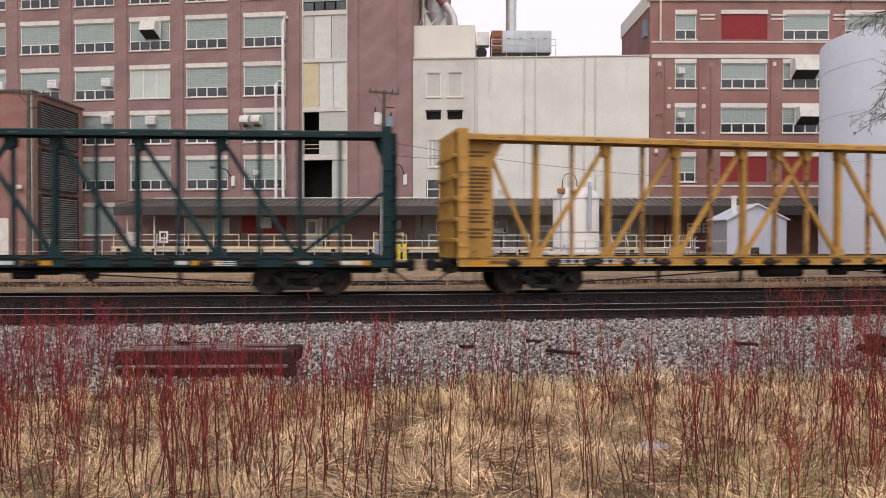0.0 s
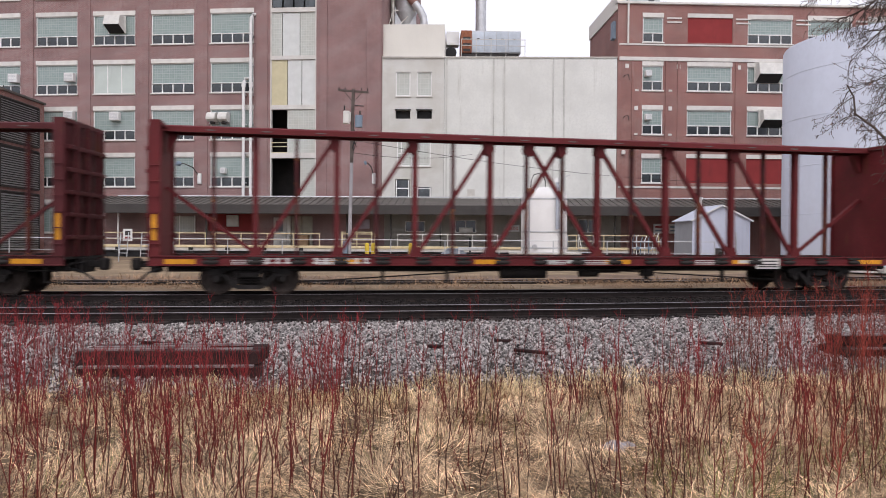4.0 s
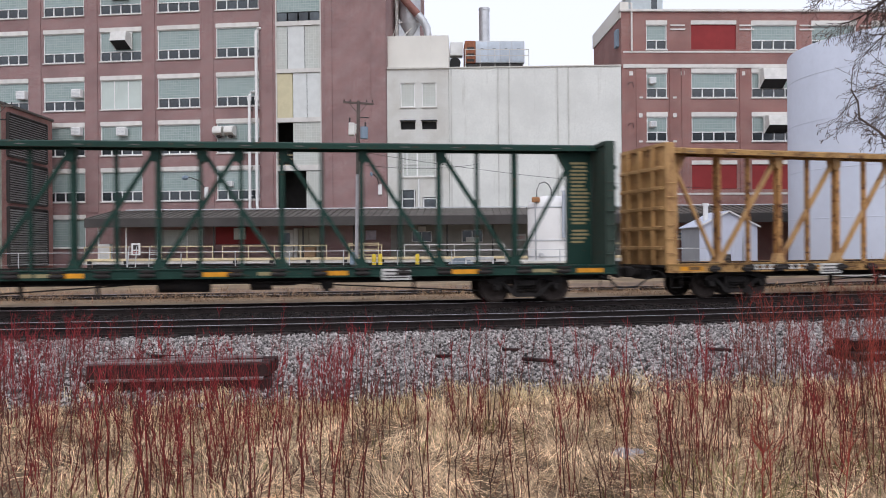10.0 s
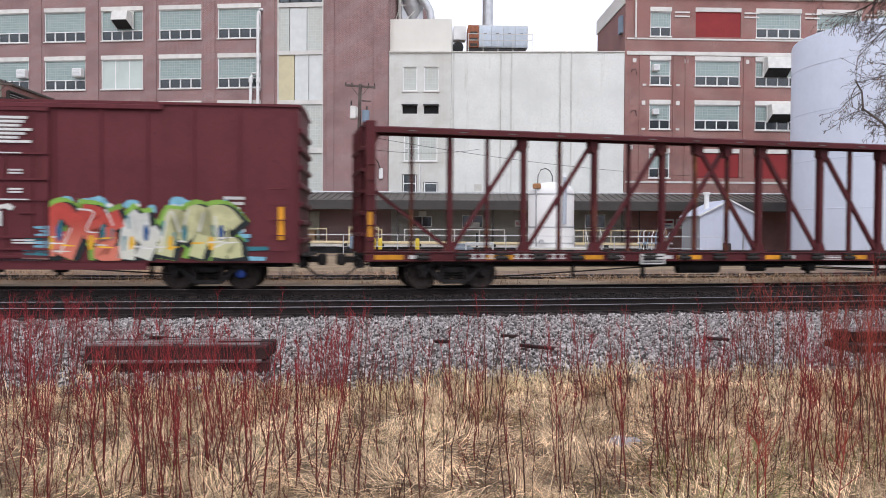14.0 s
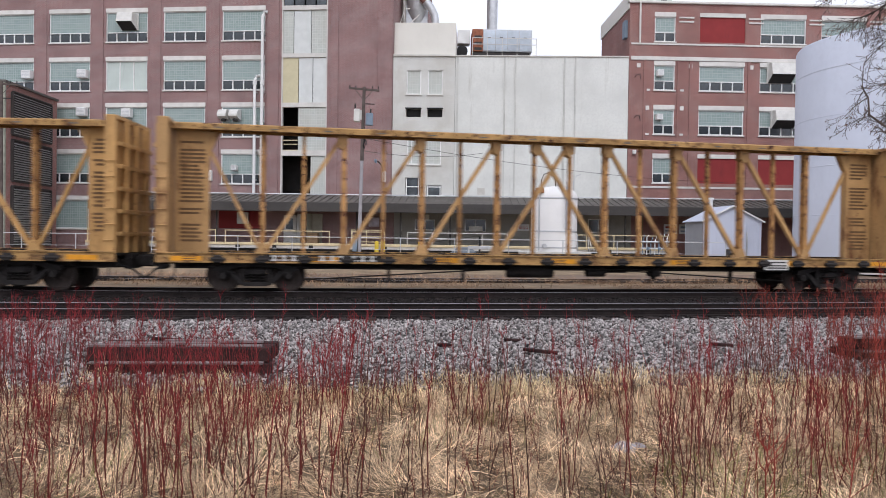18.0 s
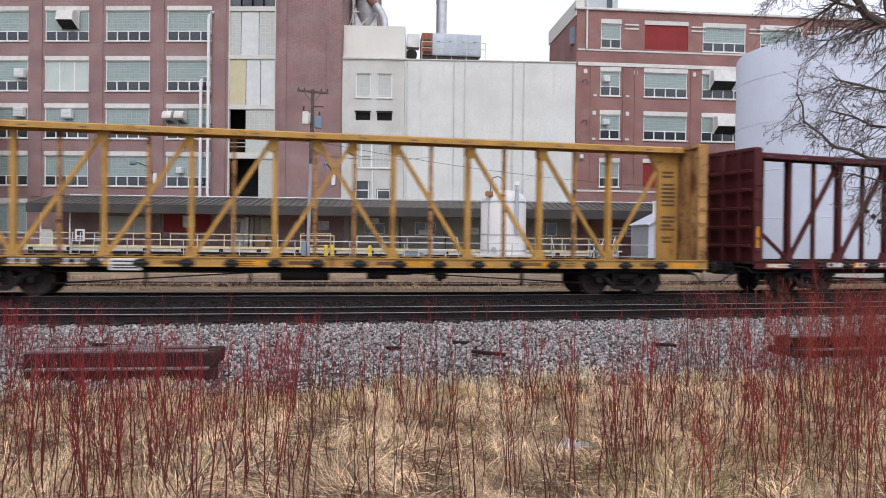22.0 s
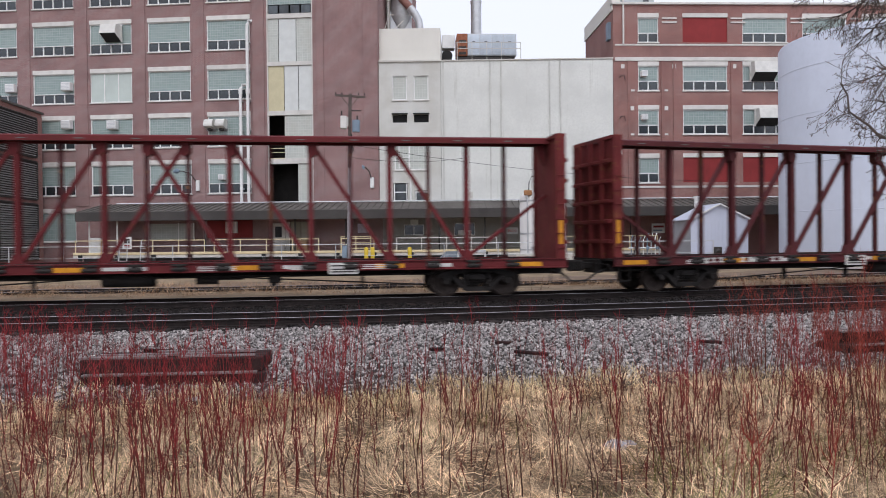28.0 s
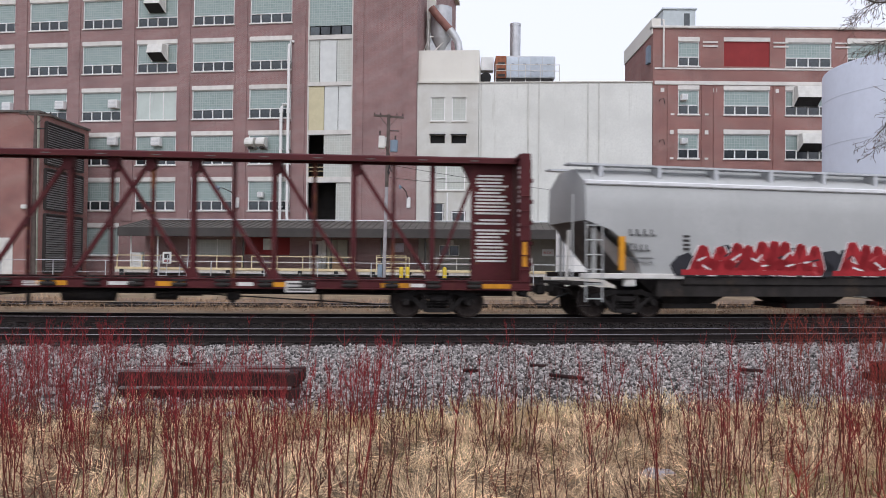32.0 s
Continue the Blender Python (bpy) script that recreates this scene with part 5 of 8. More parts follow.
def boxcar():
    car = thing("boxcar", "maroon high-cube boxcar with colourful graffiti along its side", "railcar")
    spins = []
    L, W, zb, zt = 9.6, 1.55, 0.78, 5.05
    part("body", Geo().box(-L, L, -W, W, zb + 0.2, zt), P_BOX, car, "ribbed maroon steel car body")
    part("roof", Geo().slab([(-W - 0.06, zt - 0.05), (W + 0.06, zt - 0.05), (W + 0.06, zt + 0.02), (0, zt + 0.14), (-W - 0.06, zt + 0.02)], 0, -L - 0.05, L + 0.05), P_BOX, car, "maroon ridged roof")
    part("end_cap", Geo().box(-L - 0.07, -L + 0.02, -W, W, zt - 0.38, zt - 0.04, 0.02), M_AC, car, "pale metal cap plate across the end")
    part("eave_rail", Geo().box(-5.0, 6.0, -W - 0.1, -W, zt - 0.2, zt - 0.06, 0.02), P_BOX, car)
    part("side_sill", Geo().box(-L, L, -W - 0.03, -W + 0.05, zb, zb + 0.32).box(-5.6, 5.6, -W - 0.02, -W + 0.05, zb - 0.2, zb), P_BOX, car, "deep fish-bellied side sill")
    part("side_sill", Geo().box(-L, L, W - 0.05, W + 0.03, zb, zb + 0.32), P_BOX, car)
    rib = Geo().box(-0.035, 0.035, -W - 0.05, -W, zb + 0.3, zt - 0.1, 0.01).mesh("side_rib", P_BOX)
    for x in (-9.5, -8.3, -7.1, -5.9, -4.7, -3.5, -2.3, 3.2, 4.4, 5.6, 6.8, 8.0, 9.5):
        part("side_rib", rib, None, car, at=(x, 0, 0))
    for x0, x1, widths in ((-1.85, 0.65, (0.4, 0.58, 0.56, 0.4, 0.4, 0.7, 0.58, 0.7)), (0.7, 3.1, (0.58, 0.5, 0.4, 0.68, 0.52, 0.36, 0.68))):
        d = part("plug_door", Geo().box(x0, x1, -W - 0.09, -W, zb + 0.06, zt - 0.14, 0.02), P_BOX, car, "sliding plug door with lock rods")
        for z in (0.9, 1.1, 1.42, 2.4, 2.94, 3.62, 4.76):
            part("door_rail", Geo().box(x0, x1, -W - 0.15, -W - 0.09, z, z + 0.05), P_BOX, d)
        for x in (x0 + 0.5, x0 + 1.65):
            part("door_rail", Geo().box(x, x + 0.4, -W - 0.14, -W - 0.09, 2.06, 2.1), P_BOX, d)
        for x in (x0 + 0.12, (x0 + x1) / 2 + 0.1, x1 - 0.42):
            part("lock_rod", Geo().tube([(x, -W - 0.115, zb + 0.2), (x, -W - 0.115, zt - 0.3)], 0.02, 6), P_BOX, d)
        part("lock_handle", Geo().tube([(x1 - 0.1, -W - 0.13, 1.0), (x1 - 0.1, -W - 0.13, 2.3), (x1 - 0.22, -W - 0.16, 2.36)], 0.022, 6), P_BOX, d)
        f0, f1, mid = -W - 0.145, -W - 0.14, x0 + 1.3
        g = Geo()
        for k, w in enumerate(widths):
            g.box(mid - w, mid + w, f0, f1, 4.54 - 0.105 * k, 4.61 - 0.105 * k)
        tagged(part("stencilled_text", g, M_MARK, d, "block of white stencilled lines"), kind="stuff")
        part("stripe", Geo().box(mid - 0.42, mid + 0.42, -W - 0.156, -W - 0.15, 3.63, 3.665).box(mid - 0.62, mid + 0.6, -W - 0.156, -W - 0.15, 2.41, 2.445), M_MARK, d, "white stripes along two rails")
        part("placard", Geo().box(mid - 0.36, mid - 0.08, f0, f1, 1.72, 2.12), M_MARK, d, "small white placard")
        part("smudge", Geo().slab([(mid - 0.34, 2.2), (mid - 0.2, 2.14), (mid - 0.02, 2.2), (mid + 0.16, 2.13), (mid + 0.24, 2.24), (mid + 0.1, 2.33), (mid - 0.1, 2.28), (mid - 0.3, 2.33)], 1, f0, f1), M_AC, d, "faded pale paint smudge")
        g = Geo()
        for k in range(2):
            g.box(mid + 0.2, mid + 0.75, f0, f1, 1.27 + 0.07 * k, 1.31 + 0.07 * k)
            g.box(x0 + 0.08, x0 + 0.42, f0, f1, 2.12 + 0.09 * k, 2.17 + 0.09 * k)
        tagged(part("stencilled_text", g, M_MARK, d, "small worn white stencilled lines"), kind="stuff")
    for x, z, n in ((0.78, 3.05, 3), (2.1, 3.1, 2), (2.1, 2.6, 2), (1.1, 1.85, 2)):
        g = Geo()
        for k in range(n):
            g.box(x, x + 0.34, -W - 0.145, -W - 0.14, z + 0.08 * k, z + 0.045 + 0.08 * k)
        tagged(part("stencilled_text", g, M_MARK, car, "small white stencilled lines"), kind="stuff")
    part("sticker", Geo().slab([(-0.82, 3.22), (-0.72, 3.12), (-0.62, 3.12), (-0.66, 3.22)], 1, -W - 0.145, -W - 0.14), M_MARK, car, "torn white sticker")
    # emblem as a plain shape, and rows of bars for the lettering below it
    y = -W - 0.056
    em = Geo()
    for ring in ([(-8.2, 3.62), (-8.34, 3.74), (-8.34, 3.98), (-8.2, 4.1), (-7.1, 4.1), (-6.96, 3.98), (-6.96, 3.74), (-7.1, 3.62), (-8.2, 3.62)], [(-7.78, 4.05), (-7.5, 3.67)]):
        band = spray_line(ring, 0.15, 0.15, y, -W - 0.05, 0.0, 1)
        em.add(band.v, band.f)
    tagged(part("emblem", em, M_MARK, car, "plain white emblem, a rounded outline with a slanting bar"), kind="stuff")
    for x0, x1, z, h, n in ((-8.5, -7.75, 3.12, 0.13, 4), (-7.55, -6.8, 3.12, 0.13, 4), (-8.5, -7.82, 2.6, 0.22, 3), (-8.45, -7.85, 2.1, 0.22, 3), (-7.5, -6.9, 2.1, 0.22, 3)):
        g = Geo()
        w = (x1 - x0) / n
        for k in range(n):
            g.box(x0 + k * w, x0 + (k + 0.78) * w, y, -W - 0.05, z, z + h)
        tagged(part("stencilled_text", g, M_MARK, car, "row of white stencilled bars"), kind="stuff")
    stencil(car, 7.6, 8.2, -W - 0.056, 1.3, 2.6, 9, 31, M_MARK)
    stencil(car, -9.1, -8.75, -W - 0.056, 1.1, 2.2, 5, 33, M_MARK)
    graffiti(car, -W - 0.06)
    for x in (-L + 0.35, L - 0.55):
        part("reflector_tape", Geo().box(x, x + 0.16, -W - 0.06, -W - 0.05, 1.4, 2.3), M_REFL, car, "upright amber reflective tape")
    for s in (-1, 1):
        g = Geo()
        for q in range(5):
            z = 1.1 + 0.42 * q
            g.tube([(s * L - 0.28 * s, -W - 0.1, z), (s * L - 0.78 * s, -W - 0.1, z)], 0.014, 5)
        part("ladder", g, P_BOX, car, "side ladder rungs")
        for k in range(7):
            z = 1.3 + 0.5 * k
            part("end_rib", Geo().box(s * L - 0.01 if s > 0 else -L - 0.09, L + 0.09 if s > 0 else -L + 0.01, -1.45, 1.45, z, z + 0.16, 0.03), P_BOX, car)
        part("cross_step", Geo().box(min(s * (L + 0.05), s * (L + 0.3)), max(s * (L + 0.05), s * (L + 0.3)), -1.3, 1.3, 0.95, 1.0), M_UNDER, car)
    add_coupling(car, L, P_BOX)
    add_underframe(car, L, 77)
    add_trucks(car, spins, (-7.1, 7.1))
    blue = mat("blue_bearing_cap_paint", (0.02, 0.05, 0.22), 0.5, var=0.2, scale=6)
    for x in (-7.1 + 0.889, 7.1 + 0.889):
        part("bearing_cap", Geo().lathe([(0.02, -1.23), (0.1, -1.22), (0.12, -1.19), (0.12, -1.15)], 14, (x, WHEEL_R), axis=1), blue, car, "blue roller bearing cap")
    return car, spins


def curve_through(pts, steps=6):
    """A smooth line through 2D points."""
    if len(pts) < 3 or steps < 2:
        return [Vector(q) for q in pts]
    ps = [Vector(q) for q in pts]
    ps = [ps[0] * 2 - ps[1]] + ps + [ps[-1] * 2 - ps[-2]]
    out = []
    for a, b, c, d in zip(ps, ps[1:], ps[2:], ps[3:]):
        for i in range(steps):
            t = i / steps
            out.append(0.5 * (2 * b + (c - a) * t + (2 * a - 5 * b + 4 * c - d) * t * t + (3 * b - a - 3 * c + d) * t ** 3))
    return out + [ps[-2]]


def spray_line(pts, w0, w1, y0, y1, grow=0.0, steps=6, zlow=None):
    """A thin raised band of paint along a line in the plane of a car's side."""
    line = curve_through(pts, steps)
    n = len(line)
    g = Geo()
    for i, q in enumerate(line):
        d = (line[min(i + 1, n - 1)] - line[max(i - 1, 0)]).normalized()
        side = Vector((-d.y, d.x)) * ((w0 + (w1 - w0) * i / (n - 1)) / 2 + grow)
        q = q + d * (grow if i == n - 1 else -grow if i == 0 else 0)
        for e in (q + side, q - side):
            z = e.y if zlow is None else max(zlow, e.y)
            g.v += [(e.x, y0, z), (e.x, y1, z)]
    for i in range(n - 1):
        k = 4 * i
        g.f += [(k, k + 2, k + 6, k + 4), (k, k + 4, k + 5, k + 1), (k + 2, k + 3, k + 7, k + 6)]
    g.f += [(0, 1, 3, 2), (4 * n - 4, 4 * n - 2, 4 * n - 1, 4 * n - 3)]
    return g


def fade_mat(name, low, high, z0, z1):
    """Spray paint that fades from one colour into another with height."""
    m = mat(name, high, 0.6, var=0.18, scale=1.6, fine=9, bump=0)
    nt = m.node_tree
    b = nt.nodes["Principled BSDF"]
    sp = nt.nodes.new("ShaderNodeSeparateXYZ")
    nt.links.new(nt.nodes.new("ShaderNodeTexCoord").outputs["Object"], sp.inputs[0])
    old = b.inputs["Base Color"].links[0].from_socket
    nt.links.new(mix_rgb(nt, ramp(nt, sp.outputs[2], z0, z1), mix_rgb(nt, 0.8, old, (*low, 1.0)), old), b.inputs["Base Color"])
    return m


# bent ribbons in a unit square, as letters of no alphabet
GLYPHS = [
    [[(0.0, 0.5), (0.15, 0.92), (0.6, 0.98), (0.95, 0.7)], [(0.45, 0.85), (0.5, 0.4), (0.42, 0.0)], [(0.42, 0.15), (0.8, 0.3), (0.88, 0.0)]],
    [[(0.05, 0.0), (0.2, 0.72), (0.45, 0.98)], [(0.45, 0.98), (0.6, 0.45), (0.98, 0.62)], [(0.5, 0.0), (0.75, 0.4)]],
    [[(0.0, 0.06), (0.12, 0.95), (0.48, 0.5), (0.62, 1.0), (1.0, 0.8), (0.86, 0.03)]],
    [[(0.0, 0.95), (0.42, 0.88), (0.22, 0.5), (0.72, 0.46), (0.48, 0.06), (1.0, 0.1)], [(0.75, 0.95), (0.95, 0.6)]],
    [[(0.1, 0.02), (0.05, 0.7), (0.35, 1.0), (0.72, 0.76)], [(0.58, 0.0), (0.8, 0.55), (1.02, 0.95)], [(0.1, 0.3), (0.62, 0.4)]],
]


def graffiti(car, y):
    """Two spray-painted pieces of bent ribbons with outlines, clouds and drips; they spell nothing."""
    rng = random.Random(5)
    cols = {"white": (0.62, 0.6, 0.55), "sky": (0.2, 0.44, 0.55), "teal": (0.04, 0.17, 0.2), "green": (0.2, 0.36, 0.06), "black": (0.02, 0.025, 0.025), "gold": (0.72, 0.4, 0.03), "rose": (0.68, 0.42, 0.36), "deep": (0.03, 0.08, 0.2)}
    mats = {k: mat("spray_paint_" + k, v, 0.6, var=0.2, scale=1.6, fine=9, bump=0, shift=True) for k, v in cols.items()}
    mats["salmon"] = fade_mat("spray_fade_salmon", (0.66, 0.28, 0.06), (0.62, 0.255, 0.165), 1.1, 1.75)
    mats["red"] = fade_mat("spray_fade_red", (0.62, 0.2, 0.13), (0.42, 0.06, 0.045), 1.05, 2.0)
    mats["pale"] = fade_mat("spray_fade_pale", (0.58, 0.56, 0.46), (0.55, 0.55, 0.5), 1.1, 1.9)
    mats["cream"] = fade_mat("spray_fade_cream", (0.5, 0.49, 0.26), (0.46, 0.44, 0.24), 1.0, 2.0)

    def line(pts, w0, w1, m, depth, grow=0.0, steps=6):
        part("painted_shape", spray_line(pts, w0, w1, y - depth, y, grow, steps, 0.82), mats[m], car)

    def puff(x, z, w, h, m, depth, n=11):
        pts = []
        for i in range(n):
            a = 2 * math.pi * i / n
            r = 1 + rng.uniform(-0.14, 0.14)
            pts.append((x + w / 2 * r * math.cos(a), max(0.84, z + h / 2 * r * math.sin(a))))
        part("painted_shape", Geo().slab(pts, 1, y - depth, y), mats[m], car)

    for x0, x1, order, fills, top in ((-7.75, -2.5, (0, 1, 2, 3, 4), ("salmon",) * 5, 2.22), (2.8, 8.0, (4, 3, 1, 2, 0), ("red", "red", "pale", "cream", "cream"), 2.2)):
        step = (x1 - x0) / 5
        # clouds behind and streaked corners
        for i in range(7):
            cx = x0 + (x1 - x0) * (i + rng.uniform(0.1, 0.9)) / 7
            for k in range(4):
                puff(cx + rng.uniform(-0.3, 0.3), top + rng.uniform(-0.05, 0.2), rng.uniform(0.24, 0.44), rng.uniform(0.2, 0.34), "sky", 0.0025 + 0.0002 * k)
            puff(cx + rng.uniform(-0.25, 0.25), top + 0.1, 0.2, 0.1, "white", 0.0036)
        for i in range(11):
            z = 0.9 + 0.12 * i
            line([(x0 - rng.uniform(0.25, 1.05) * (1 - i / 15), z), (x0 + 0.4, z + rng.uniform(-0.04, 0.04))], 0.14, 0.12, rng.choice(("sky", "sky", "teal", "deep", "green")), 0.0022 + 0.0001 * i, steps=1)
            line([(x1 - 0.3, z), (x1 + rng.uniform(0.15, 0.95) * (1 - i / 15), z + rng.uniform(-0.05, 0.05))], 0.13, 0.1, rng.choice(("sky", "sky", "teal", "green")), 0.0022 + 0.0001 * i, steps=1)
        words = []
        for i in range(5):
            lift, tall, wide, slant = 0.86 + rng.uniform(-0.03, 0.06), rng.uniform(1.18, 1.32), step * 0.92, rng.uniform(-0.05, 0.18)
            words.append([[(x0 + step * i + 0.12 + wide * u + slant * v, lift + tall * v) for u, v in stroke] for stroke in GLYPHS[order[i]]])
        for i, strokes in enumerate(words):
            for q in strokes:
                line(q, 0.46, 0.42, "green", 0.005, 0.12)
        for i, strokes in enumerate(words):
            for q in strokes:
                line([(a + 0.09, b - 0.06) for a, b in q], 0.46, 0.42, "black", 0.0062, 0.06)
        for i, strokes in enumerate(words):
            for k, q in enumerate(strokes):
                line(q, 0.45, 0.38, fills[i], 0.0078 + 0.0005 * k)
                hi = [(a - 0.11, b + 0.09) for a, b in q][: max(2, len(q) - 2)]
                line(hi, 0.05, 0.03, "rose" if fills[i] == "salmon" else "white", 0.0094 + 0.0002 * k)
            x = x0 + step * (i + 0.5)
            puff(x + rng.uniform(-0.05, 0.2), 1.58, 0.16, 0.5, "teal" if i % 2 else "deep", 0.0102, 7)
            puff(x - 0.2, 1.3, 0.17, 0.42, "gold", 0.0104, 6)
            for _ in range(3):
                a, b = x + rng.uniform(-0.4, 0.4), rng.uniform(1.05, 1.5)
                line([(a, b), (a + rng.uniform(0.2, 0.5), b + rng.uniform(-0.03, 0.04))], 0.05, 0.03, rng.choice(("white", "gold", "white")), 0.0108, steps=1)
            for _ in range(2):
                a, b = x + rng.uniform(-0.4, 0.4), rng.uniform(1.4, 2.1)
                line([(a, b), (a + rng.uniform(-0.06, 0.12), b - rng.uniform(0.2, 0.4))], 0.07, 0.03, rng.choice(("black", "teal")), 0.0112, steps=1)
    # loose strokes that run out over the doors
    for i in range(9):
        z, m = 0.9 + 0.1 * i, rng.choice(("sky", "sky", "teal", "rose"))
        for x, s in ((-1.84, 1), (3.08, -1)):
            a, b = x, x + s * rng.uniform(0.35, 1.0) * (1 - i / 13)
            w = Geo().slab([(a, z - 0.05), (b, z - 0.03), (b + 0.05 * s, z + 0.02), (a, z + 0.05)], 1, y - 0.036, y - 0.0315)
            part("painted_shape", w, mats[m], car)


def hopper():
    """Covered hopper with bowed sides; its far end is never seen but built alike."""
    car = thing("covered_hopper", "pale grey covered hopper car with red graffiti", "railcar")
    spins = []
    L, zt = 9.99, 4.42
    prof = [(-1.3, 1.2), (-1.5, 1.3), (-1.56, 2.2), (-1.55, 3.2), (-1.5, 3.85), (-1.38, 4.0), (-0.6, zt), (0.6, zt), (1.38, 4.0), (1.5, 3.85), (1.55, 3.2), (1.56, 2.2), (1.5, 1.3), (1.3, 1.2)]
    n = len(prof)
    g = Geo()
    secs = [(-L, 2.85), (-L + 0.7, 2.62), (-L + 1.3, 2.2), (-L + 1.65, 1.7), (-L + 1.75, 0.0), (L - 1.75, 0.0), (L - 1.65, 1.7), (L - 1.3, 2.2), (L - 0.7, 2.62), (L, 2.85)]
    for x, lift in secs:
        for yy, z in prof:
            g.v.append((x, yy, max(z, lift)))
    for i in range(9):
        for j in range(n):
            j2 = (j + 1) % n
            g.f.append((i * n + j, i * n + j2, (i + 1) * n + j2, (i + 1) * n + j))
    g.f += [tuple(range(n))[::-1], tuple(range(9 * n, 10 * n))]
    part("body", smooth(g.mesh("body", P_GREY), 35), None, car, "smooth bowed grey steel sides")
    part("top_rail", Geo().box(-L, L, -1.56, -1.36, 3.88, 4.02, 0.03).box(-L, L, 1.36, 1.56, 3.88, 4.02, 0.03), mat("off_white_rail_paint", (0.7, 0.7, 0.7), 0.5, var=0.08), car, "white top rail")
    part("running_board", Geo().box(-L - 0.3, L + 0.3, -1.05, -0.6, 4.5, 4.56).box(-L - 0.3, L + 0.3, 0.6, 1.05, 4.5, 4.56), M_STEEL, car, "galvanised roof walkway")
    for i in range(11):
        x = -L + 0.6 + i * (2 * L - 1.2) / 10
        part("walkway_bracket", Geo().box(x, x + 0.12, -1.1, -0.6, 4.15, 4.5), M_STEEL, car)
    part("hatch_cover", Geo().box(-L + 1.0, L - 1.0, -0.4, 0.4, 4.42, 4.58, 0.04), P_GREY, car)
    part("side_sill", Geo().box(-L - 0.1, -6.9, -1.55, -1.36, 1.17, 1.33, 0.02).box(6.9, L + 0.1, -1.55, -1.36, 1.17, 1.33, 0.02), M_LINTEL, car, "white end sill")
    part("side_sill", Geo().box(-6.9, 6.9, -1.5, -1.3, 1.0, 1.25, 0.02).box(-L - 0.1, L + 0.1, 1.36, 1.5, 1.17, 1.33, 0.02), M_UNDER, car, "black side sill")
    part("sill_box", Geo().box(-8.75, -8.4, -1.5, -1.3, 0.95, 1.17, 0.02), M_LINTEL, car)
    for s in (-1, 1):
        a = s * (L - 0.02)
        part("slope_sheet", Geo().slab([(s * (L - 0.05), 2.95), (s * (L - 2.3), 1.1), (s * (L - 1.5), 1.1), (s * (L - 0.5), 2.2), (s * (L - 0.02), 2.85)], 1, -1.3, 1.3), mat("grimy_brown_slope_sheet", (0.2, 0.18, 0.165), 0.8, var=0.2), car, "grimy end slope sheet")
        part("end_platform", Geo().box(min(s * (L - 0.6), s * (L + 0.4)), max(s * (L - 0.6), s * (L + 0.4)), -1.45, 1.45, 0.98, 1.06), M_UNDER, car)
        for y in (-1.35, 1.35):
            part("end_post", Geo().box(s * (L - 0.35) - 0.045, s * (L - 0.35) + 0.045, y - 0.05, y + 0.05, 1.2, 2.9, 0.01), P_GREY, car, "upright corner post")
        for x in (L - 0.25, L + 0.35):
            part("end_post", Geo().tube([(s * x, -1.42, 1.2), (s * x, -1.42, 3.6 if x > L else 4.3)], 0.025, 6), P_GREY, car)
        lad = Geo()
        for q in range(6):
            z = 0.6 + 0.42 * q
            lad.tube([(s * (L - 0.5), -1.6, z), (s * L, -1.6, z)], 0.02, 5)
        for x in (L - 0.5, L):
            lad.tube([(s * x, -1.6, 0.5), (s * x, -1.6, 2.8)], 0.024, 5)
        part("ladder", lad, P_GREY, car, "grey end ladder")
        part("vertical_pipe", Geo().tube([(s * (L + 0.2), -0.6, 1.1), (s * (L + 0.1), -0.5, 2.6)], 0.05, 10), M_LINTEL, car)
    for x in (-6.4, -2.15, 2.15, 6.4):
        h = Geo()
        h.add([(x - 2.0, -1.46, 1.22), (x + 2.0, -1.46, 1.22), (x + 2.0, 1.46, 1.22), (x - 2.0, 1.46, 1.22), (x - 0.75, -0.9, 0.4), (x + 0.75, -0.9, 0.4), (x + 0.6, 0.6, 0.4), (x - 0.6, 0.6, 0.4)], [(0, 3, 2, 1), (4, 5, 6, 7), (0, 1, 5, 4), (1, 2, 6, 5), (2, 3, 7, 6), (3, 0, 4, 7)])
        part("discharge_hopper", h, M_UNDER, car, "dark sloping discharge hopper")
        part("outlet_gate", Geo().box(x - 0.9, x + 0.9, -1.0, 0.75, 0.28, 0.42), M_UNDER, car)
    part("underframe", Geo().box(-7.7, 7.7, -1.44, 1.44, 0.66, 1.19), M_UNDER, car, "black underframe between the hoppers")
    part("reflector_tape", Geo().box(-8.96, -8.78, -1.58, -1.5, 1.42, 2.4), M_REFL, car, "upright amber reflective tape")
    dull = mat("dull_grey_stencil_paint", (0.13, 0.13, 0.13), 0.7, var=0.2, scale=4)
    for x0, x1, z, h, n in ((-8.65, -7.75, 2.42, 0.2, 4), (-8.65, -7.95, 1.98, 0.19, 4), (-8.65, -7.85, 1.76, 0.06, 6), (-8.65, -7.85, 1.63, 0.06, 6)):
        g = Geo()
        w = (x1 - x0) / n
        for k in range(n):
            g.box(x0 + k * w, x0 + (k + 0.22) * w, -1.583, -1.56, z, z + h).box(x0 + k * w, x0 + (k + 0.7) * w, -1.5835, -1.56, z, z + 0.25 * h)
        tagged(part("stencilled_text", g, dull, car, "row of dark stencilled bars"), kind="stuff")
    stencil(car, -6.95, -6.7, -1.57, 2.0, 2.5, 4, 61, M_FASCIA)
    rng = random.Random(9)
    cols = {"white": (0.72, 0.7, 0.68), "red": (0.36, 0.024, 0.03), "dark": (0.03, 0.03, 0.035), "pink": (0.5, 0.08, 0.085)}
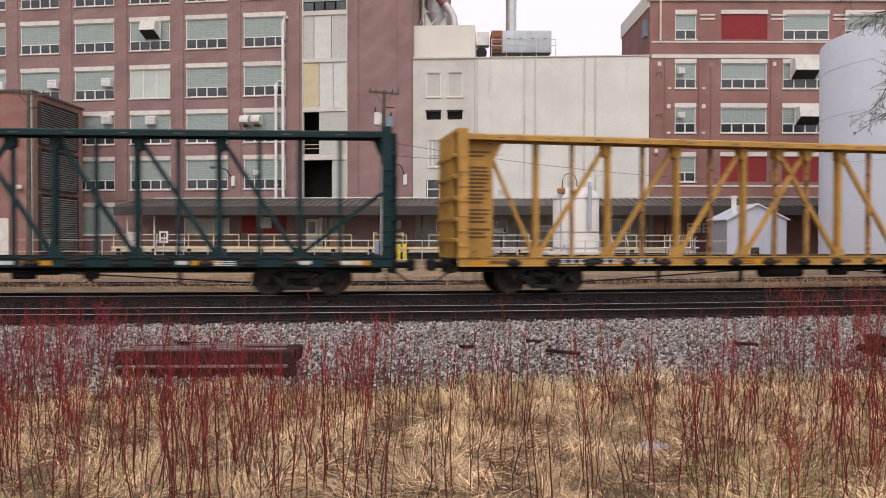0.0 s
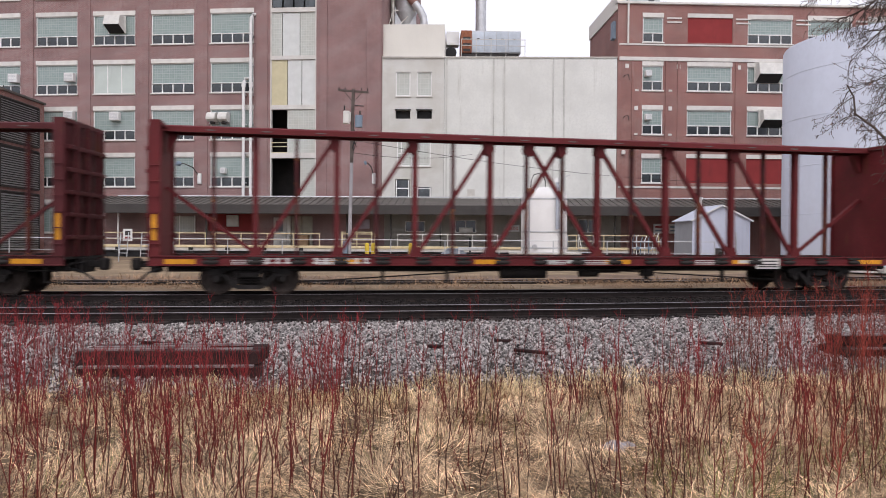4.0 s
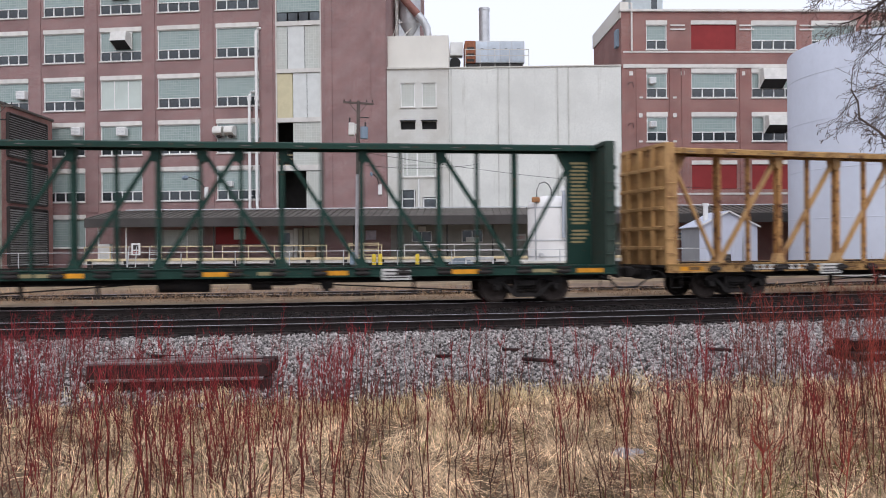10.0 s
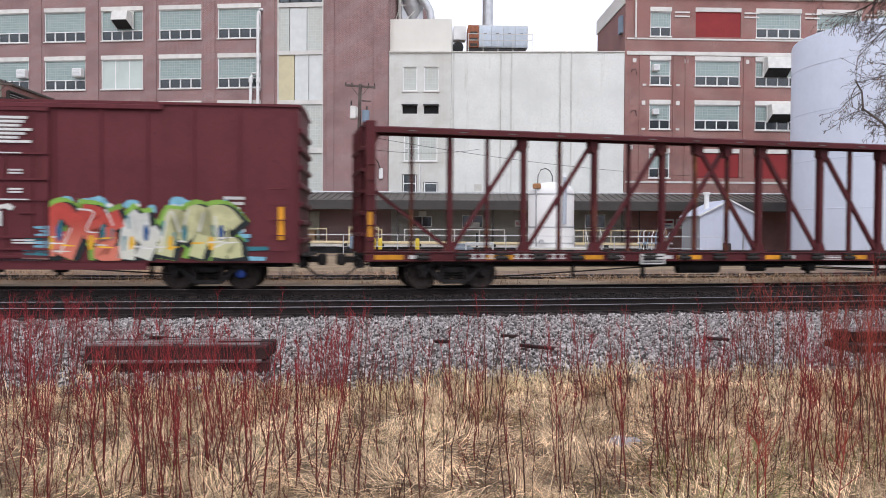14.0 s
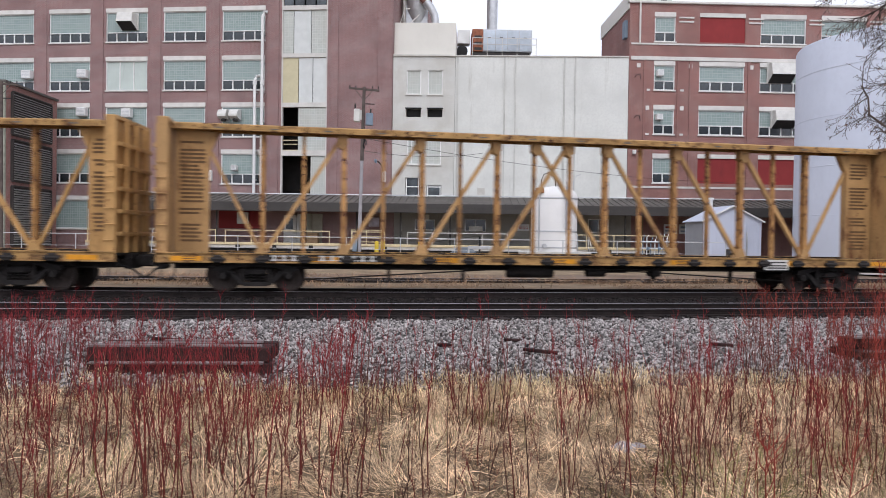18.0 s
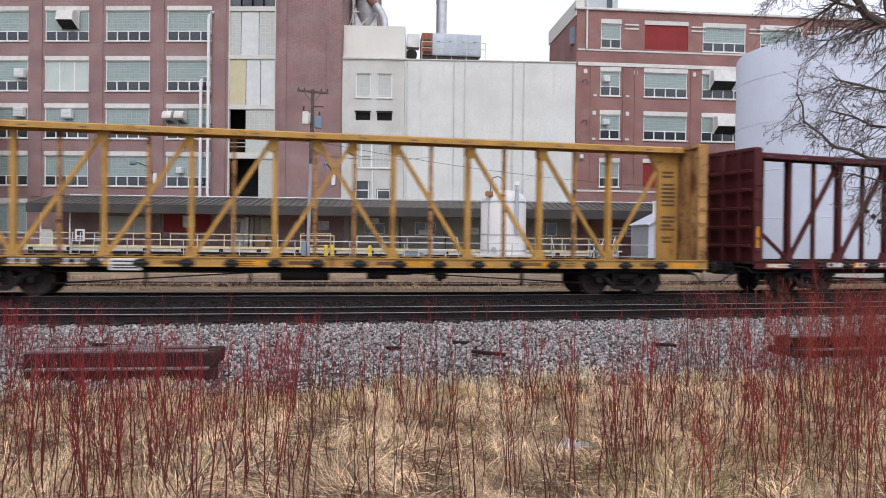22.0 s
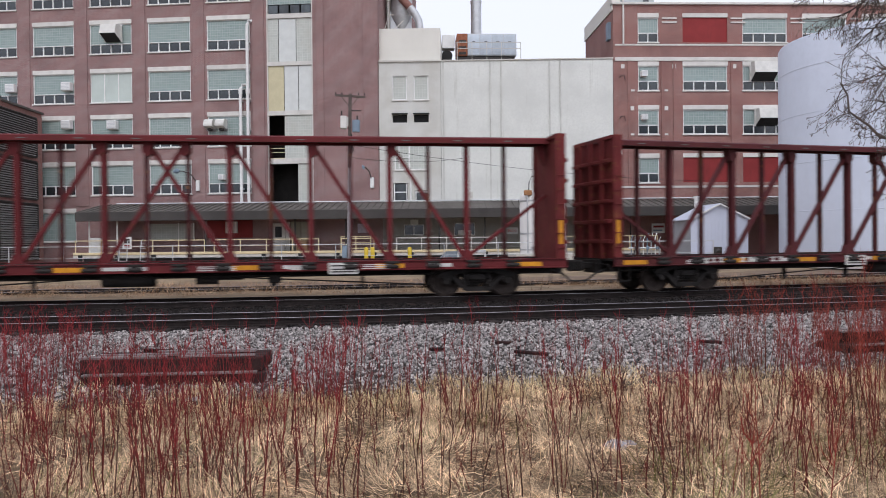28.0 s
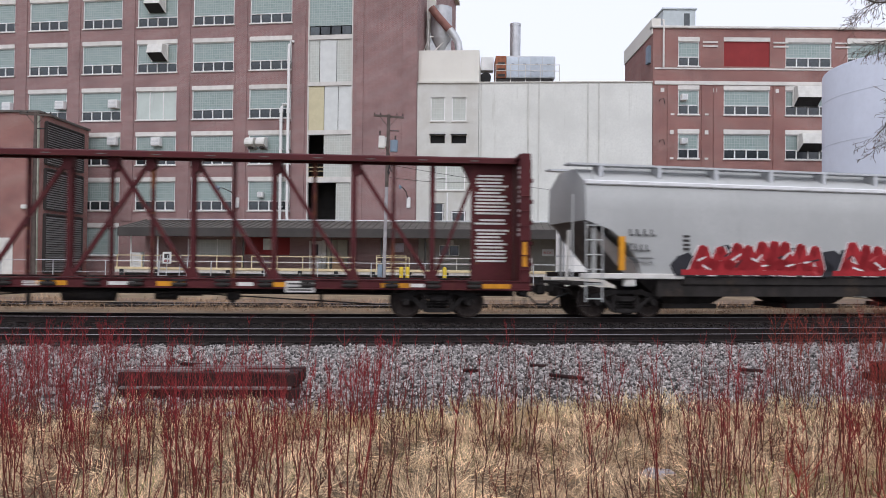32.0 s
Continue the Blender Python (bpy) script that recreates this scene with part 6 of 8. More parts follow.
    ms = {k: mat("spray_" + k, v, 0.6, var=0.15, scale=2, bump=0) for k, v in cols.items()}

    def shape(x, z, w, h, m, d, k, tilt=0.0):
        pts = []
        for i in range(k):
            a = 2 * math.pi * (i + 0.5) / k
            r = 1 + rng.uniform(-0.12, 0.14)
            pz = h / 2 * r * math.sin(a) * 1.3
            pts.append((x + w / 2 * r * math.cos(a) * 1.3 + tilt * pz, max(1.26, min(2.3, z + 0.12 + pz))))
        part("painted_shape", Geo().slab(pts, 1, -1.575 - d, -1.52), ms[m], car)
    def slash(x0, z0, x1, z1, w, m, depth):
        d = Vector((x1 - x0, z1 - z0)).normalized()
        n = Vector((-d.y, d.x)) * w / 2
        pts = [(x0 + n.x, z0 + n.y), (x0 - n.x, z0 - n.y), (x1 - n.x * 0.8, z1 - n.y * 0.8), (x1 + d.x * 0.1, z1 + d.y * 0.1), (x1 + n.x * 0.8, z1 + n.y * 0.8)]
        pts = [(a, max(1.3 if m == "red" else 1.27, min(2.36, b))) for a, b in pts]
        part("painted_shape", Geo().slab(pts, 1, -1.575 - depth, -1.5), ms[m], car)
    for base in (-6.75, -1.65, 3.4):
        for i in range(8):
            shape(base - 0.1 + 0.62 * i + rng.uniform(-0.25, 0.25), rng.uniform(1.3, 1.75), 0.7, 0.55, "dark", 0.004, 7)
        strokes = []
        x = base + 0.1
        while x < base + 3.9:
            z = rng.uniform(1.27, 1.36)
            x2 = x + rng.uniform(0.1, 0.35)
            z2 = rng.uniform(2.05, 2.3)
            x3 = x2 + rng.uniform(0.2, 0.4)
            z3 = rng.uniform(1.15, 1.7)
            strokes += [(x, z, x2, z2), (x2, z2, x3, z3), (x, rng.uniform(1.4, 1.7), x3, rng.uniform(1.4, 1.8))]
            x = x3 - 0.05
        for q in strokes:
            slash(*q, 0.4, "white", 0.007)
        for q in strokes:
            slash(*q, 0.33, "red", 0.010)
        slash(base - 0.25, 1.38, base + 4.2, 1.38, 0.16, "red", 0.0108)
        for q in strokes[::2]:
            mx, mz = (q[0] + q[2]) / 2, (q[1] + q[3]) / 2
            slash(mx, mz, mx + rng.uniform(0.1, 0.3), mz + rng.uniform(-0.15, 0.2), 0.06, rng.choice(("white", "pink", "dark", "white")), 0.012)
    add_coupling(car, L + 0.3, P_GREY)
    add_trucks(car, spins, (-8.55, 8.55))
    return car, spins


# offsets of the gaps between the cars along the line at the start, front car first
GAPS = [-0.71, 23.87, 48.64, 73.50, 98.21, 122.57, 146.34, 171.17, 191.57, 216.47, 239.90, 263.94, 287.88, 312.21, 336.77, 361.14, 385.42, 409.50, 433.78]
CARS = [
    centerbeam("dark teal centre-beam flat car, empty, with bare lattice", P_TEAL, 1, mark=M_MARK, loose_mark=False, web=False),
    centerbeam("bright yellow empty centre-beam flat car", P_YELLOW2, 2, mark=M_MARKD, pockets=True, worn=P_RUSTY, plate=1.05),
    centerbeam("maroon empty centre-beam flat car with lettered bulkheads", P_MAROON, 3, worn=P_WORN, web=False, inside_text=True),
    centerbeam("dull red empty centre-beam flat car with plain ends", P_RED, 4, worn=P_WORN, loose_mark=False, web=False),
    centerbeam("weathered yellow beam car with solid ribbed end panels", P_CREAMY, 5, sill=P_SILL, style="panel", mark=M_MARK, pockets=True),
    centerbeam("navy blue empty centre-beam flat car with white stencils", P_BLUE, 6, plate=0.95),
    centerbeam("dark green empty centre-beam flat car with tan stencils", P_GREEN, 7, mark=M_MARKY, plate=0.78, bulk=P_DUSTGREEN),
    centerbeam("faded yellow empty centre-beam flat car", P_YELLOW, 8, sill=P_SILL, mark=M_MARKD, pockets=True, worn=P_RUSTY, plate=0.92),
    boxcar(),
    centerbeam("dark maroon empty centre-beam flat car", P_MAROON, 10, worn=P_WORN, loose_mark=False, web=False),
    centerbeam("sun-bleached tan-yellow empty centre-beam flat car", P_CREAMY, 11, sill=P_SILL, mark=M_MARKD, pockets=True, worn=P_RUSTY, plate=0.92),
    centerbeam("rust-stained yellow empty centre-beam flat car", P_YELLOW, 12, sill=P_SILL, mark=M_MARKD, pockets=True, worn=P_RUSTY, plate=0.92),
    centerbeam("dirty yellow empty centre-beam flat car", P_YELLOW, 13, sill=P_SILL, mark=M_MARKD, pockets=True, worn=P_RUSTY, bulk=P_RUSTBULK, web=False),
    centerbeam("golden yellow empty centre-beam flat car", P_YELLOW2, 15, mark=M_MARKD, pockets=True, worn=P_RUSTY, bulk=P_RUSTBULK, plate=0.7),
    centerbeam("dark red empty centre-beam flat car with amber tape", P_MAROON, 16, worn=P_WORN, loose_mark=False, web=False),
    centerbeam("maroon centre-beam flat car with plain red end panels", P_MAROON, 17, worn=P_WORN, mark=M_DULLMARK, bulk=P_RED),
    centerbeam("dull red centre-beam flat car with rusty bulkheads", P_RED, 18, worn=P_WORN, loose_mark=False, web=False, bulk=P_BULK),
    centerbeam("dark maroon centre-beam flat car, empty", P_MAROON, 19, worn=P_WORN, loose_mark=False, web=False, bulk=P_BULK),
    centerbeam("maroon centre-beam flat car with white stencilled end webs", P_MAROON, 20, worn=P_WORN),
    hopper(),
]


# ---- fittings on and before the works ----
WORKS_L, WORKS_R = pose(-2.09, 58.13, 0, 0, 0, -8), pose(15.21, 57.04, 0)
DOCK = pose(0, 54.5, 0, 0, 0, -3.6)


def vent_hood(base, u0, u1, z0, z1, out, label):
    h = thing("vent_hood", label, "vent hood", base, group="metal hoods on the factory windows")
    zm = z0 + 0.38 * (z1 - z0)
    part("cowl", Geo().add([(u0, 0, z0), (u1, 0, z0), (u1, 0, z1), (u0, 0, z1), (u0, -out * 0.8, z1 - 0.05), (u1, -out * 0.8, z1 - 0.05), (u1, -out, zm), (u0, -out, zm)],
                           [(3, 2, 5, 4), (4, 5, 6, 7), (0, 3, 4, 7), (1, 6, 5, 2)]), M_AC, h, "pale sheet-metal cowl")
    part("flange", Geo().box(u0 - 0.08, u1 + 0.08, -0.06, 0.02, z1, z1 + 0.08).box(u0 - 0.08, u0, -0.06, 0.02, z0, z1).box(u1, u1 + 0.08, -0.06, 0.02, z0, z1), M_AC, h)
    # no real grille: a black sheet paints the darkness inside the hood's mouth
    part("grille", Geo().slab([(-out * 0.98, zm), (-out * 0.98, zm + 0.02), (-0.02, z0 + 0.05), (-0.02, z0 + 0.02)], 0, u0 + 0.03, u1 - 0.03), M_WIRE, h, "black sheet that stands for the shade in the open mouth")


vent_hood(WORKS_L, -21.45, -20.2, 17.5, 18.75, 1.0, "pale metal vent hood in an upper factory window")
vent_hood(WORKS_L, -21.75, -20.45, 21.35, 22.6, 1.0, "pale metal vent hood in the top row of windows")
vent_hood(WORKS_R, 10.2, 11.95, 13.6, 15.05, 0.85, "large pale vent hood on the brick wing")
vent_hood(WORKS_R, 10.55, 12.2, 10.3, 11.6, 0.85, "large pale vent hood below another on the brick wing")


def window_unit(base, u, z, w=0.75, h=0.65, name="air_conditioner", label="white window air conditioner"):
    a = thing(name, label, "air conditioner", base, group="window air conditioners of the works")
    part("housing", Geo().box(u, u + w, -0.4, 0.1, z, z + h, 0.03), M_WHITEPIPE, a)
    g = Geo()
    for k in range(5):
        g.box(u + 0.06, u + w - 0.06, -0.41, -0.4, z + 0.08 + k * h / 6, z + 0.11 + k * h / 6)
    part("grille", g, M_STEEL, a)


for u, z in ((-29.55, 13.82), (-24.95, 13.84), (-34.2, 13.8), (-38.9, 13.8), (-21.3, 10.8), (-25.0, 10.9), (-12.5, 6.75)):
    window_unit(WORKS_L, u, z, *((0.42, 0.42) if u > -13 else ()))
for u, z, w, h in ((1.9, 13.95, 0.45, 0.45), (1.9, 10.75, 0.45, 0.42)):
    window_unit(WORKS_R, u, z, w, h)
for u in (-13.5, -12.6):
    f = thing("exhaust_fan", "square-hooded pale exhaust fan below a factory window", "fan", WORKS_L, group="exhaust fans on the brick wall")
    part("hood", Geo().slab([(0.1, 10.62), (0.1, 11.32), (-0.42, 11.34), (-0.7, 11.2), (-0.82, 10.95), (-0.82, 10.78), (-0.4, 10.62)], 0, u + 0.06, u + 0.74), M_AC, f, "pale sheet-metal cowl")
    part("bracket", Geo().box(u + 0.05, u + 0.75, -0.05, 0.05, 10.5, 11.4), M_STEEL, f)
    part("motor", Geo().tube([(u + 0.4, -0.3, 10.62), (u + 0.4, -0.32, 10.5)], 0.2, 10), M_FASCIA, f)

for u, top, foot in ((-10.12, 18.2, 4.7), (-10.68, 13.4, 4.4)):
    p = thing("white_pipe", "tall white pipe running up the brick wall", "pipe", WORKS_L, group="white pipes on the brick wall")
    part("riser", Geo().tube([(u, -0.35, foot + 0.6), (u, -0.35, top), (u + 0.03, -0.33, top + 0.25), (u + 0.12, -0.28, top + 0.45), (u + 0.25, 0.05, top + 0.55)], 0.115, 10), M_WHITEPIPE, p, rounded=True)
    part("elbow", Geo().tube([(u, -0.35, foot + 0.6), (u + 0.03, -0.36, foot + 0.3), (u + 0.12, -0.42, foot + 0.1), (u + 0.3, -0.5, foot - 0.1)] if u > -10.3 else [(u, -0.35, foot + 0.6), (u, -0.4, foot)], 0.115, 10), M_WHITEPIPE, p, rounded=True)
    for z in (6.0, 8.2, 10.4, 12.6) + ((14.8, 17.0) if top > 15 else ()):
        part("clamp", Geo().box(u - 0.15, u + 0.15, -0.36, 0.0, z, z + 0.08), M_STEEL, p)
    part("flange", Geo().tube([(u, -0.35, 13.2), (u, -0.35, 13.5)], 0.15, 10), M_WHITEPIPE, p)


def wall_lamp(u, z, s):
    l = thing("wall_lamp", "grey gooseneck lamp on the brick wall", "lamp", WORKS_L, group="gooseneck lamps on the factory wall")
    part("arm", Geo().tube([(u, -0.05, z - 0.9), (u - 0.3 * s, -0.6, z - 0.2), (u - 0.8 * s, -1.0, z + 0.05), (u - 1.2 * s, -1.1, z + 0.05)], 0.04, 6), M_FASCIA, l)
    part("head", Geo().tube([(u - 1.0 * s, -1.1, z + 0.05), (u - 1.2 * s, -1.1, z + 0.06), (u - 1.45 * s, -1.1, z)], [0.1, 0.2, 0.1], 10), M_BLUEGREY, l, rounded=True)
    part("control_box", Geo().box(u - 0.12, u + 0.16, -0.25, 0.0, z - 1.4, z - 0.6, 0.03), M_WHITEPIPE, l)


wall_lamp(-14.2, 7.35, 1)
wall_lamp(-0.75, 7.35, 0.35)


def roof_plant():
    u = thing("rooftop_unit", "blue-grey rooftop ventilation unit with guard rails", "rooftop unit", pose(3.86, 63.2, 15.1))
    part("stand", Geo().box(0.1, 4.7, 0.1, 2.3, 0.0, 1.85), M_FASCIA, u)
    pan = mat("pale_blue_roof_panel", (0.5, 0.55, 0.6), 0.5, 0.2, var=0.12, scale=1.5, rnd=0.12)
    part("casing", Geo().box(0.9, 4.9, 0.02, 2.4, 1.9, 3.7, 0.03), M_STEEL, u)
    for i in range(4):
        part("panel", Geo().box(0.95 + i * 0.98, 1.88 + i * 0.98, -0.03, 0.02, 1.98, 3.62, 0.01), pan, u, "pale blue access panel")
        part("handle", Geo().box(1.3 + i * 0.98, 1.55 + i * 0.98, -0.06, -0.03, 3.0, 3.06), M_FASCIA, u)
    rust = mat("brown_rust_paint", (0.3, 0.115, 0.065), 0.8, var=0.25, scale=3)
    part("rusty_end", Geo().box(0.05, 0.9, 0.0, 2.4, 1.9, 3.7, 0.02), rust, u, "orange rusty end section")
    for z in (2.0, 2.45, 2.95):
        part("slot", Geo().box(0.2, 0.8, -0.02, 0.0, z, z + 0.22), M_FASCIA, u)
    for z in (2.35, 2.85):
        part("guard_rail", Geo().box(0.0, 5.2, -0.5, -0.45, z, z + 0.05), M_LINTEL, u, "pale guard rail")
    for x in (0.0, 1.2, 2.4, 3.6, 5.15):
        part("guard_post", Geo().box(x, x + 0.05, -0.5, -0.45, 0.2, 2.9), M_LINTEL, u)
    part("flue", Geo().lathe([(0.45, 1.2), (0.45, 7.1), (0.48, 7.1), (0.48, 7.3), (0.4, 7.3)], 20, (1.9, 3.2)), M_STEEL, u, "plain round metal chimney", rounded=True)
    part("duct", Geo().box(-1.1, -0.1, 0.6, 1.6, 2.65, 3.75, 0.02), M_WHITEPIPE, u, "white square duct")
    part("fan_drum", Geo().tube([(-0.75, 0.4, 2.0), (-0.75, 1.2, 2.0)], 0.45, 16), M_WIRE, u, "black round fan drum")
    c = thing("dust_cyclone", "grey cyclone separator with curved rusty duct", "cyclone", pose(0, 60.6, 17.9))
    part("drum", Geo().lathe([(0.15, 0.2), (0.8, 1.6), (0.85, 1.7), (0.85, 4.2), (0.3, 4.4)], 20, (-0.55, 0.9)), M_STEEL, c, "grey sheet-metal drum", rounded=True)
    part("casing", Geo().box(-1.45, 0.25, 0.6, 1.9, 0.0, 2.1, 0.02), M_STEEL, c)
    part("duct", Geo().tube([(-1.35, -0.1, 3.9), (-0.8, -0.1, 3.2), (0.1, -0.1, 2.2)], 0.3, 14), mat("rust_brown_duct", (0.24, 0.12, 0.1), 0.7, 0.2, var=0.2), c, "rust-brown inclined duct", rounded=True)
    part("duct", Geo().tube([(0.1, -0.1, 2.2), (0.5, -0.1, 1.7), (0.78, -0.1, 1.15), (0.85, -0.1, 0.6), (0.85, -0.1, 0.0)], 0.3, 14), M_STEEL, c, "grey curved elbow duct", rounded=True)
    part("frame", Geo().box(-2.05, -1.95, 0.2, 0.3, 0, 5).box(-1.6, -1.5, 0.2, 0.3, 0, 5).bar((-2.0, 0.25, 0.2), (-1.55, 0.25, 1.6), 0.06, 0.06).bar((-1.4, 0.3, 0.3), (0.2, 0.3, 1.9), 0.07, 0.07).box(-1.5, 0.4, 0.3, 0.38, 1.7, 1.78), M_LINTEL, c, "pale angle-iron frame")
    part("clad_tower", Geo().box(-2.0, -1.0, 1.5, 3.5, 0.0, 6.0), M_CREAM, c, "cream clad tower behind")


roof_plant()


def utility_pole(x, y, top, arm_turn, label, boxes, sleeve, lean=0.0):
    p = thing("utility_pole", label, "utility pole", pose(x, y, 0.45, 0, lean, 0), group="utility poles in the works yard")
    h = top - 0.45
    zs = 5.6 if sleeve else 0.0
    part("pole", Geo().tube([(0, 0, zs), (0, 0, h)], [0.15 if not sleeve else 0.1, 0.085], 12), M_WOODPOLE, p, "weathered timber pole", rounded=True)
    if sleeve:
        part("lower_pole", Geo().tube([(0, 0, 0), (0, 0, zs)], [0.105, 0.09], 12), M_PALEPOLE, p, "pale bleached lower pole", rounded=True)
    c, s = math.cos(radians(arm_turn)), math.sin(radians(arm_turn))
    part("crossarm", Geo().bar((-0.84 * c, -0.84 * s, h - 0.1), (0.84 * c, 0.84 * s, h - 0.16), 0.12, 0.1, (0, 0, 1)), M_WOODPOLE, p, "dark timber crossarm")
    for q in (-0.78, -0.45, 0.45, 0.78):
        part("insulator", Geo().tube([(q * c, q * s, h - 0.06), (q * c, q * s, h + 0.06)], [0.035, 0.025], 8), M_WIRE, p)
    part("brace", Geo().bar((-0.5 * c, -0.5 * s, h - 0.14), (0, 0, h - 0.75), 0.04, 0.02).bar((0.5 * c, 0.5 * s, h - 0.14), (0, 0, h - 0.75), 0.03, 0.02), M_WOODPOLE, p)
    part("step_bracket", Geo().box(0.1, 0.6, -0.03, 0.03, h - 0.95, h - 0.9), M_WIRE, p)
    if boxes:
        part("transformer", Geo().box(-0.5, -0.16, -0.3, 0.1, h - 1.95, h - 1.25, 0.04).box(-0.16, -0.08, -0.1, 0.05, h - 1.8, h - 1.3), M_AC, p, "pale grey transformer case")
        part("transformer", Geo().tube([(0.34, -0.05, h - 2.1), (0.34, -0.05, h - 1.45)], 0.21, 14), M_BLUEGREY, p, "blue-grey transformer can", rounded=True)
        part("bushing", Geo().tube([(-0.45, -0.1, h - 1.2), (-0.45, -0.1, h - 0.95)], 0.04, 7).tube([(0.4, -0.05, h - 1.45), (0.4, -0.05, h - 1.2)], 0.04, 7), M_WIRE, p)
        rng = random.Random(4)
        for k in range(6):
            a = rng.uniform(0.1, 0.5)
            part("cable_loop", Geo().tube([(0.1, -0.1, h - 2.2 - 0.1 * k), (a, -0.15, h - 2.7 - 0.1 * k), (a - 0.1, -0.12, h - 3.2), (0.12, -0.08, h - 3.4)], 0.016, 4), M_WIRE, p, "hanging loop of black cable")
        part("meter_box", Geo().box(-0.35, -0.1, -0.2, 0.1, 0.6, 1.3, 0.03), M_BLUEGREY, p, "small grey meter box on the pole's foot")
    return p


utility_pole(-3.44, 43.0, 10.1, 4, "leaning timber utility pole with two transformers", True, True, 1.1)
utility_pole(-23.4, 44.0, 10.2, 12, "dark timber utility pole with a crossarm", False, False)
w = thing("overhead_wires", "thin overhead cables from the pole to the works", "cables")
for a, b, sag in (((-3.3, 43.0, 7.3), (24, 56.9, 6.2), 0.5), ((-3.3, 43.0, 6.6), (4.5, 57.8, 8.2), 0.3)):
    pts = [tuple(a[k] + (b[k] - a[k]) * i / 16 - (sag * 4 * (i / 16) * (1 - i / 16) if k == 2 else 0) for k in range(3)) for i in range(17)]
    part("cable", Geo().tube(pts, 0.012, 4), M_WIRE, w)


M_BLUEPIPE = mat("blue_grey_pipe_paint", (0.42, 0.45, 0.5), 0.5, var=0.1, scale=2)
M_RUSTVALVE = mat("rust_orange_valve", (0.34, 0.17, 0.08), 0.8, var=0.25, scale=5)


def silo():
    s = thing("storage_tank", "upright white steel tank with a domed top and pipes", "tank", pose(7.95, 46.6, 0.4))
    r = 1.37
    part("base", Geo().box(-1.9, 1.9, -1.8, 1.8, 0.0, 0.75, 0.03), M_CONC, s, "grey concrete plinth")
    part("shell", Geo().lathe([(r, 0.75), (r, 4.0), (r * 0.97, 4.16), (r * 0.84, 4.38), (r * 0.5, 4.58), (0.1, 4.66)], 40), M_SILO, s, "white cylindrical shell with domed head", rounded=True)
    for z in (0.95, 1.9, 3.85):
        part("band", Geo().lathe([(r + 0.015, z), (r + 0.02, z + 0.02), (r + 0.02, z + 0.07), (r + 0.015, z + 0.09)], 40), M_STEEL, s, "thin steel hoop", rounded=True)
    part("riser_pipe", Geo().tube([(0.55, -r - 0.05, 2.1), (0.55, -r - 0.1, 4.55), (0.55, -r + 0.05, 4.88), (0.6, -r + 0.35, 4.93)], 0.12, 12), M_BLUEPIPE, s, "white riser pipe with a cowl", rounded=True)
    part("vent_cap", Geo().tube([(0.55, -r + 0.1, 4.85), (0.55, -r + 0.1, 5.1)], [0.2, 0.12], 12), M_WHITEPIPE, s)
    part("level_gauge", Geo().tube([(-1.05, -0.95, 0.8), (-1.05, -0.95, 4.4)], 0.045, 8), M_STEEL, s)
    part("valve", Geo().box(-1.25, -0.8, -1.1, -0.8, 4.2, 4.5, 0.04), M_RUSTVALVE, s, "rust-brown valve body")
    part("loop_pipe", Geo().tube([(0.0, -0.3, 4.5), (0.0, -0.3, 5.0), (-0.15, -0.3, 5.3), (-0.4, -0.3, 5.45), (-0.7, -0.3, 5.35), (-0.85, -0.3, 5.0), (-0.9, -0.5, 4.5)], 0.03, 6), M_WIRE, s, "thin black bent pipe")
    part("loop_pipe", Geo().tube([(1.1, 0.0, 4.2), (1.15, 0.0, 5.0), (1.3, 0.0, 5.3), (1.55, 0.0, 5.4)], 0.03, 6), M_STEEL, s)
    part("nozzle", Geo().tube([(-0.8, -r + 0.2, 1.1), (-0.8, -r - 0.25, 1.1)], 0.12, 10), M_STEEL, s)


silo()


def big_tank():
    t = thing("big_tank", "huge pale lilac-grey cylindrical storage tank", "tank", pose(26.8, 42.2, 0.35))
    r, h = 5.82, 12.4
    part("plinth", Geo().lathe([(r + 0.25, 0.0), (r + 0.25, 0.3)], 72), M_CONC, t)
    part("shell", Geo().lathe([(r, 0.3), (r, h - 0.12), (r - 0.05, h - 0.02), (r - 0.2, h), (r * 0.5, h + 0.35), (0.2, h + 0.5)], 96), M_TANK, t, "smooth pale grey tank shell", rounded=True)
    for z in (3.0, 5.6, 8.2, 10.7):
        part("weld_seam", Geo().lathe([(r + 0.004, z), (r + 0.012, z + 0.012), (r + 0.012, z + 0.035), (r + 0.004, z + 0.05)], 96), M_TANK, t, "raised weld seam", rounded=True)
    m = Geo()
    for k in range(5):
        a = radians(-112 + 3 * k)
        m.tube([(math.cos(a) * (r - 0.05), math.sin(a) * (r - 0.05), 3.3 - 0.25 * (k % 3)), (math.cos(a) * (r + 0.06), math.sin(a) * (r + 0.06), 3.3 - 0.25 * (k % 3))], 0.12, 10)
    part("nozzle", m, M_WIRE, t, "small dark pipe stubs on the shell")
    a = radians(-118)
    part("manhole", Geo().tube([(math.cos(a) * (r - 0.1), math.sin(a) * (r - 0.1), 1.3), (math.cos(a) * (r + 0.2), math.sin(a) * (r + 0.2), 1.3)], 0.42, 18), M_TANK, t, "round bolted manhole")


big_tank()


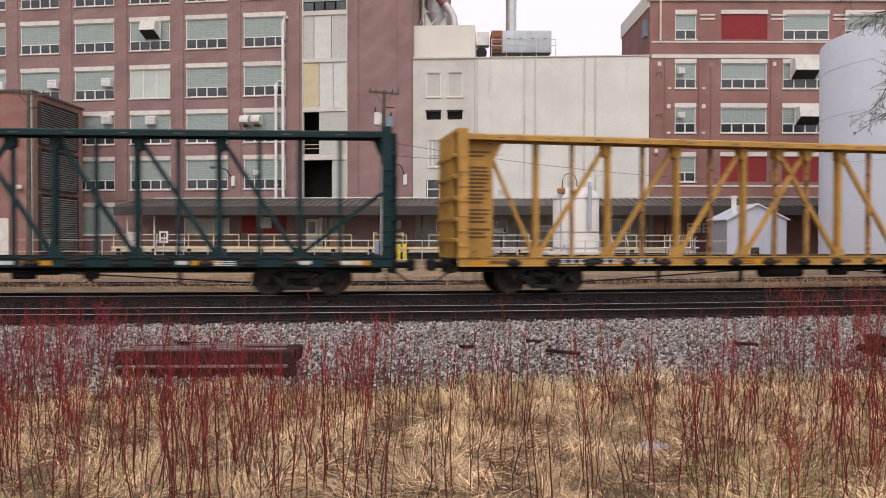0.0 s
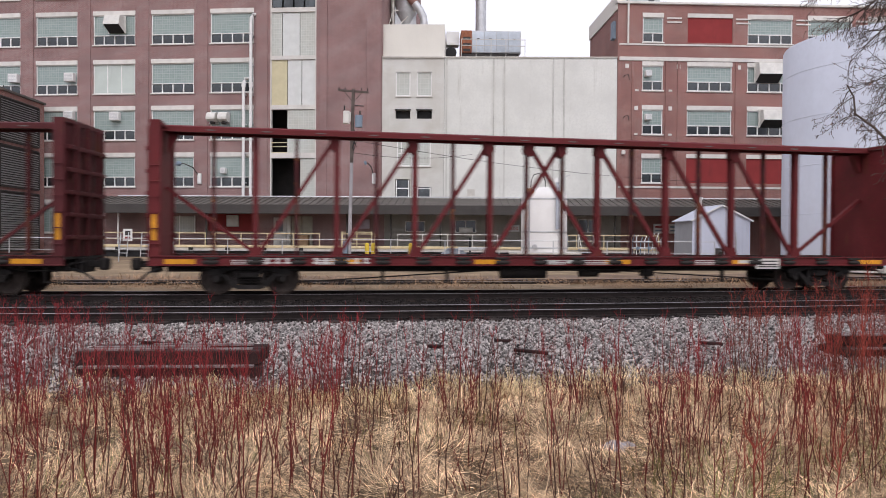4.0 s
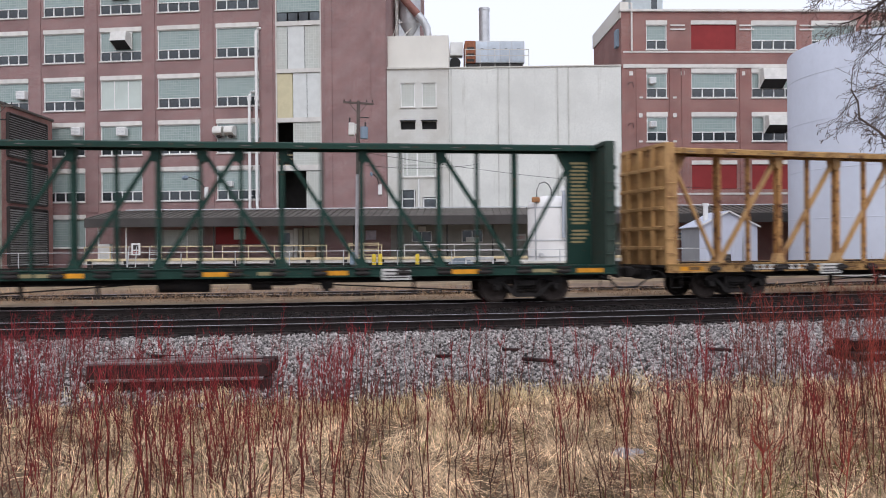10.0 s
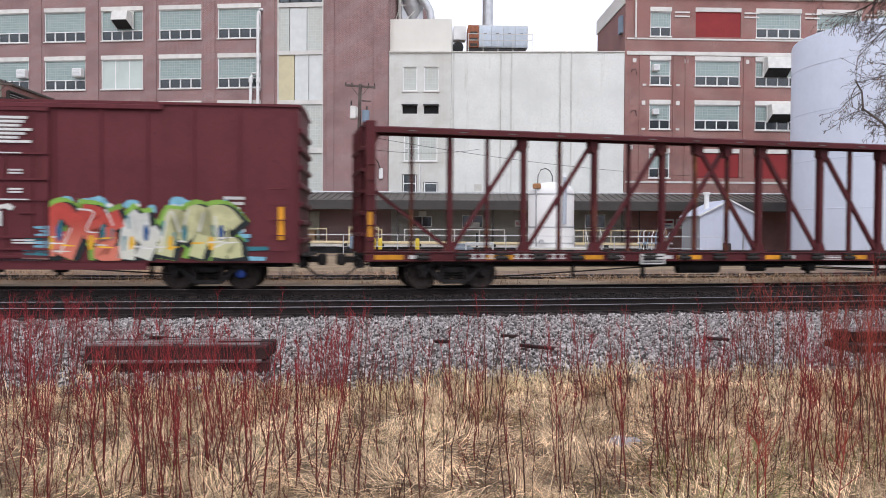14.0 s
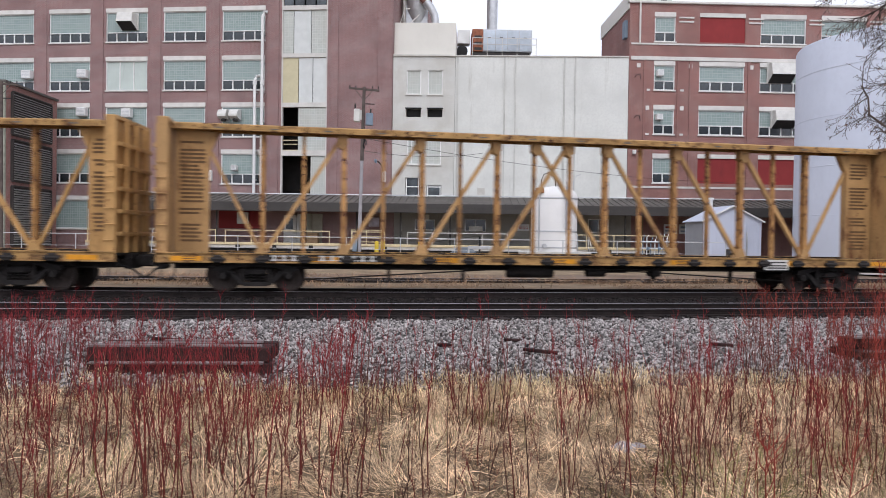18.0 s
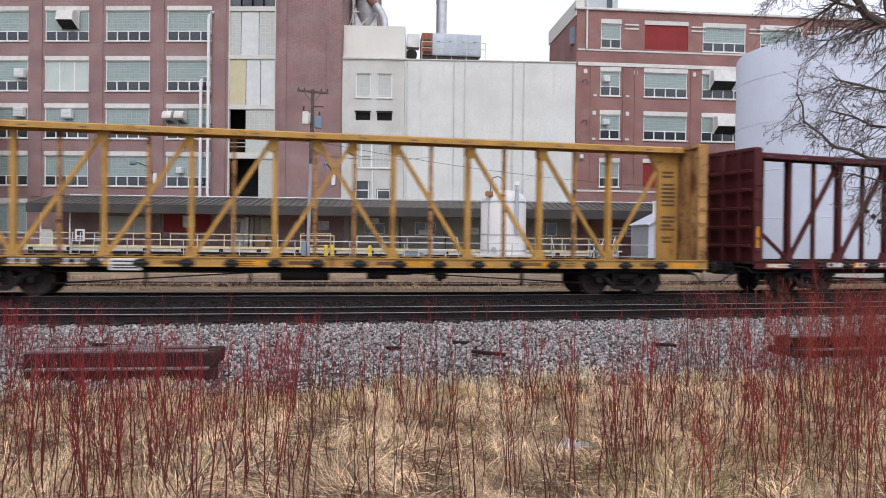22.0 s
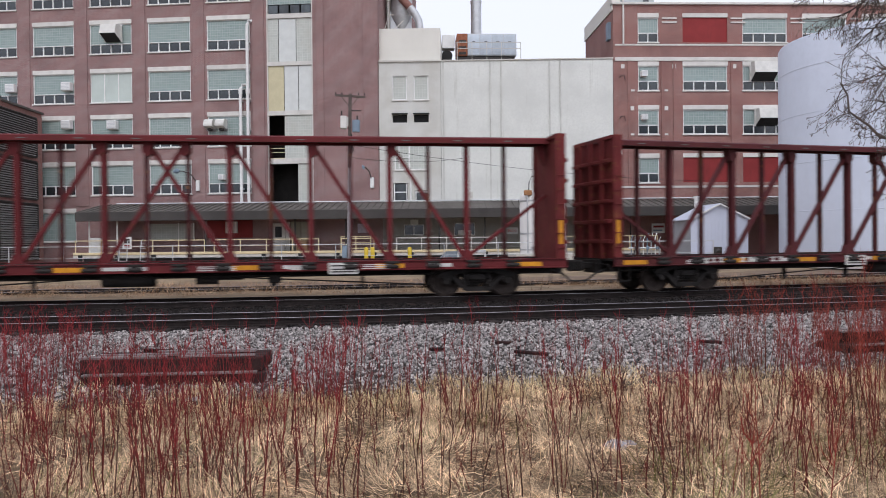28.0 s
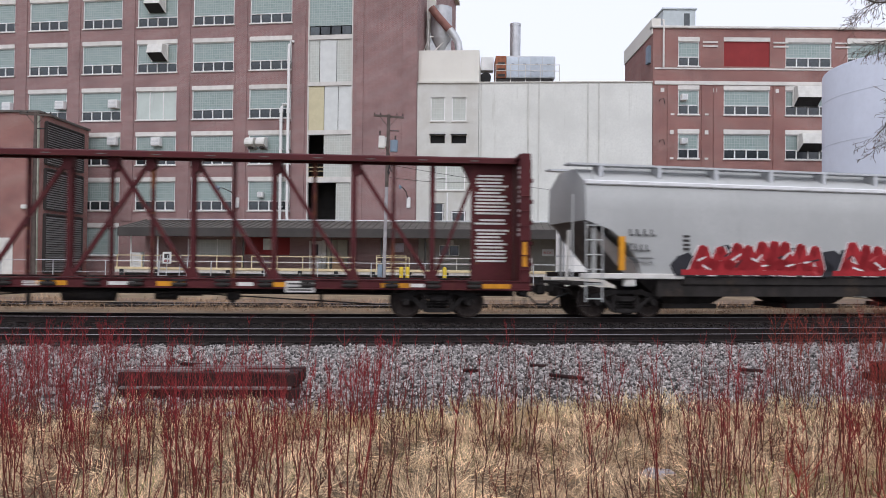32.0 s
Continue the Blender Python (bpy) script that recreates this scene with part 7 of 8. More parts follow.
def shed():
    s = thing("metal_shed", "small pale blue-grey gabled metal shed", "shed", pose(16.8, 46.0, 0.45))
    w, d, eave, ridge = 3.5, 3.2, 2.68, 3.54
    grey = mat("dull_grey_siding", (0.33, 0.34, 0.36), 0.7, var=0.08, scale=0.6)
    part("gable_wall", Geo().slab([(0, 0), (w, 0), (w, eave), (w / 2, ridge), (0, eave)], 1, 0.0, 0.06), M_SHED, s, "pale vertical siding on the gable")
    part("gable_wall", Geo().slab([(0, 0), (w, 0), (w, eave), (w / 2, ridge), (0, eave)], 1, d - 0.06, d), M_SHED, s)
    part("side_wall", Geo().box(0, 0.06, 0.06, d - 0.06, 0, eave), grey, s, "grey side wall")
    part("side_wall", Geo().box(w - 0.06, w, 0.06, d - 0.06, 0, eave), grey, s)
    for sg, x0 in ((1, -0.14), (-1, w + 0.14)):
        part("roof_sheet", Geo().slab([(x0, eave - 0.07), (w / 2, ridge + 0.02), (w / 2, ridge + 0.07), (x0, eave - 0.02)], 1, -0.14, d + 0.14), M_SHED, s, "pale metal roof sheet")
        part("barge_board", Geo().bar((x0, -0.16, eave - 0.06), (w / 2, -0.16, ridge + 0.03), 0.085, 0.03, (0, 1, 0)), M_WHITEPIPE, s, "white barge board")
    for i in range(15):
        x = 0.12 + i * 0.225
        part("siding_rib", Geo().box(x, x + 0.03, -0.02, 0.0, 0.05, eave - 0.1), M_SHED, s)
    part("flue", Geo().tube([(0.75, 1.0, 2.6), (0.75, 1.0, 3.95)], 0.15, 10).tube([(0.75, 1.0, 3.95), (0.75, 1.0, 4.1)], 0.2, 10), M_WHITEPIPE, s, "white roof flue with a cap")
    part("intake", Geo().box(1.35, 1.85, -0.14, 0.0, 0.55, 1.0, 0.03).tube([(1.6, -0.1, 0.75), (1.6, -0.3, 0.65)], 0.16, 10), M_FASCIA, s, "dark fan intake")
    part("downpipe", Geo().tube([(2.6, -0.07, 0.3), (2.6, -0.07, 2.0)], 0.05, 7), M_STEEL, s)


shed()


def dock_front():
    """The wall under the canopy with its doors, windows and loose things on the dock."""
    d = thing("dock_wall", "ground-floor wall behind the dock, brick and beige boards", "wall", DOCK, kind="structure")
    part("wall", Geo().box(-23.2, -2.28, 3.32, 3.48, 1.22, 3.95), M_BRICK, d, "red brick dock wall")
    board = mat("dirty_beige_boarding", (0.3, 0.285, 0.25), 0.85, var=0.12, scale=0.8, dirt=(0.2, 0.17, 0.14), amount=0.4, streak=4)
    part("wall", Geo().box(-2.26, 15.2, 3.3, 3.48, 1.22, 3.95), board, d, "beige boarded dock wall")
    part("wall", Geo().box(15.22, 44, 3.32, 3.48, 0.3, 3.95), M_BRICK_R, d)
    for i in range(17):
        u = -2.0 + i * 1.05
        part("batten", Geo().box(u, u + 0.05, 3.27, 3.3, 1.25, 3.9), board, d)
    def flat(name, u0, u1, z0, z1, m, lab, y=3.2, c=0.02):
        return part(name, Geo().box(u0, u1, y, 3.32, z0, z1, c), m, d, lab)
    flat("window", -19.8, -16.4, 2.25, 3.45, M_BLOCK_PALE, "wide glass-block window", 3.28)
    for u in (-19.85, -17.6, -16.45):
        part("mullion", Geo().box(u, u + 0.07, 3.24, 3.3, 2.2, 3.5), M_FRAME, d)
    flat("panel", -15.4, -12.0, 2.35, 3.65, M_REDPANEL, "dark red painted panel", 3.26)
    flat("service_box", -13.95, -13.1, 2.7, 3.55, M_AC, "grey service cabinet", 2.95)
    dr = flat("door", -10.5, -9.55, 1.25, 3.4, M_LINTEL, "white door with a dark pane", 3.2)
    part("pane", Geo().box(-10.3, -9.8, 3.18, 3.2, 2.35, 3.15), M_GLASS, dr)
    flat("door_frame", -9.5, -9.2, 1.25, 3.5, M_LINTEL, "white door jamb", 3.1)
    dr = flat("door", -9.15, -8.4, 1.25, 3.5, mat("drab_olive_beige_door", (0.34, 0.33, 0.26), 0.8, var=0.1), "drab beige double door", 3.2)
    flat("door", -8.35, -7.6, 1.25, 3.5, mat("drab_beige_door", (0.38, 0.36, 0.29), 0.8, var=0.1), "drab beige double door", 3.2)
    flat("sign", -4.15, -3.35, 2.62, 3.3, mat("pale_lilac_sign", (0.5, 0.46, 0.52), 0.7), "pale blank notice board", 3.24)
    for u0, u1, z0, z1 in ((-0.7, 0.78, 2.4, 3.2), (3.0, 4.56, 2.35, 3.3), (12.05, 13.55, 2.4, 3.4)):
        f = part("window", Geo().box(u0, u1, 3.22, 3.3, z0, z0 + 0.06).box(u0, u1, 3.22, 3.3, z1 - 0.06, z1).box(u0, u0 + 0.06, 3.22, 3.3, z0, z1).box(u1 - 0.06, u1, 3.22, 3.3, z0, z1).box((u0 + u1) / 2 - 0.03, (u0 + u1) / 2 + 0.03, 3.22, 3.3, z0, z1), M_FRAME, d, "low dark office window")
        part("pane", Geo().box(u0 + 0.06, u1 - 0.06, 3.26, 3.3, z0 + 0.06, z1 - 0.06), M_GLASS, f)
    part("air_conditioner", Geo().box(-0.2, 0.36, 2.95, 3.3, 3.2, 3.56, 0.02), M_AC, d)
    part("air_conditioner", Geo().box(3.3, 4.3, 2.95, 3.3, 2.35, 2.75, 0.02), M_AC, d)
    sg = flat("sign", 6.9, 7.75, 2.45, 2.95, M_WHITEPIPE, "white building sign with red letters", 3.22, 0.0)
    cu = bpy.data.curves.new("sign_text", "FONT")
    cu.body, cu.size, cu.align_x, cu.extrude = "BLDG", 0.26, "CENTER", 0.003
    cu.materials.append(mat("red_sign_paint", (0.5, 0.06, 0.05), 0.6, var=0.08))
    tx = new("sign_text", cu)
    tx.parent, tx.matrix_basis = sg, pose(7.32, 3.2, 2.6, 90, 0, 0)
    for u0, lab in ((17.6, "white sign with blue and red bars"), (18.7, "small white wall sign")):
        sn = flat("sign", u0, u0 + 0.95, 2.4, 3.1, M_WHITEPIPE, lab, 3.22, 0.0)
        part("sign_bar", Geo().box(u0 + 0.1, u0 + 0.85, 3.205, 3.22, 2.8, 2.95), M_REDPANEL if u0 < 18 else M_BLUEGREY, sn)
        part("sign_bar", Geo().box(u0 + 0.1, u0 + 0.75, 3.205, 3.22, 2.55, 2.65), M_BLUEGREY, sn)
    flat("conduit", 16.0, 16.06, 1.3, 3.9, M_FASCIA, "", 3.25, 0.0)


dock_front()


def loose_on_dock():
    c = thing("control_cabinet", "white electrical cabinet on the dock", "cabinet", DOCK @ Matrix.Translation((-23.2, 0.9, 1.22)))
    part("body", Geo().box(0, 0.85, 0, 0.5, 0, 1.2, 0.03), M_WHITEPIPE, c)
    part("door", Geo().box(0.04, 0.81, -0.02, 0.0, 0.05, 1.15, 0.01), M_WHITEPIPE, c)
    c = thing("notice_case", "white framed notice case on a dock railing", "notice case", DOCK @ Matrix.Translation((-20.4, 0.02, 1.6)))
    part("case", Geo().box(0, 0.65, 0, 0.07, 0, 0.85, 0.02), M_WHITEPIPE, c)
    part("panel", Geo().box(0.14, 0.52, -0.012, 0.0, 0.4, 0.72), M_FASCIA, c)
    part("panel", Geo().box(0.14, 0.52, -0.012, 0.0, 0.12, 0.3), M_REDPANEL, c)
    c = thing("cardboard_crate", "brown crate standing on the dock", "crate", DOCK @ Matrix.Translation((-8.3, 1.2, 1.22)))
    part("body", Geo().box(0, 0.75, 0, 0.7, 0, 0.85, 0.02), mat("brown_crate_board", (0.3, 0.2, 0.12), 0.85, var=0.15), c)
    part("lid", Geo().box(-0.02, 0.77, -0.02, 0.72, 0.85, 0.89), mat("brown_crate_lid", (0.33, 0.23, 0.14), 0.85, var=0.15), c)
    c = thing("pallet_rack", "cream steel pallet frame on the dock", "frame", DOCK @ Matrix.Translation((-5.0, 0.4, 1.22)))
    for x in (0.0, 1.05, 2.1):
        part("upright", Geo().box(x, x + 0.07, 0, 0.07, 0, 1.15), M_CREAMRAIL, c)
    for z in (0.25, 0.65, 1.08):
        part("bar", Geo().box(0, 2.17, 0, 0.05, z, z + 0.06), M_CREAMRAIL, c)
    for i, u in enumerate((-3.05, -2.62, -0.08)):
        b = thing("bollard", "yellow-painted steel bollard before the dock", "bollard", pose(u, 53.3, 0.48), group="yellow bollards before the dock")
        part("post", Geo().lathe([(0.14, 0.0), (0.14, 1.0), (0.11, 1.07), (0.04, 1.1)], 16), M_YELLOW, b, rounded=True)
        part("collar", Geo().lathe([(0.2, 0.0), (0.2, 0.06)], 16), M_CONC, b)
    for u in (-20.5, -19.0, 10.3):
        l = thing("dock_ladder", "pale steel ladder leaning on the dock edge", "ladder", DOCK @ Matrix.Translation((u, -0.15, 0.5)), group="steel ladders on the dock edge")
        for x in (0, 0.55):
            part("rail", Geo().tube([(x, -0.25, 0), (x, 0.05, 1.7), (x, 0.35, 1.75)], 0.03, 6), M_STEEL, l)
        for k in range(5):
            part("rung", Geo().tube([(0, -0.2 + 0.05 * k, 0.25 + 0.3 * k), (0.55, -0.2 + 0.05 * k, 0.25 + 0.3 * k)], 0.022, 6), M_STEEL, l)
    p = thing("pipe_manifold", "tangle of grey pipes and valves beside the shed", "pipework", pose(13.6, 47.5, 0.45))
    rng = random.Random(3)
    for k in range(8):
        x = 0.25 * k
        part("pipe", Geo().tube([(x, 0, 0), (x, 0, 1.3 + 0.4 * rng.random()), (x + 0.2, 0.3, 1.6 + 0.3 * rng.random())], 0.035, 7), rng.choice((M_STEEL, M_BLUEGREY, M_WHITEPIPE)), p)
    for z in (0.5, 0.95, 1.35):
        part("header", Geo().tube([(-0.2, -0.1, z), (2.0, -0.1, z)], 0.05, 8), M_STEEL, p)
    for x in (0.2, 0.9, 1.5):
        part("valve", Geo().box(x, x + 0.18, -0.25, -0.05, 0.85, 1.05, 0.03), M_BLUEGREY, p)
    st = thing("steel_stair", "white-railed steel steps up to the dock", "stair", DOCK @ Matrix.Translation((11.6, -1.3, 0.45)))
    for k in range(4):
        part("tread", Geo().box(0, 1.0, 0.3 * k, 0.3 * k + 0.28, 0.2 * k + 0.16, 0.2 * k + 0.2), M_STEEL, st)
    for x in (0.0, 1.0):
        part("handrail", Geo().tube([(x, 0.0, 0.1), (x, 0.0, 1.0), (x, 1.2, 1.85), (x, 1.2, 0.85)], 0.028, 6), M_LINTEL, st)
        part("stringer", Geo().bar((x, 0, 0.1), (x, 1.2, 0.82), 0.03, 0.16, (0, 0, 1)), M_STEEL, st)
    m = thing("covered_machine", "low blue-grey covered machine in the yard", "machine", pose(1.7, 47.0, 0.47))
    part("cover", Geo().slab([(0, 0), (1.7, 0), (1.65, 0.5), (1.3, 0.85), (0.5, 0.85), (0.1, 0.5)], 1, 0, 1.0), mat("blue_grey_cover", (0.2, 0.24, 0.28), 0.4, var=0.15), m)
    part("base", Geo().box(-0.05, 1.75, -0.05, 1.05, -0.02, 0.08), M_FASCIA, m)
    f = thing("wire_fence", "low rail fence with thin posts along the yard", "fence")
    n = 15
    for i in range(n):
        x = -26 + i * 3.1
        y = 44.6 - 0.03 * x
        part("post", Geo().tube([(x, y, 0.4), (x, y, 1.85)], 0.03, 6), M_STEEL, f)
    part("rail", Geo().tube([(-26, 45.38, 1.82), (17.4, 44.08, 1.82)], 0.022, 6), M_STEEL, f)
    part("rail", Geo().tube([(-26, 45.38, 1.15), (17.4, 44.08, 1.15)], 0.012, 5), M_STEEL, f)
    hy = thing("yard_hydrant", "grey standpipe with a valve wheel in the yard", "hydrant", pose(2.55, 46.0, 0.47))
    part("standpipe", Geo().tube([(0.9, 0, 0), (0.9, 0, 1.5)], 0.06, 8), M_WIRE, hy)
    part("header", Geo().box(0.2, 1.9, -0.1, 0.1, 0.75, 0.95, 0.02).box(0.2, 0.3, -0.1, 0.1, 0, 0.75).box(1.8, 1.9, -0.1, 0.1, 0, 0.75), M_STEEL, hy)


loose_on_dock()


# ---- beside the track ----
# pale colour that stands for sky reflected on the weathered sleeper tops
M_BOARD = mat("pale_sky_sheen_board", (0.2, 0.17, 0.165), 0.9, var=0.3, scale=4, fine=50, bump=0.4, dirt=(0.06, 0.04, 0.04), amount=0.4)


def tie_pile(x, y, turn, label, layers):
    p = thing("timber_pile", label, "timber pile", pose(x, y, 0.0, 0, 0, turn), group="piles of old sleepers")
    rng = random.Random(int(x * 7))
    for k, (n, y0) in enumerate(layers):
        for i in range(n):
            a = rng.uniform(-0.05, 0.05)
            part("old_sleeper", Geo().box(-1.19, 1.19, -0.115, 0.115, 0.0, 0.185, 0.014), M_OLDTIE, p, at=pose(a, y0 + 0.25 * i, 0.02 + 0.195 * k, 0, 0, rng.uniform(-0.7, 0.7)))
    # thin boards added along the edges to draw that pale sheen
    part("loose_board", Geo().box(-1.2, 0.3, -0.06, 0.05, 0, 0.03), M_BOARD, p, "added pale board for the sky's sheen on the weathered tops", at=pose(0.2, -0.05, 0.02 + 0.195 * len(layers), 0, 0, 0.6))
    part("loose_board", Geo().box(-0.4, 0.95, -0.05, 0.05, 0, 0.03), M_BOARD, p, at=pose(0.1, 0.2, 0.02 + 0.195 * len(layers), 0, 0, -1.0))
    part("loose_board", Geo().box(-1.1, 1.15, -0.05, 0.05, 0, 0.022), M_BOARD, p, at=pose(0.0, -0.40, 0.205, 3, 0, 0.5))
    part("loose_board", Geo().box(-1.18, -0.05, -0.05, 0.05, 0, 0.025), M_BOARD, p, at=pose(0.0, -0.26, 0.02 + 0.195 * len(layers), 3, 0, -0.4))
    part("loose_board", Geo().box(0.1, 1.1, -0.04, 0.04, 0, 0.022), M_BOARD, p, at=pose(0.0, -0.24, 0.02 + 0.195 * len(layers), 3, 0, 0.9))


tie_pile(-3.24, 10.75, 2, "low pile of old reddish-brown sleepers among red twigs", ((3, -0.27), (3, -0.2)))
tie_pile(8.0, 12.6, 9, "second low pile of old sleepers behind a dogwood thicket", ((3, -0.25), (1, 0.0)))
for x, y, l, a in ((1.9, 12.3, 0.55, -12), (5.2, 13.3, 0.4, 8), (1.6, 13.6, 0.3, 20), (-4.2, 13.2, 0.6, 3), (0.4, 12.9, 0.28, 40)):
    solid("wood_scrap", Geo().box(-l / 2, l / 2, -0.04, 0.04, 0, 0.05, 0.01), M_OLDTIE, "dark scrap of timber lying on the ballast", "wood scrap", "timber scraps on the ballast", at=pose(x, y, 0.11, 3, 4, a))

stones("ballast_stones", -14.7, -6.3, -15, 17, 112000, 0.0235, lambda p, o: 0.03 + 0.08 * np.clip((o + 14.7) / 7, 0, 1), M_STONE, "grey broken stone ballast, each stone fist-sized", 21, fade=1.0)
stones("track_stones", -6.4, 2.6, -17, 21, 26000, 0.036, 0.125, M_STONE_D, "dark oil-stained ballast between the rails", 22)


def ribbons(n, rng, area, lengths, lean, width, bend):
    """Grass blades as narrow bent strips: returns vertices and quads."""
    x0, x1, y0, y1 = area
    x, y = rng.uniform(x0, x1, n), rng.uniform(y0, y1, n)
    L = rng.uniform(*lengths, n)
    # neighbouring blades fall the same way, in swirls, and stand in tufts
    a = 2.6 * np.sin(1.9 * x + 0.8 * y) + 2.2 * np.sin(2.6 * y - 1.3 * x + 1.0) + 1.2 * np.sin(5.1 * x + 3.7 * y) + rng.normal(0, 0.75, n)
    t = np.radians(rng.uniform(*lean, n))
    L = L * (1.0 + 0.3 * np.sin(3.3 * x + 1.1 * y) * np.sin(2.9 * y - 1.7 * x + 0.6))
    d = np.stack([np.cos(a) * np.sin(t), np.sin(a) * np.sin(t), np.cos(t)], 1)
    side = np.stack([-np.sin(a), np.cos(a), np.zeros(n)], 1)
    flip = rng.uniform(-1, 1, n)[:, None]
    side = side + np.array([0, 0, 1.0]) * flip * 0.6
    w = (rng.uniform(*width, n) / 2)[:, None]
    base = np.stack([x, y, np.full(n, 0.0)], 1)
    far = base[:, 1] > 20
    base[far, 2] = 0.2
    base[:, 2] += rng.uniform(0.0, 0.05, n)
    drop = np.array([0, 0, -1.0]) * (rng.uniform(*bend, n) * L)[:, None]
    mid = base + d * (L * 0.55)[:, None] + drop * 0.25
    tip = base + d * L[:, None] + drop
    tip[:, 2] = np.maximum(tip[:, 2], base[:, 2] * 0.9 + 0.01)
    v = np.stack([base - side * w, base + side * w, mid - side * w * 0.9, mid + side * w * 0.9, tip - side * w * 0.15, tip + side * w * 0.15], 1)
    q = np.array([(0, 1, 3, 2), (2, 3, 5, 4)])
    f = (q[None] + 6 * np.arange(n)[:, None, None]).reshape(-1, 4)
    return v.reshape(-1, 3), f


def grass(name, n, seed, lengths, lean, width, bend, material, label, y0=4.9, y1=11.3, x0=-7.2, x1=9.6, edge=True, clump=0.0, fringe=0.0):
    rng = np.random.default_rng(seed)
    v, f = ribbons(n, rng, (x0, x1, y0, y1), lengths, lean, width, bend)
    b = v.reshape(-1, 6, 3)
    bx, by = b[:, 0, 0], b[:, 0, 1]
    limit = grass_edge(bx) + 0.3 * np.sin(bx * 1.9) * np.cos(bx * 0.7 + 0.5) + 0.2 * np.sin(bx * 4.3)
    keep = by < limit + rng.uniform(-0.3, 0.35, n) if edge else np.ones(n, bool)
    if fringe:
        keep &= by > limit - rng.uniform(0.1, fringe, n)
    if clump:
        c = np.array([noise.noise((px * clump, py * clump, seed * 0.37)) for px, py in zip(bx, by)])
        keep &= c > rng.uniform(-0.35, 0.3, n)
    b = b[keep]
    m = len(b)
    q = np.array([(0, 1, 3, 2), (2, 3, 5, 4)])
    return soup(name, b.reshape(-1, 3), (q[None] + 6 * np.arange(m)[:, None, None]).reshape(-1, 4), material, label, "dry grass")


# sheet under the blades whose dark colour paints the shadow gaps of the grass
soil = Geo()
for j in range(27):
    for i in range(69):
        x, y = -7.4 + 0.25 * i, 4.0 + 0.25 * j
        soil.v.append((x, min(y, float(grass_edge(x))), ground_z(x, y) + 0.015 + 0.03 * noise.noise((x * 2, y * 2, 9))))
soil.f = [(j * 69 + i, j * 69 + i + 1, (j + 1) * 69 + i + 1, (j + 1) * 69 + i) for j in range(26) for i in range(68)]
solid("grass_litter", soil, M_SOIL, "brown litter under the dead grass, darkened for the shadow between blades", "ground", kind="structure", rounded=True)
grass("matted_dry_grass", 112000, 31, (0.1, 0.31), (50, 88), (0.0022, 0.0055), (0.0, 0.35), M_STRAW, "matted dead straw-coloured grass")
grass("brown_dry_grass", 70000, 32, (0.1, 0.3), (45, 86), (0.0025, 0.006), (0.0, 0.35), M_STRAW_B, "dull brown dead grass low in the mat", clump=0.5)
grass("standing_dry_grass", 9000, 33, (0.2, 0.5), (15, 65), (0.003, 0.006), (0.1, 0.6), M_STRAW, "pale tufts of standing dead grass", clump=0.9)
grass("green_grass", 9000, 34, (0.12, 0.3), (20, 70), (0.004, 0.007), (0.1, 0.4), M_GREENGR, "sparse yellow-green grass in the straw", y1=9.5, x0=-5.0, clump=0.6)
grass("green_tufts", 2300, 37, (0.2, 0.42), (10, 65), (0.004, 0.008), (0.1, 0.5), M_GREENGR, "yellow-green grass coming up in the straw", y0=5.0, y1=6.9, x0=1.2, x1=7.0, clump=0.9)
M_FRINGE = mat("pale_yellow_grass_blades", (0.7, 0.55, 0.3), 0.8, var=0.25, scale=1.3, fine=20, bump=0, island=0.4)
grass("edge_grass", 42000, 35, (0.14, 0.34), (8, 60), (0.0025, 0.006), (0.0, 0.4), M_FRINGE, "pale yellow grass along the ballast edge", y0=8.0, y1=11.3, clump=0.7, fringe=1.3)
grass("strip_grass", 26000, 36, (0.15, 0.45), (30, 88), (0.006, 0.014), (0.0, 0.3), M_STRAW_B, "dead grass strip behind the main track", y0=25.5, y1=33.0, x0=-19, x1=24, edge=False, clump=0.4)


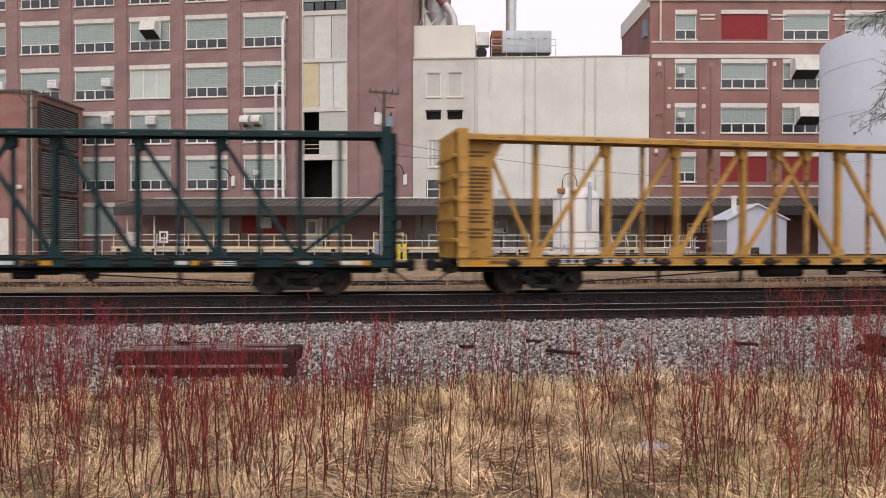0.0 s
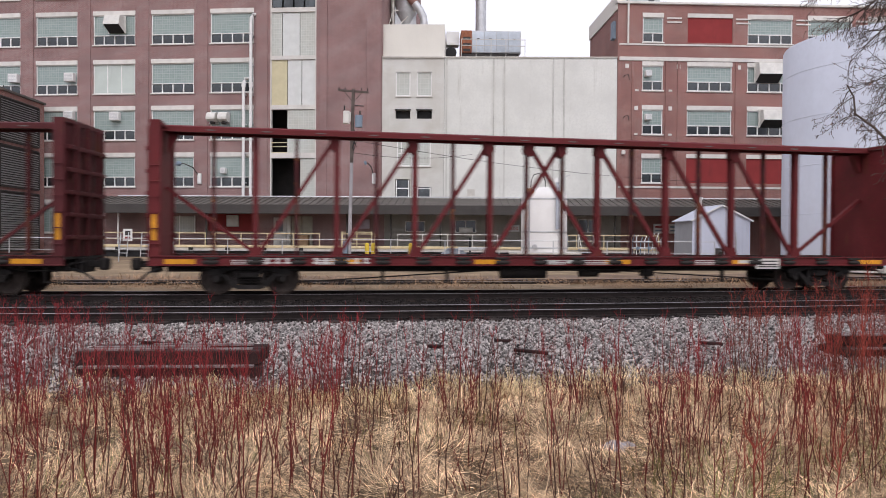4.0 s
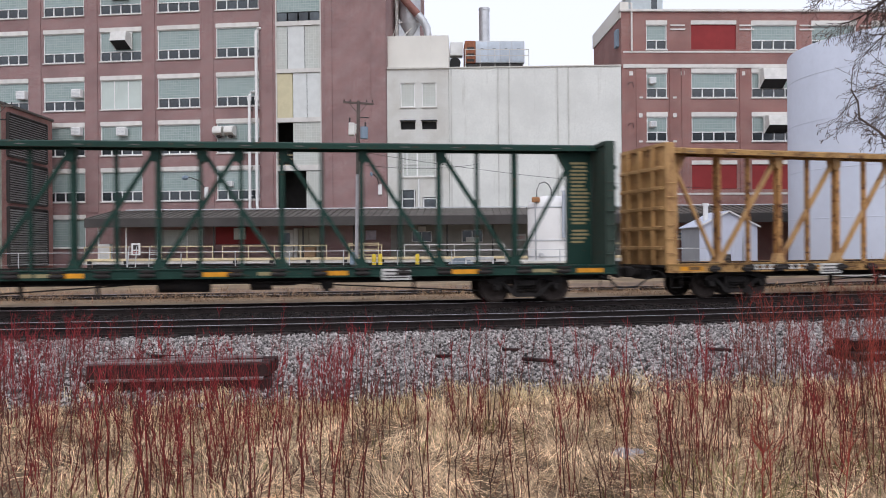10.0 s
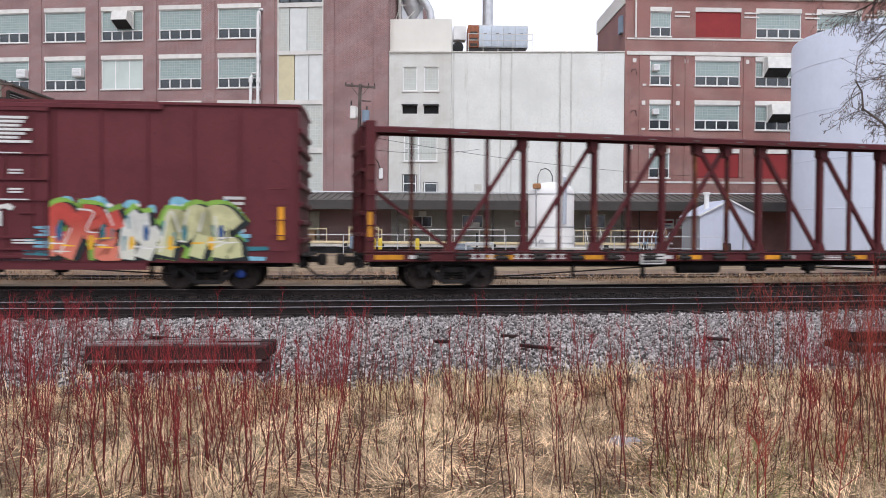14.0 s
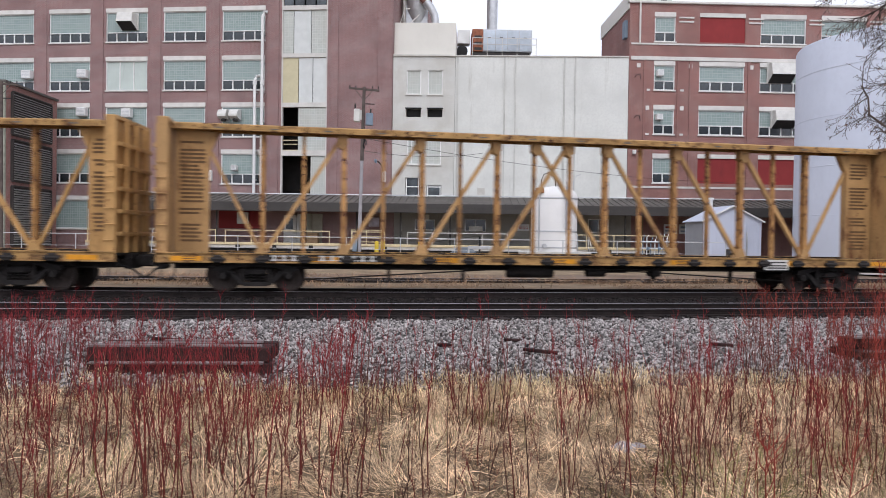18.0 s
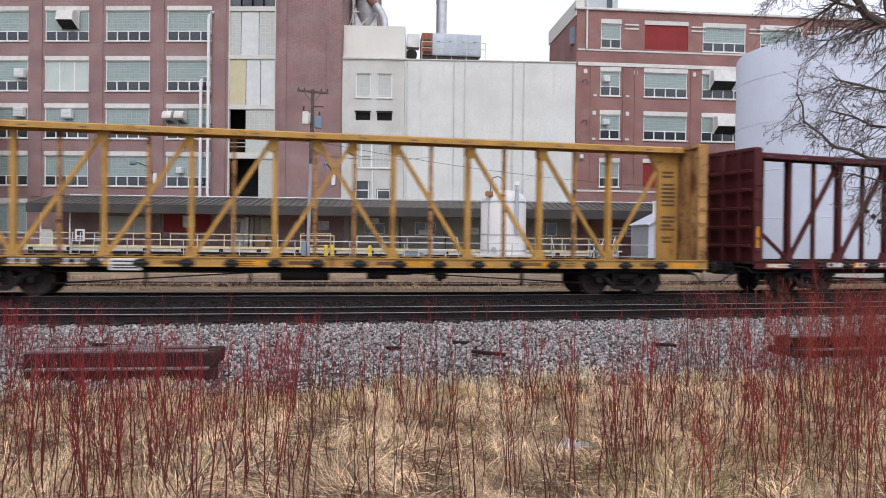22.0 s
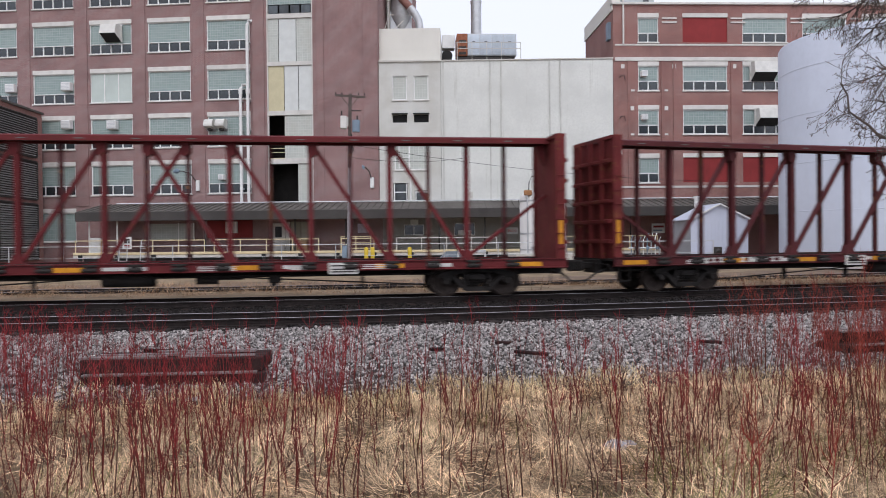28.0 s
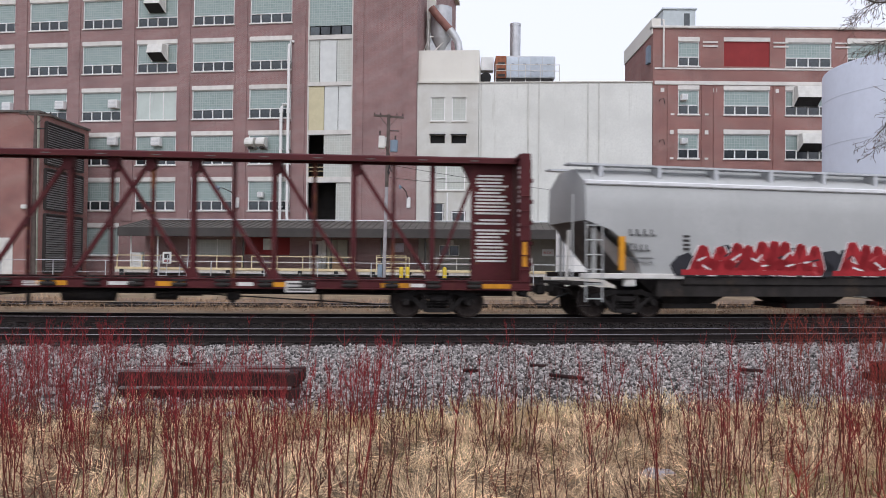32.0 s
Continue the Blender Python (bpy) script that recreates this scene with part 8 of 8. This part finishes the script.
def thicket(name, n, seed, place, heights, material, label, thick=0.0042, twigs=7, lean=0.2):
    """Clumps of upright shoots with paired side twigs towards their tops."""
    rng = random.Random(seed)
    g = Geo()
    left = 0
    for _ in range(n):
        if left == 0:
            cx, cy = place(rng)
            left, tall, fan = rng.choice((1, 1, 1, 2, 2, 3, 4)), rng.uniform(0.75, 1.0), rng.uniform(0.05, 0.22)
        left -= 1
        ox, oy = rng.uniform(-1, 1), rng.uniform(-1, 1)
        x, y = cx + ox * fan, cy + oy * fan
        h = rng.uniform(*heights) * tall
        dx, dy = ox * lean * 0.35 + rng.gauss(0, 0.06), oy * lean * 0.35 + rng.gauss(0, 0.07)
        r = thick * rng.choice((0.6, 0.75, 0.9, 1.1, 1.35, 1.6))
        az, crook = rng.uniform(0, 6.283), rng.uniform(-0.045, 0.045)
        ks = (0, 0.18, 0.36, 0.54, 0.7, 0.86, 1.0)
        # each joint sets off a little to one side and back
        pts = [Vector((x + dx * h * k + crook * math.sin(4 * k + az) + rng.uniform(-0.009, 0.009), y + dy * h * k + rng.uniform(-0.009, 0.009), h * k)) for k in ks]
        g.tube(pts, [r * (1 - 0.72 * k) for k in ks], 4, False)
        side = rng.uniform(0, 6.283)
        for j in range(int(twigs * rng.uniform(0.5, 1.8))):
            k = 0.28 + 0.7 * rng.random() ** 0.6
            i = max(q for q in range(6) if ks[q] <= k)
            p = pts[i].lerp(pts[i + 1], (k - ks[i]) / (ks[i + 1] - ks[i]))
            side += 3.1416 + rng.uniform(-0.6, 0.6)
            b = side
            l = h * rng.uniform(0.06, 0.3) * (1.2 - k * 0.7)
            o = rng.uniform(0.25, 0.8)
            q = p + Vector((math.cos(b) * o * l * 0.55, math.sin(b) * o * l * 0.55, l * 0.45))
            e = q + Vector((math.cos(b) * o * l * 0.2, math.sin(b) * o * l * 0.2, l * 0.6))
            g.tube([p, q, e], [r * 0.45, r * 0.36, r * 0.2], 3, False)
            if l > 0.1:
                for s in (-1, 1):
                    b2 = b + s * rng.uniform(0.5, 1.2)
                    w = p.lerp(q, rng.uniform(0.5, 1.0))
                    e2 = w + Vector((math.cos(b2) * 0.3 * l, math.sin(b2) * 0.3 * l, l * rng.uniform(0.2, 0.45)))
                    g.tube([w, e2], [r * 0.3, r * 0.18], 3, False)
    me = bpy.data.meshes.new(name)
    me.from_pydata(g.v, [], g.f)
    me.materials.append(material)
    return tagged(new(name, me), label, "shrub", "", "stuff")


def spread(x0, x1, y0, y1, gaps=0.0):
    def place(rng):
        while True:
            x, y = rng.uniform(x0, x1), rng.uniform(y0, y1)
            if noise.noise((x * 0.8, y * 0.8, 3.1)) > gaps * rng.random() - 0.25:
                return x, y
    return place


thicket("red_dogwood_shoots", 520, 41, spread(-7.0, -0.6, 5.0, 9.7), (0.6, 1.3), M_TWIG, "thin dark-red dogwood shoots rising from dead grass", twigs=9)
thicket("sparse_dogwood_shoots", 215, 52, spread(-0.8, 4.6, 5.3, 10.0, 0.0), (0.55, 1.35), M_TWIG, "scattered dark-red dogwood shoots", twigs=7)
thicket("brown_stalks", 340, 43, spread(-7.0, 8.5, 5.0, 10.5), (0.5, 1.15), M_STALK, "dry brown weed stalks among the grass", thick=0.004, twigs=5)
thicket("orange_dogwood_thicket", 480, 44, spread(4.2, 9.5, 5.4, 11.2), (0.7, 1.5), M_TWIG_O, "dense orange-red dogwood thicket", twigs=10)
thicket("corner_dogwood_thicket", 330, 47, spread(5.4, 9.8, 6.0, 11.6), (0.9, 1.65), M_TWIG_O, "tall crowded orange-red dogwood shoots", thick=0.0038, twigs=14)
thicket("low_twigs", 900, 48, spread(-7.0, 8.5, 5.0, 9.7), (0.16, 0.55), M_STALK, "low tangle of thin brown twigs in the grass", thick=0.003, twigs=5, lean=1.6)
thicket("low_red_twigs", 620, 49, spread(-7.0, 8.5, 5.0, 9.8), (0.2, 0.62), M_TWIG, "short dark-red dogwood twigs in the grass", thick=0.003, twigs=6, lean=1.2)
thicket("far_dogwood_shoots", 150, 45, spread(-9.0, -4.4, 9.2, 12.2), (0.7, 1.2), M_TWIG, "dark-red twigs before the pile of sleepers", twigs=11)
thicket("near_dogwood_shoots", 26, 46, spread(1.9, 3.6, 3.6, 4.6), (1.1, 1.5), M_TWIG_O, "orange-red dogwood shoots close by", thick=0.0042, twigs=8)

stone = mat("pale_grey_field_stone", (0.33, 0.31, 0.33), 0.9, var=0.2, scale=6)
for x, y, s in ((1.85, 7.0, 0.13), (2.0, 7.1, 0.08), (-2.6, 9.4, 0.12), (-2.4, 9.3, 0.07)):
    g = Geo().lathe([(0.02, 0.0), (s, 0.02), (s * 0.95, s * 0.4), (s * 0.5, s * 0.65), (0.02, s * 0.7)], 9)
    rr = random.Random(int(x * 100))
    g.v = [(a * rr.uniform(0.8, 1.2), b * rr.uniform(0.7, 1.1), c) for a, b, c in g.v]
    solid("field_stone", g, stone, "pale grey stone lying in dead grass", "stone", "stones in the grass", at=pose(x, y, 0.0, 0, 0, 30 * x), rounded=True)
solid("litter", Geo().slab([(0, 0), (0.5, 0.03), (0.55, 0.14), (0.3, 0.2), (0.05, 0.12)], 2, 0, 0.06), M_WHITEPIPE, "white scrap of plastic litter on the yard", "litter", at=pose(14.6, 30.6, 0.12))


# ---- the bare tree ----
def bare_tree():
    t = thing("bare_tree", "bare dark tree with drooping fine twigs", "tree", pose(13.45, 13.4, 0.05))
    rng = random.Random(17)
    part("trunk", Geo().tube([(0, 0, 0), (0.05, 0, 0.8), (-0.1, 0.05, 2.0), (-0.3, 0, 4.2), (-0.45, 0.1, 6.2)], [0.26, 0.2, 0.18, 0.16, 0.1], 10), M_BARK, t, "short dark trunk", rounded=True)
    twigs = Geo()
    leaves = Geo()

    def sprig(p, d, length, r, level):
        """A long smooth twig that droops and lifts again at its tip, with forward side twigs."""
        n = 7 if level < 2 else 5
        turn = Vector((rng.uniform(-1, 1), rng.uniform(-1, 1), rng.uniform(-1, 1))) * 0.13
        pts, rs, ds = [p], [r], [d]
        for k in range(n):
            sway = Vector((0, 0, -0.12 if k < n * 0.55 else 0.13))
            kink = Vector((rng.uniform(-1, 1), rng.uniform(-1, 1), rng.uniform(-1, 1))) * 0.11
            d = (d + turn + sway + kink).normalized()
            p = p + d * (length / n)
            pts.append(p)
            ds.append(d)
            rs.append(max(0.0032, r * (1 - 0.85 * (k + 1) / n)))
        twigs.tube(pts, rs, 5 if level < 1 else 4 if level < 2 else 3, False)
        if level < 3:
            kids = int(max(2, length / (0.115 if level == 0 else 0.11)))
            for c in range(min(kids, 15)):
                f = 0.16 + 0.8 * (c + rng.random()) / min(kids, 15)
                k = min(n - 1, int(f * n))
                q = pts[k].lerp(pts[k + 1], f * n - k)
                out = ds[k].cross(Vector((rng.uniform(-1, 1), rng.uniform(-1, 1), rng.uniform(-1, 1)))).normalized()
                sprig(q, (ds[k] + out * rng.uniform(0.45, 1.0)).normalized(), length * rng.uniform(0.28, 0.55) * (1.1 - 0.5 * f), max(0.0042, rs[k] * 0.58), level + 1)
        elif rng.random() < 0.2:
            e, w = pts[-1], rng.uniform(0.008, 0.016)
            leaves.add([e, e + Vector((w, 0.01, -w)), e + Vector((0, 0.01, -2.8 * w)), e + Vector((-w * 0.7, 0, -w))], [(0, 1, 2, 3)])

    def limb(path, ra, rb, count, reach):
        """A crooked tapering limb over the ballast, set with twigs."""
        pts = [Vector(q) for q in path]
        fine = [pts[0]]
        for u, v in zip(pts, pts[1:]):
            fine += [u.lerp(v, 0.5) + Vector((rng.uniform(-0.05, 0.05), rng.uniform(-0.05, 0.05), rng.uniform(-0.05, 0.05))), v]
        m = len(fine) - 1
        rs = [ra + (rb - ra) * i / m for i in range(m + 1)]
        twigs.tube(fine, rs, 8, False)
        for c in range(count):
            f = 0.22 + 0.78 * (c + rng.random()) / count
            k = min(m - 1, int(f * m))
            along = (fine[k + 1] - fine[k]).normalized()
            a = Vector((rng.uniform(-0.95, 0.5), rng.uniform(-0.9, 0.9), rng.uniform(-1.1, 0.45)))
            sprig(fine[k].lerp(fine[k + 1], rng.random()), (along * 0.6 + a).normalized(), reach * rng.uniform(0.45, 1.05), min(0.022, max(0.010, rs[k] * 0.38)), 0)

    limb([(-0.3, 0.0, 4.0), (-1.6, 0.0, 4.75), (-2.8, 0.0, 5.4), (-3.9, 0.0, 5.85), (-4.5, 0.1, 6.1), (-4.9, 0.0, 6.5), (-5.4, 0.0, 7.1)], 0.16, 0.03, 40, 1.5)
    limb([(-3.9, 0.0, 5.85), (-4.1, 0.1, 6.2), (-4.1, 0.2, 6.8), (-4.3, 0.2, 7.5)], 0.05, 0.02, 8, 1.2)
    limb([(-4.5, 0.1, 6.1), (-5.1, 0.0, 6.25), (-5.7, 0.1, 6.5), (-6.3, 0.1, 6.55)], 0.03, 0.012, 6, 0.8)
    limb([(-2.8, 0.0, 5.4), (-3.3, 0.4, 6.0), (-3.5, 0.6, 6.9), (-3.9, 0.6, 7.8)], 0.07, 0.02, 9, 1.5)
    limb([(-0.2, 0.0, 3.3), (-1.6, -0.2, 3.55), (-2.8, -0.2, 3.56), (-3.55, -0.1, 3.43), (-4.46, 0.0, 3.46), (-5.14, 0.0, 3.65), (-5.7, 0.0, 4.1), (-5.85, 0.0, 4.6)], 0.06, 0.012, 26, 0.8)
    limb([(-1.6, 0.0, 4.75), (-2.6, -0.3, 4.75), (-3.6, -0.4, 4.55), (-4.5, -0.4, 4.6), (-5.3, -0.3, 4.8)], 0.05, 0.015, 42, 1.1)
    limb([(-0.3, 0.2, 4.2), (-1.8, 0.6, 4.3), (-3.0, 0.7, 4.1), (-4.0, 0.6, 4.15), (-4.8, 0.6, 4.4)], 0.05, 0.015, 44, 1.05)
    limb([(-0.1, 0.0, 2.6), (-1.4, 0.3, 2.9), (-2.6, 0.4, 2.9), (-3.8, 0.3, 3.0), (-4.6, 0.3, 3.2)], 0.05, 0.012, 34, 0.95)
    limb([(-0.1, 0.1, 2.2), (-1.3, -0.1, 2.55), (-2.6, -0.2, 2.8), (-3.5, -0.2, 2.75), (-4.3, -0.2, 2.6)], 0.045, 0.01, 32, 0.85)
    limb([(-0.4, 0.1, 5.6), (-1.4, 0.3, 6.6), (-2.4, 0.2, 7.5), (-2.9, 0.2, 8.6)], 0.09, 0.02, 9, 1.7)
    limb([(-0.4, 0.0, 5.7), (0.6, 0.3, 6.9), (1.4, 0.2, 8.3)], 0.08, 0.02, 7, 1.7)
    limb([(-0.2, 0.0, 4.8), (0.9, -0.3, 5.7), (1.9, -0.4, 6.3)], 0.07, 0.02, 7, 1.6)
    me = bpy.data.meshes.new("crown")
    me.from_pydata(twigs.v, [], twigs.f)
    me.materials.append(M_BARK)
    tagged(part("crown", me, None, t, "dense net of dark bare twigs"), kind="stuff")
    me = bpy.data.meshes.new("dead_leaves")
    me.from_pydata(leaves.v, [], leaves.f)
    me.materials.append(mat("withered_brown_leaf", (0.2, 0.1, 0.06), 0.9, var=0.3, bump=0))
    tagged(part("dead_leaves", me, None, t, "few withered brown leaves"), kind="stuff")


bare_tree()


# ---- the train rolls by, slowing a little ----
RUN = (228.268, 1.109, -19.971, 15.351, -3.625)


def rolled(t):
    u = t / 16
    return sum(c * u ** (i + 1) for i, c in enumerate(RUN))


def car_centres():
    mids = [GAPS[0] - 12.25]
    mids += [(a + b) / 2 for a, b in zip(GAPS, GAPS[1:])]
    return mids + [GAPS[-1] + 10.7]


def car_pose(s):
    xa, ya, _ = line_at(s - TRUCK_X)
    xb, yb, _ = line_at(s + TRUCK_X)
    return pose((xa + xb) / 2, (ya + yb) / 2, RAIL_Z, 0, 0, math.degrees(math.atan2(yb - ya, xb - xa)))


def motions():
    times = [0.5 * i for i in range(65)]
    for (car, spins), s0 in zip(CARS, car_centres()):
        walk(car, [(t, car_pose(s0 - rolled(t))) for t in times])
        for _, ws, dx in spins:
            base = ws.matrix_basis.translation.copy()
            inside = [f for f in range(0, 961) if abs(s0 + dx - rolled(f / 30)) < 19]
            if not inside:
                continue
            a0 = rolled(inside[0] / 30)
            last = (rolled(inside[-1] / 30) - a0) / WHEEL_R
            rows = [(0.0, 0.0)] if inside[0] > 0 else []
            rows += [(f / 30, (rolled(f / 30) - a0) / WHEEL_R) for f in inside]
            rows += [(32.0, last)] if inside[-1] < 960 else []
            walk(ws, [(t, Matrix.Translation(base) @ Matrix.Rotation(-a, 4, "Y")) for t, a in rows])


motions()
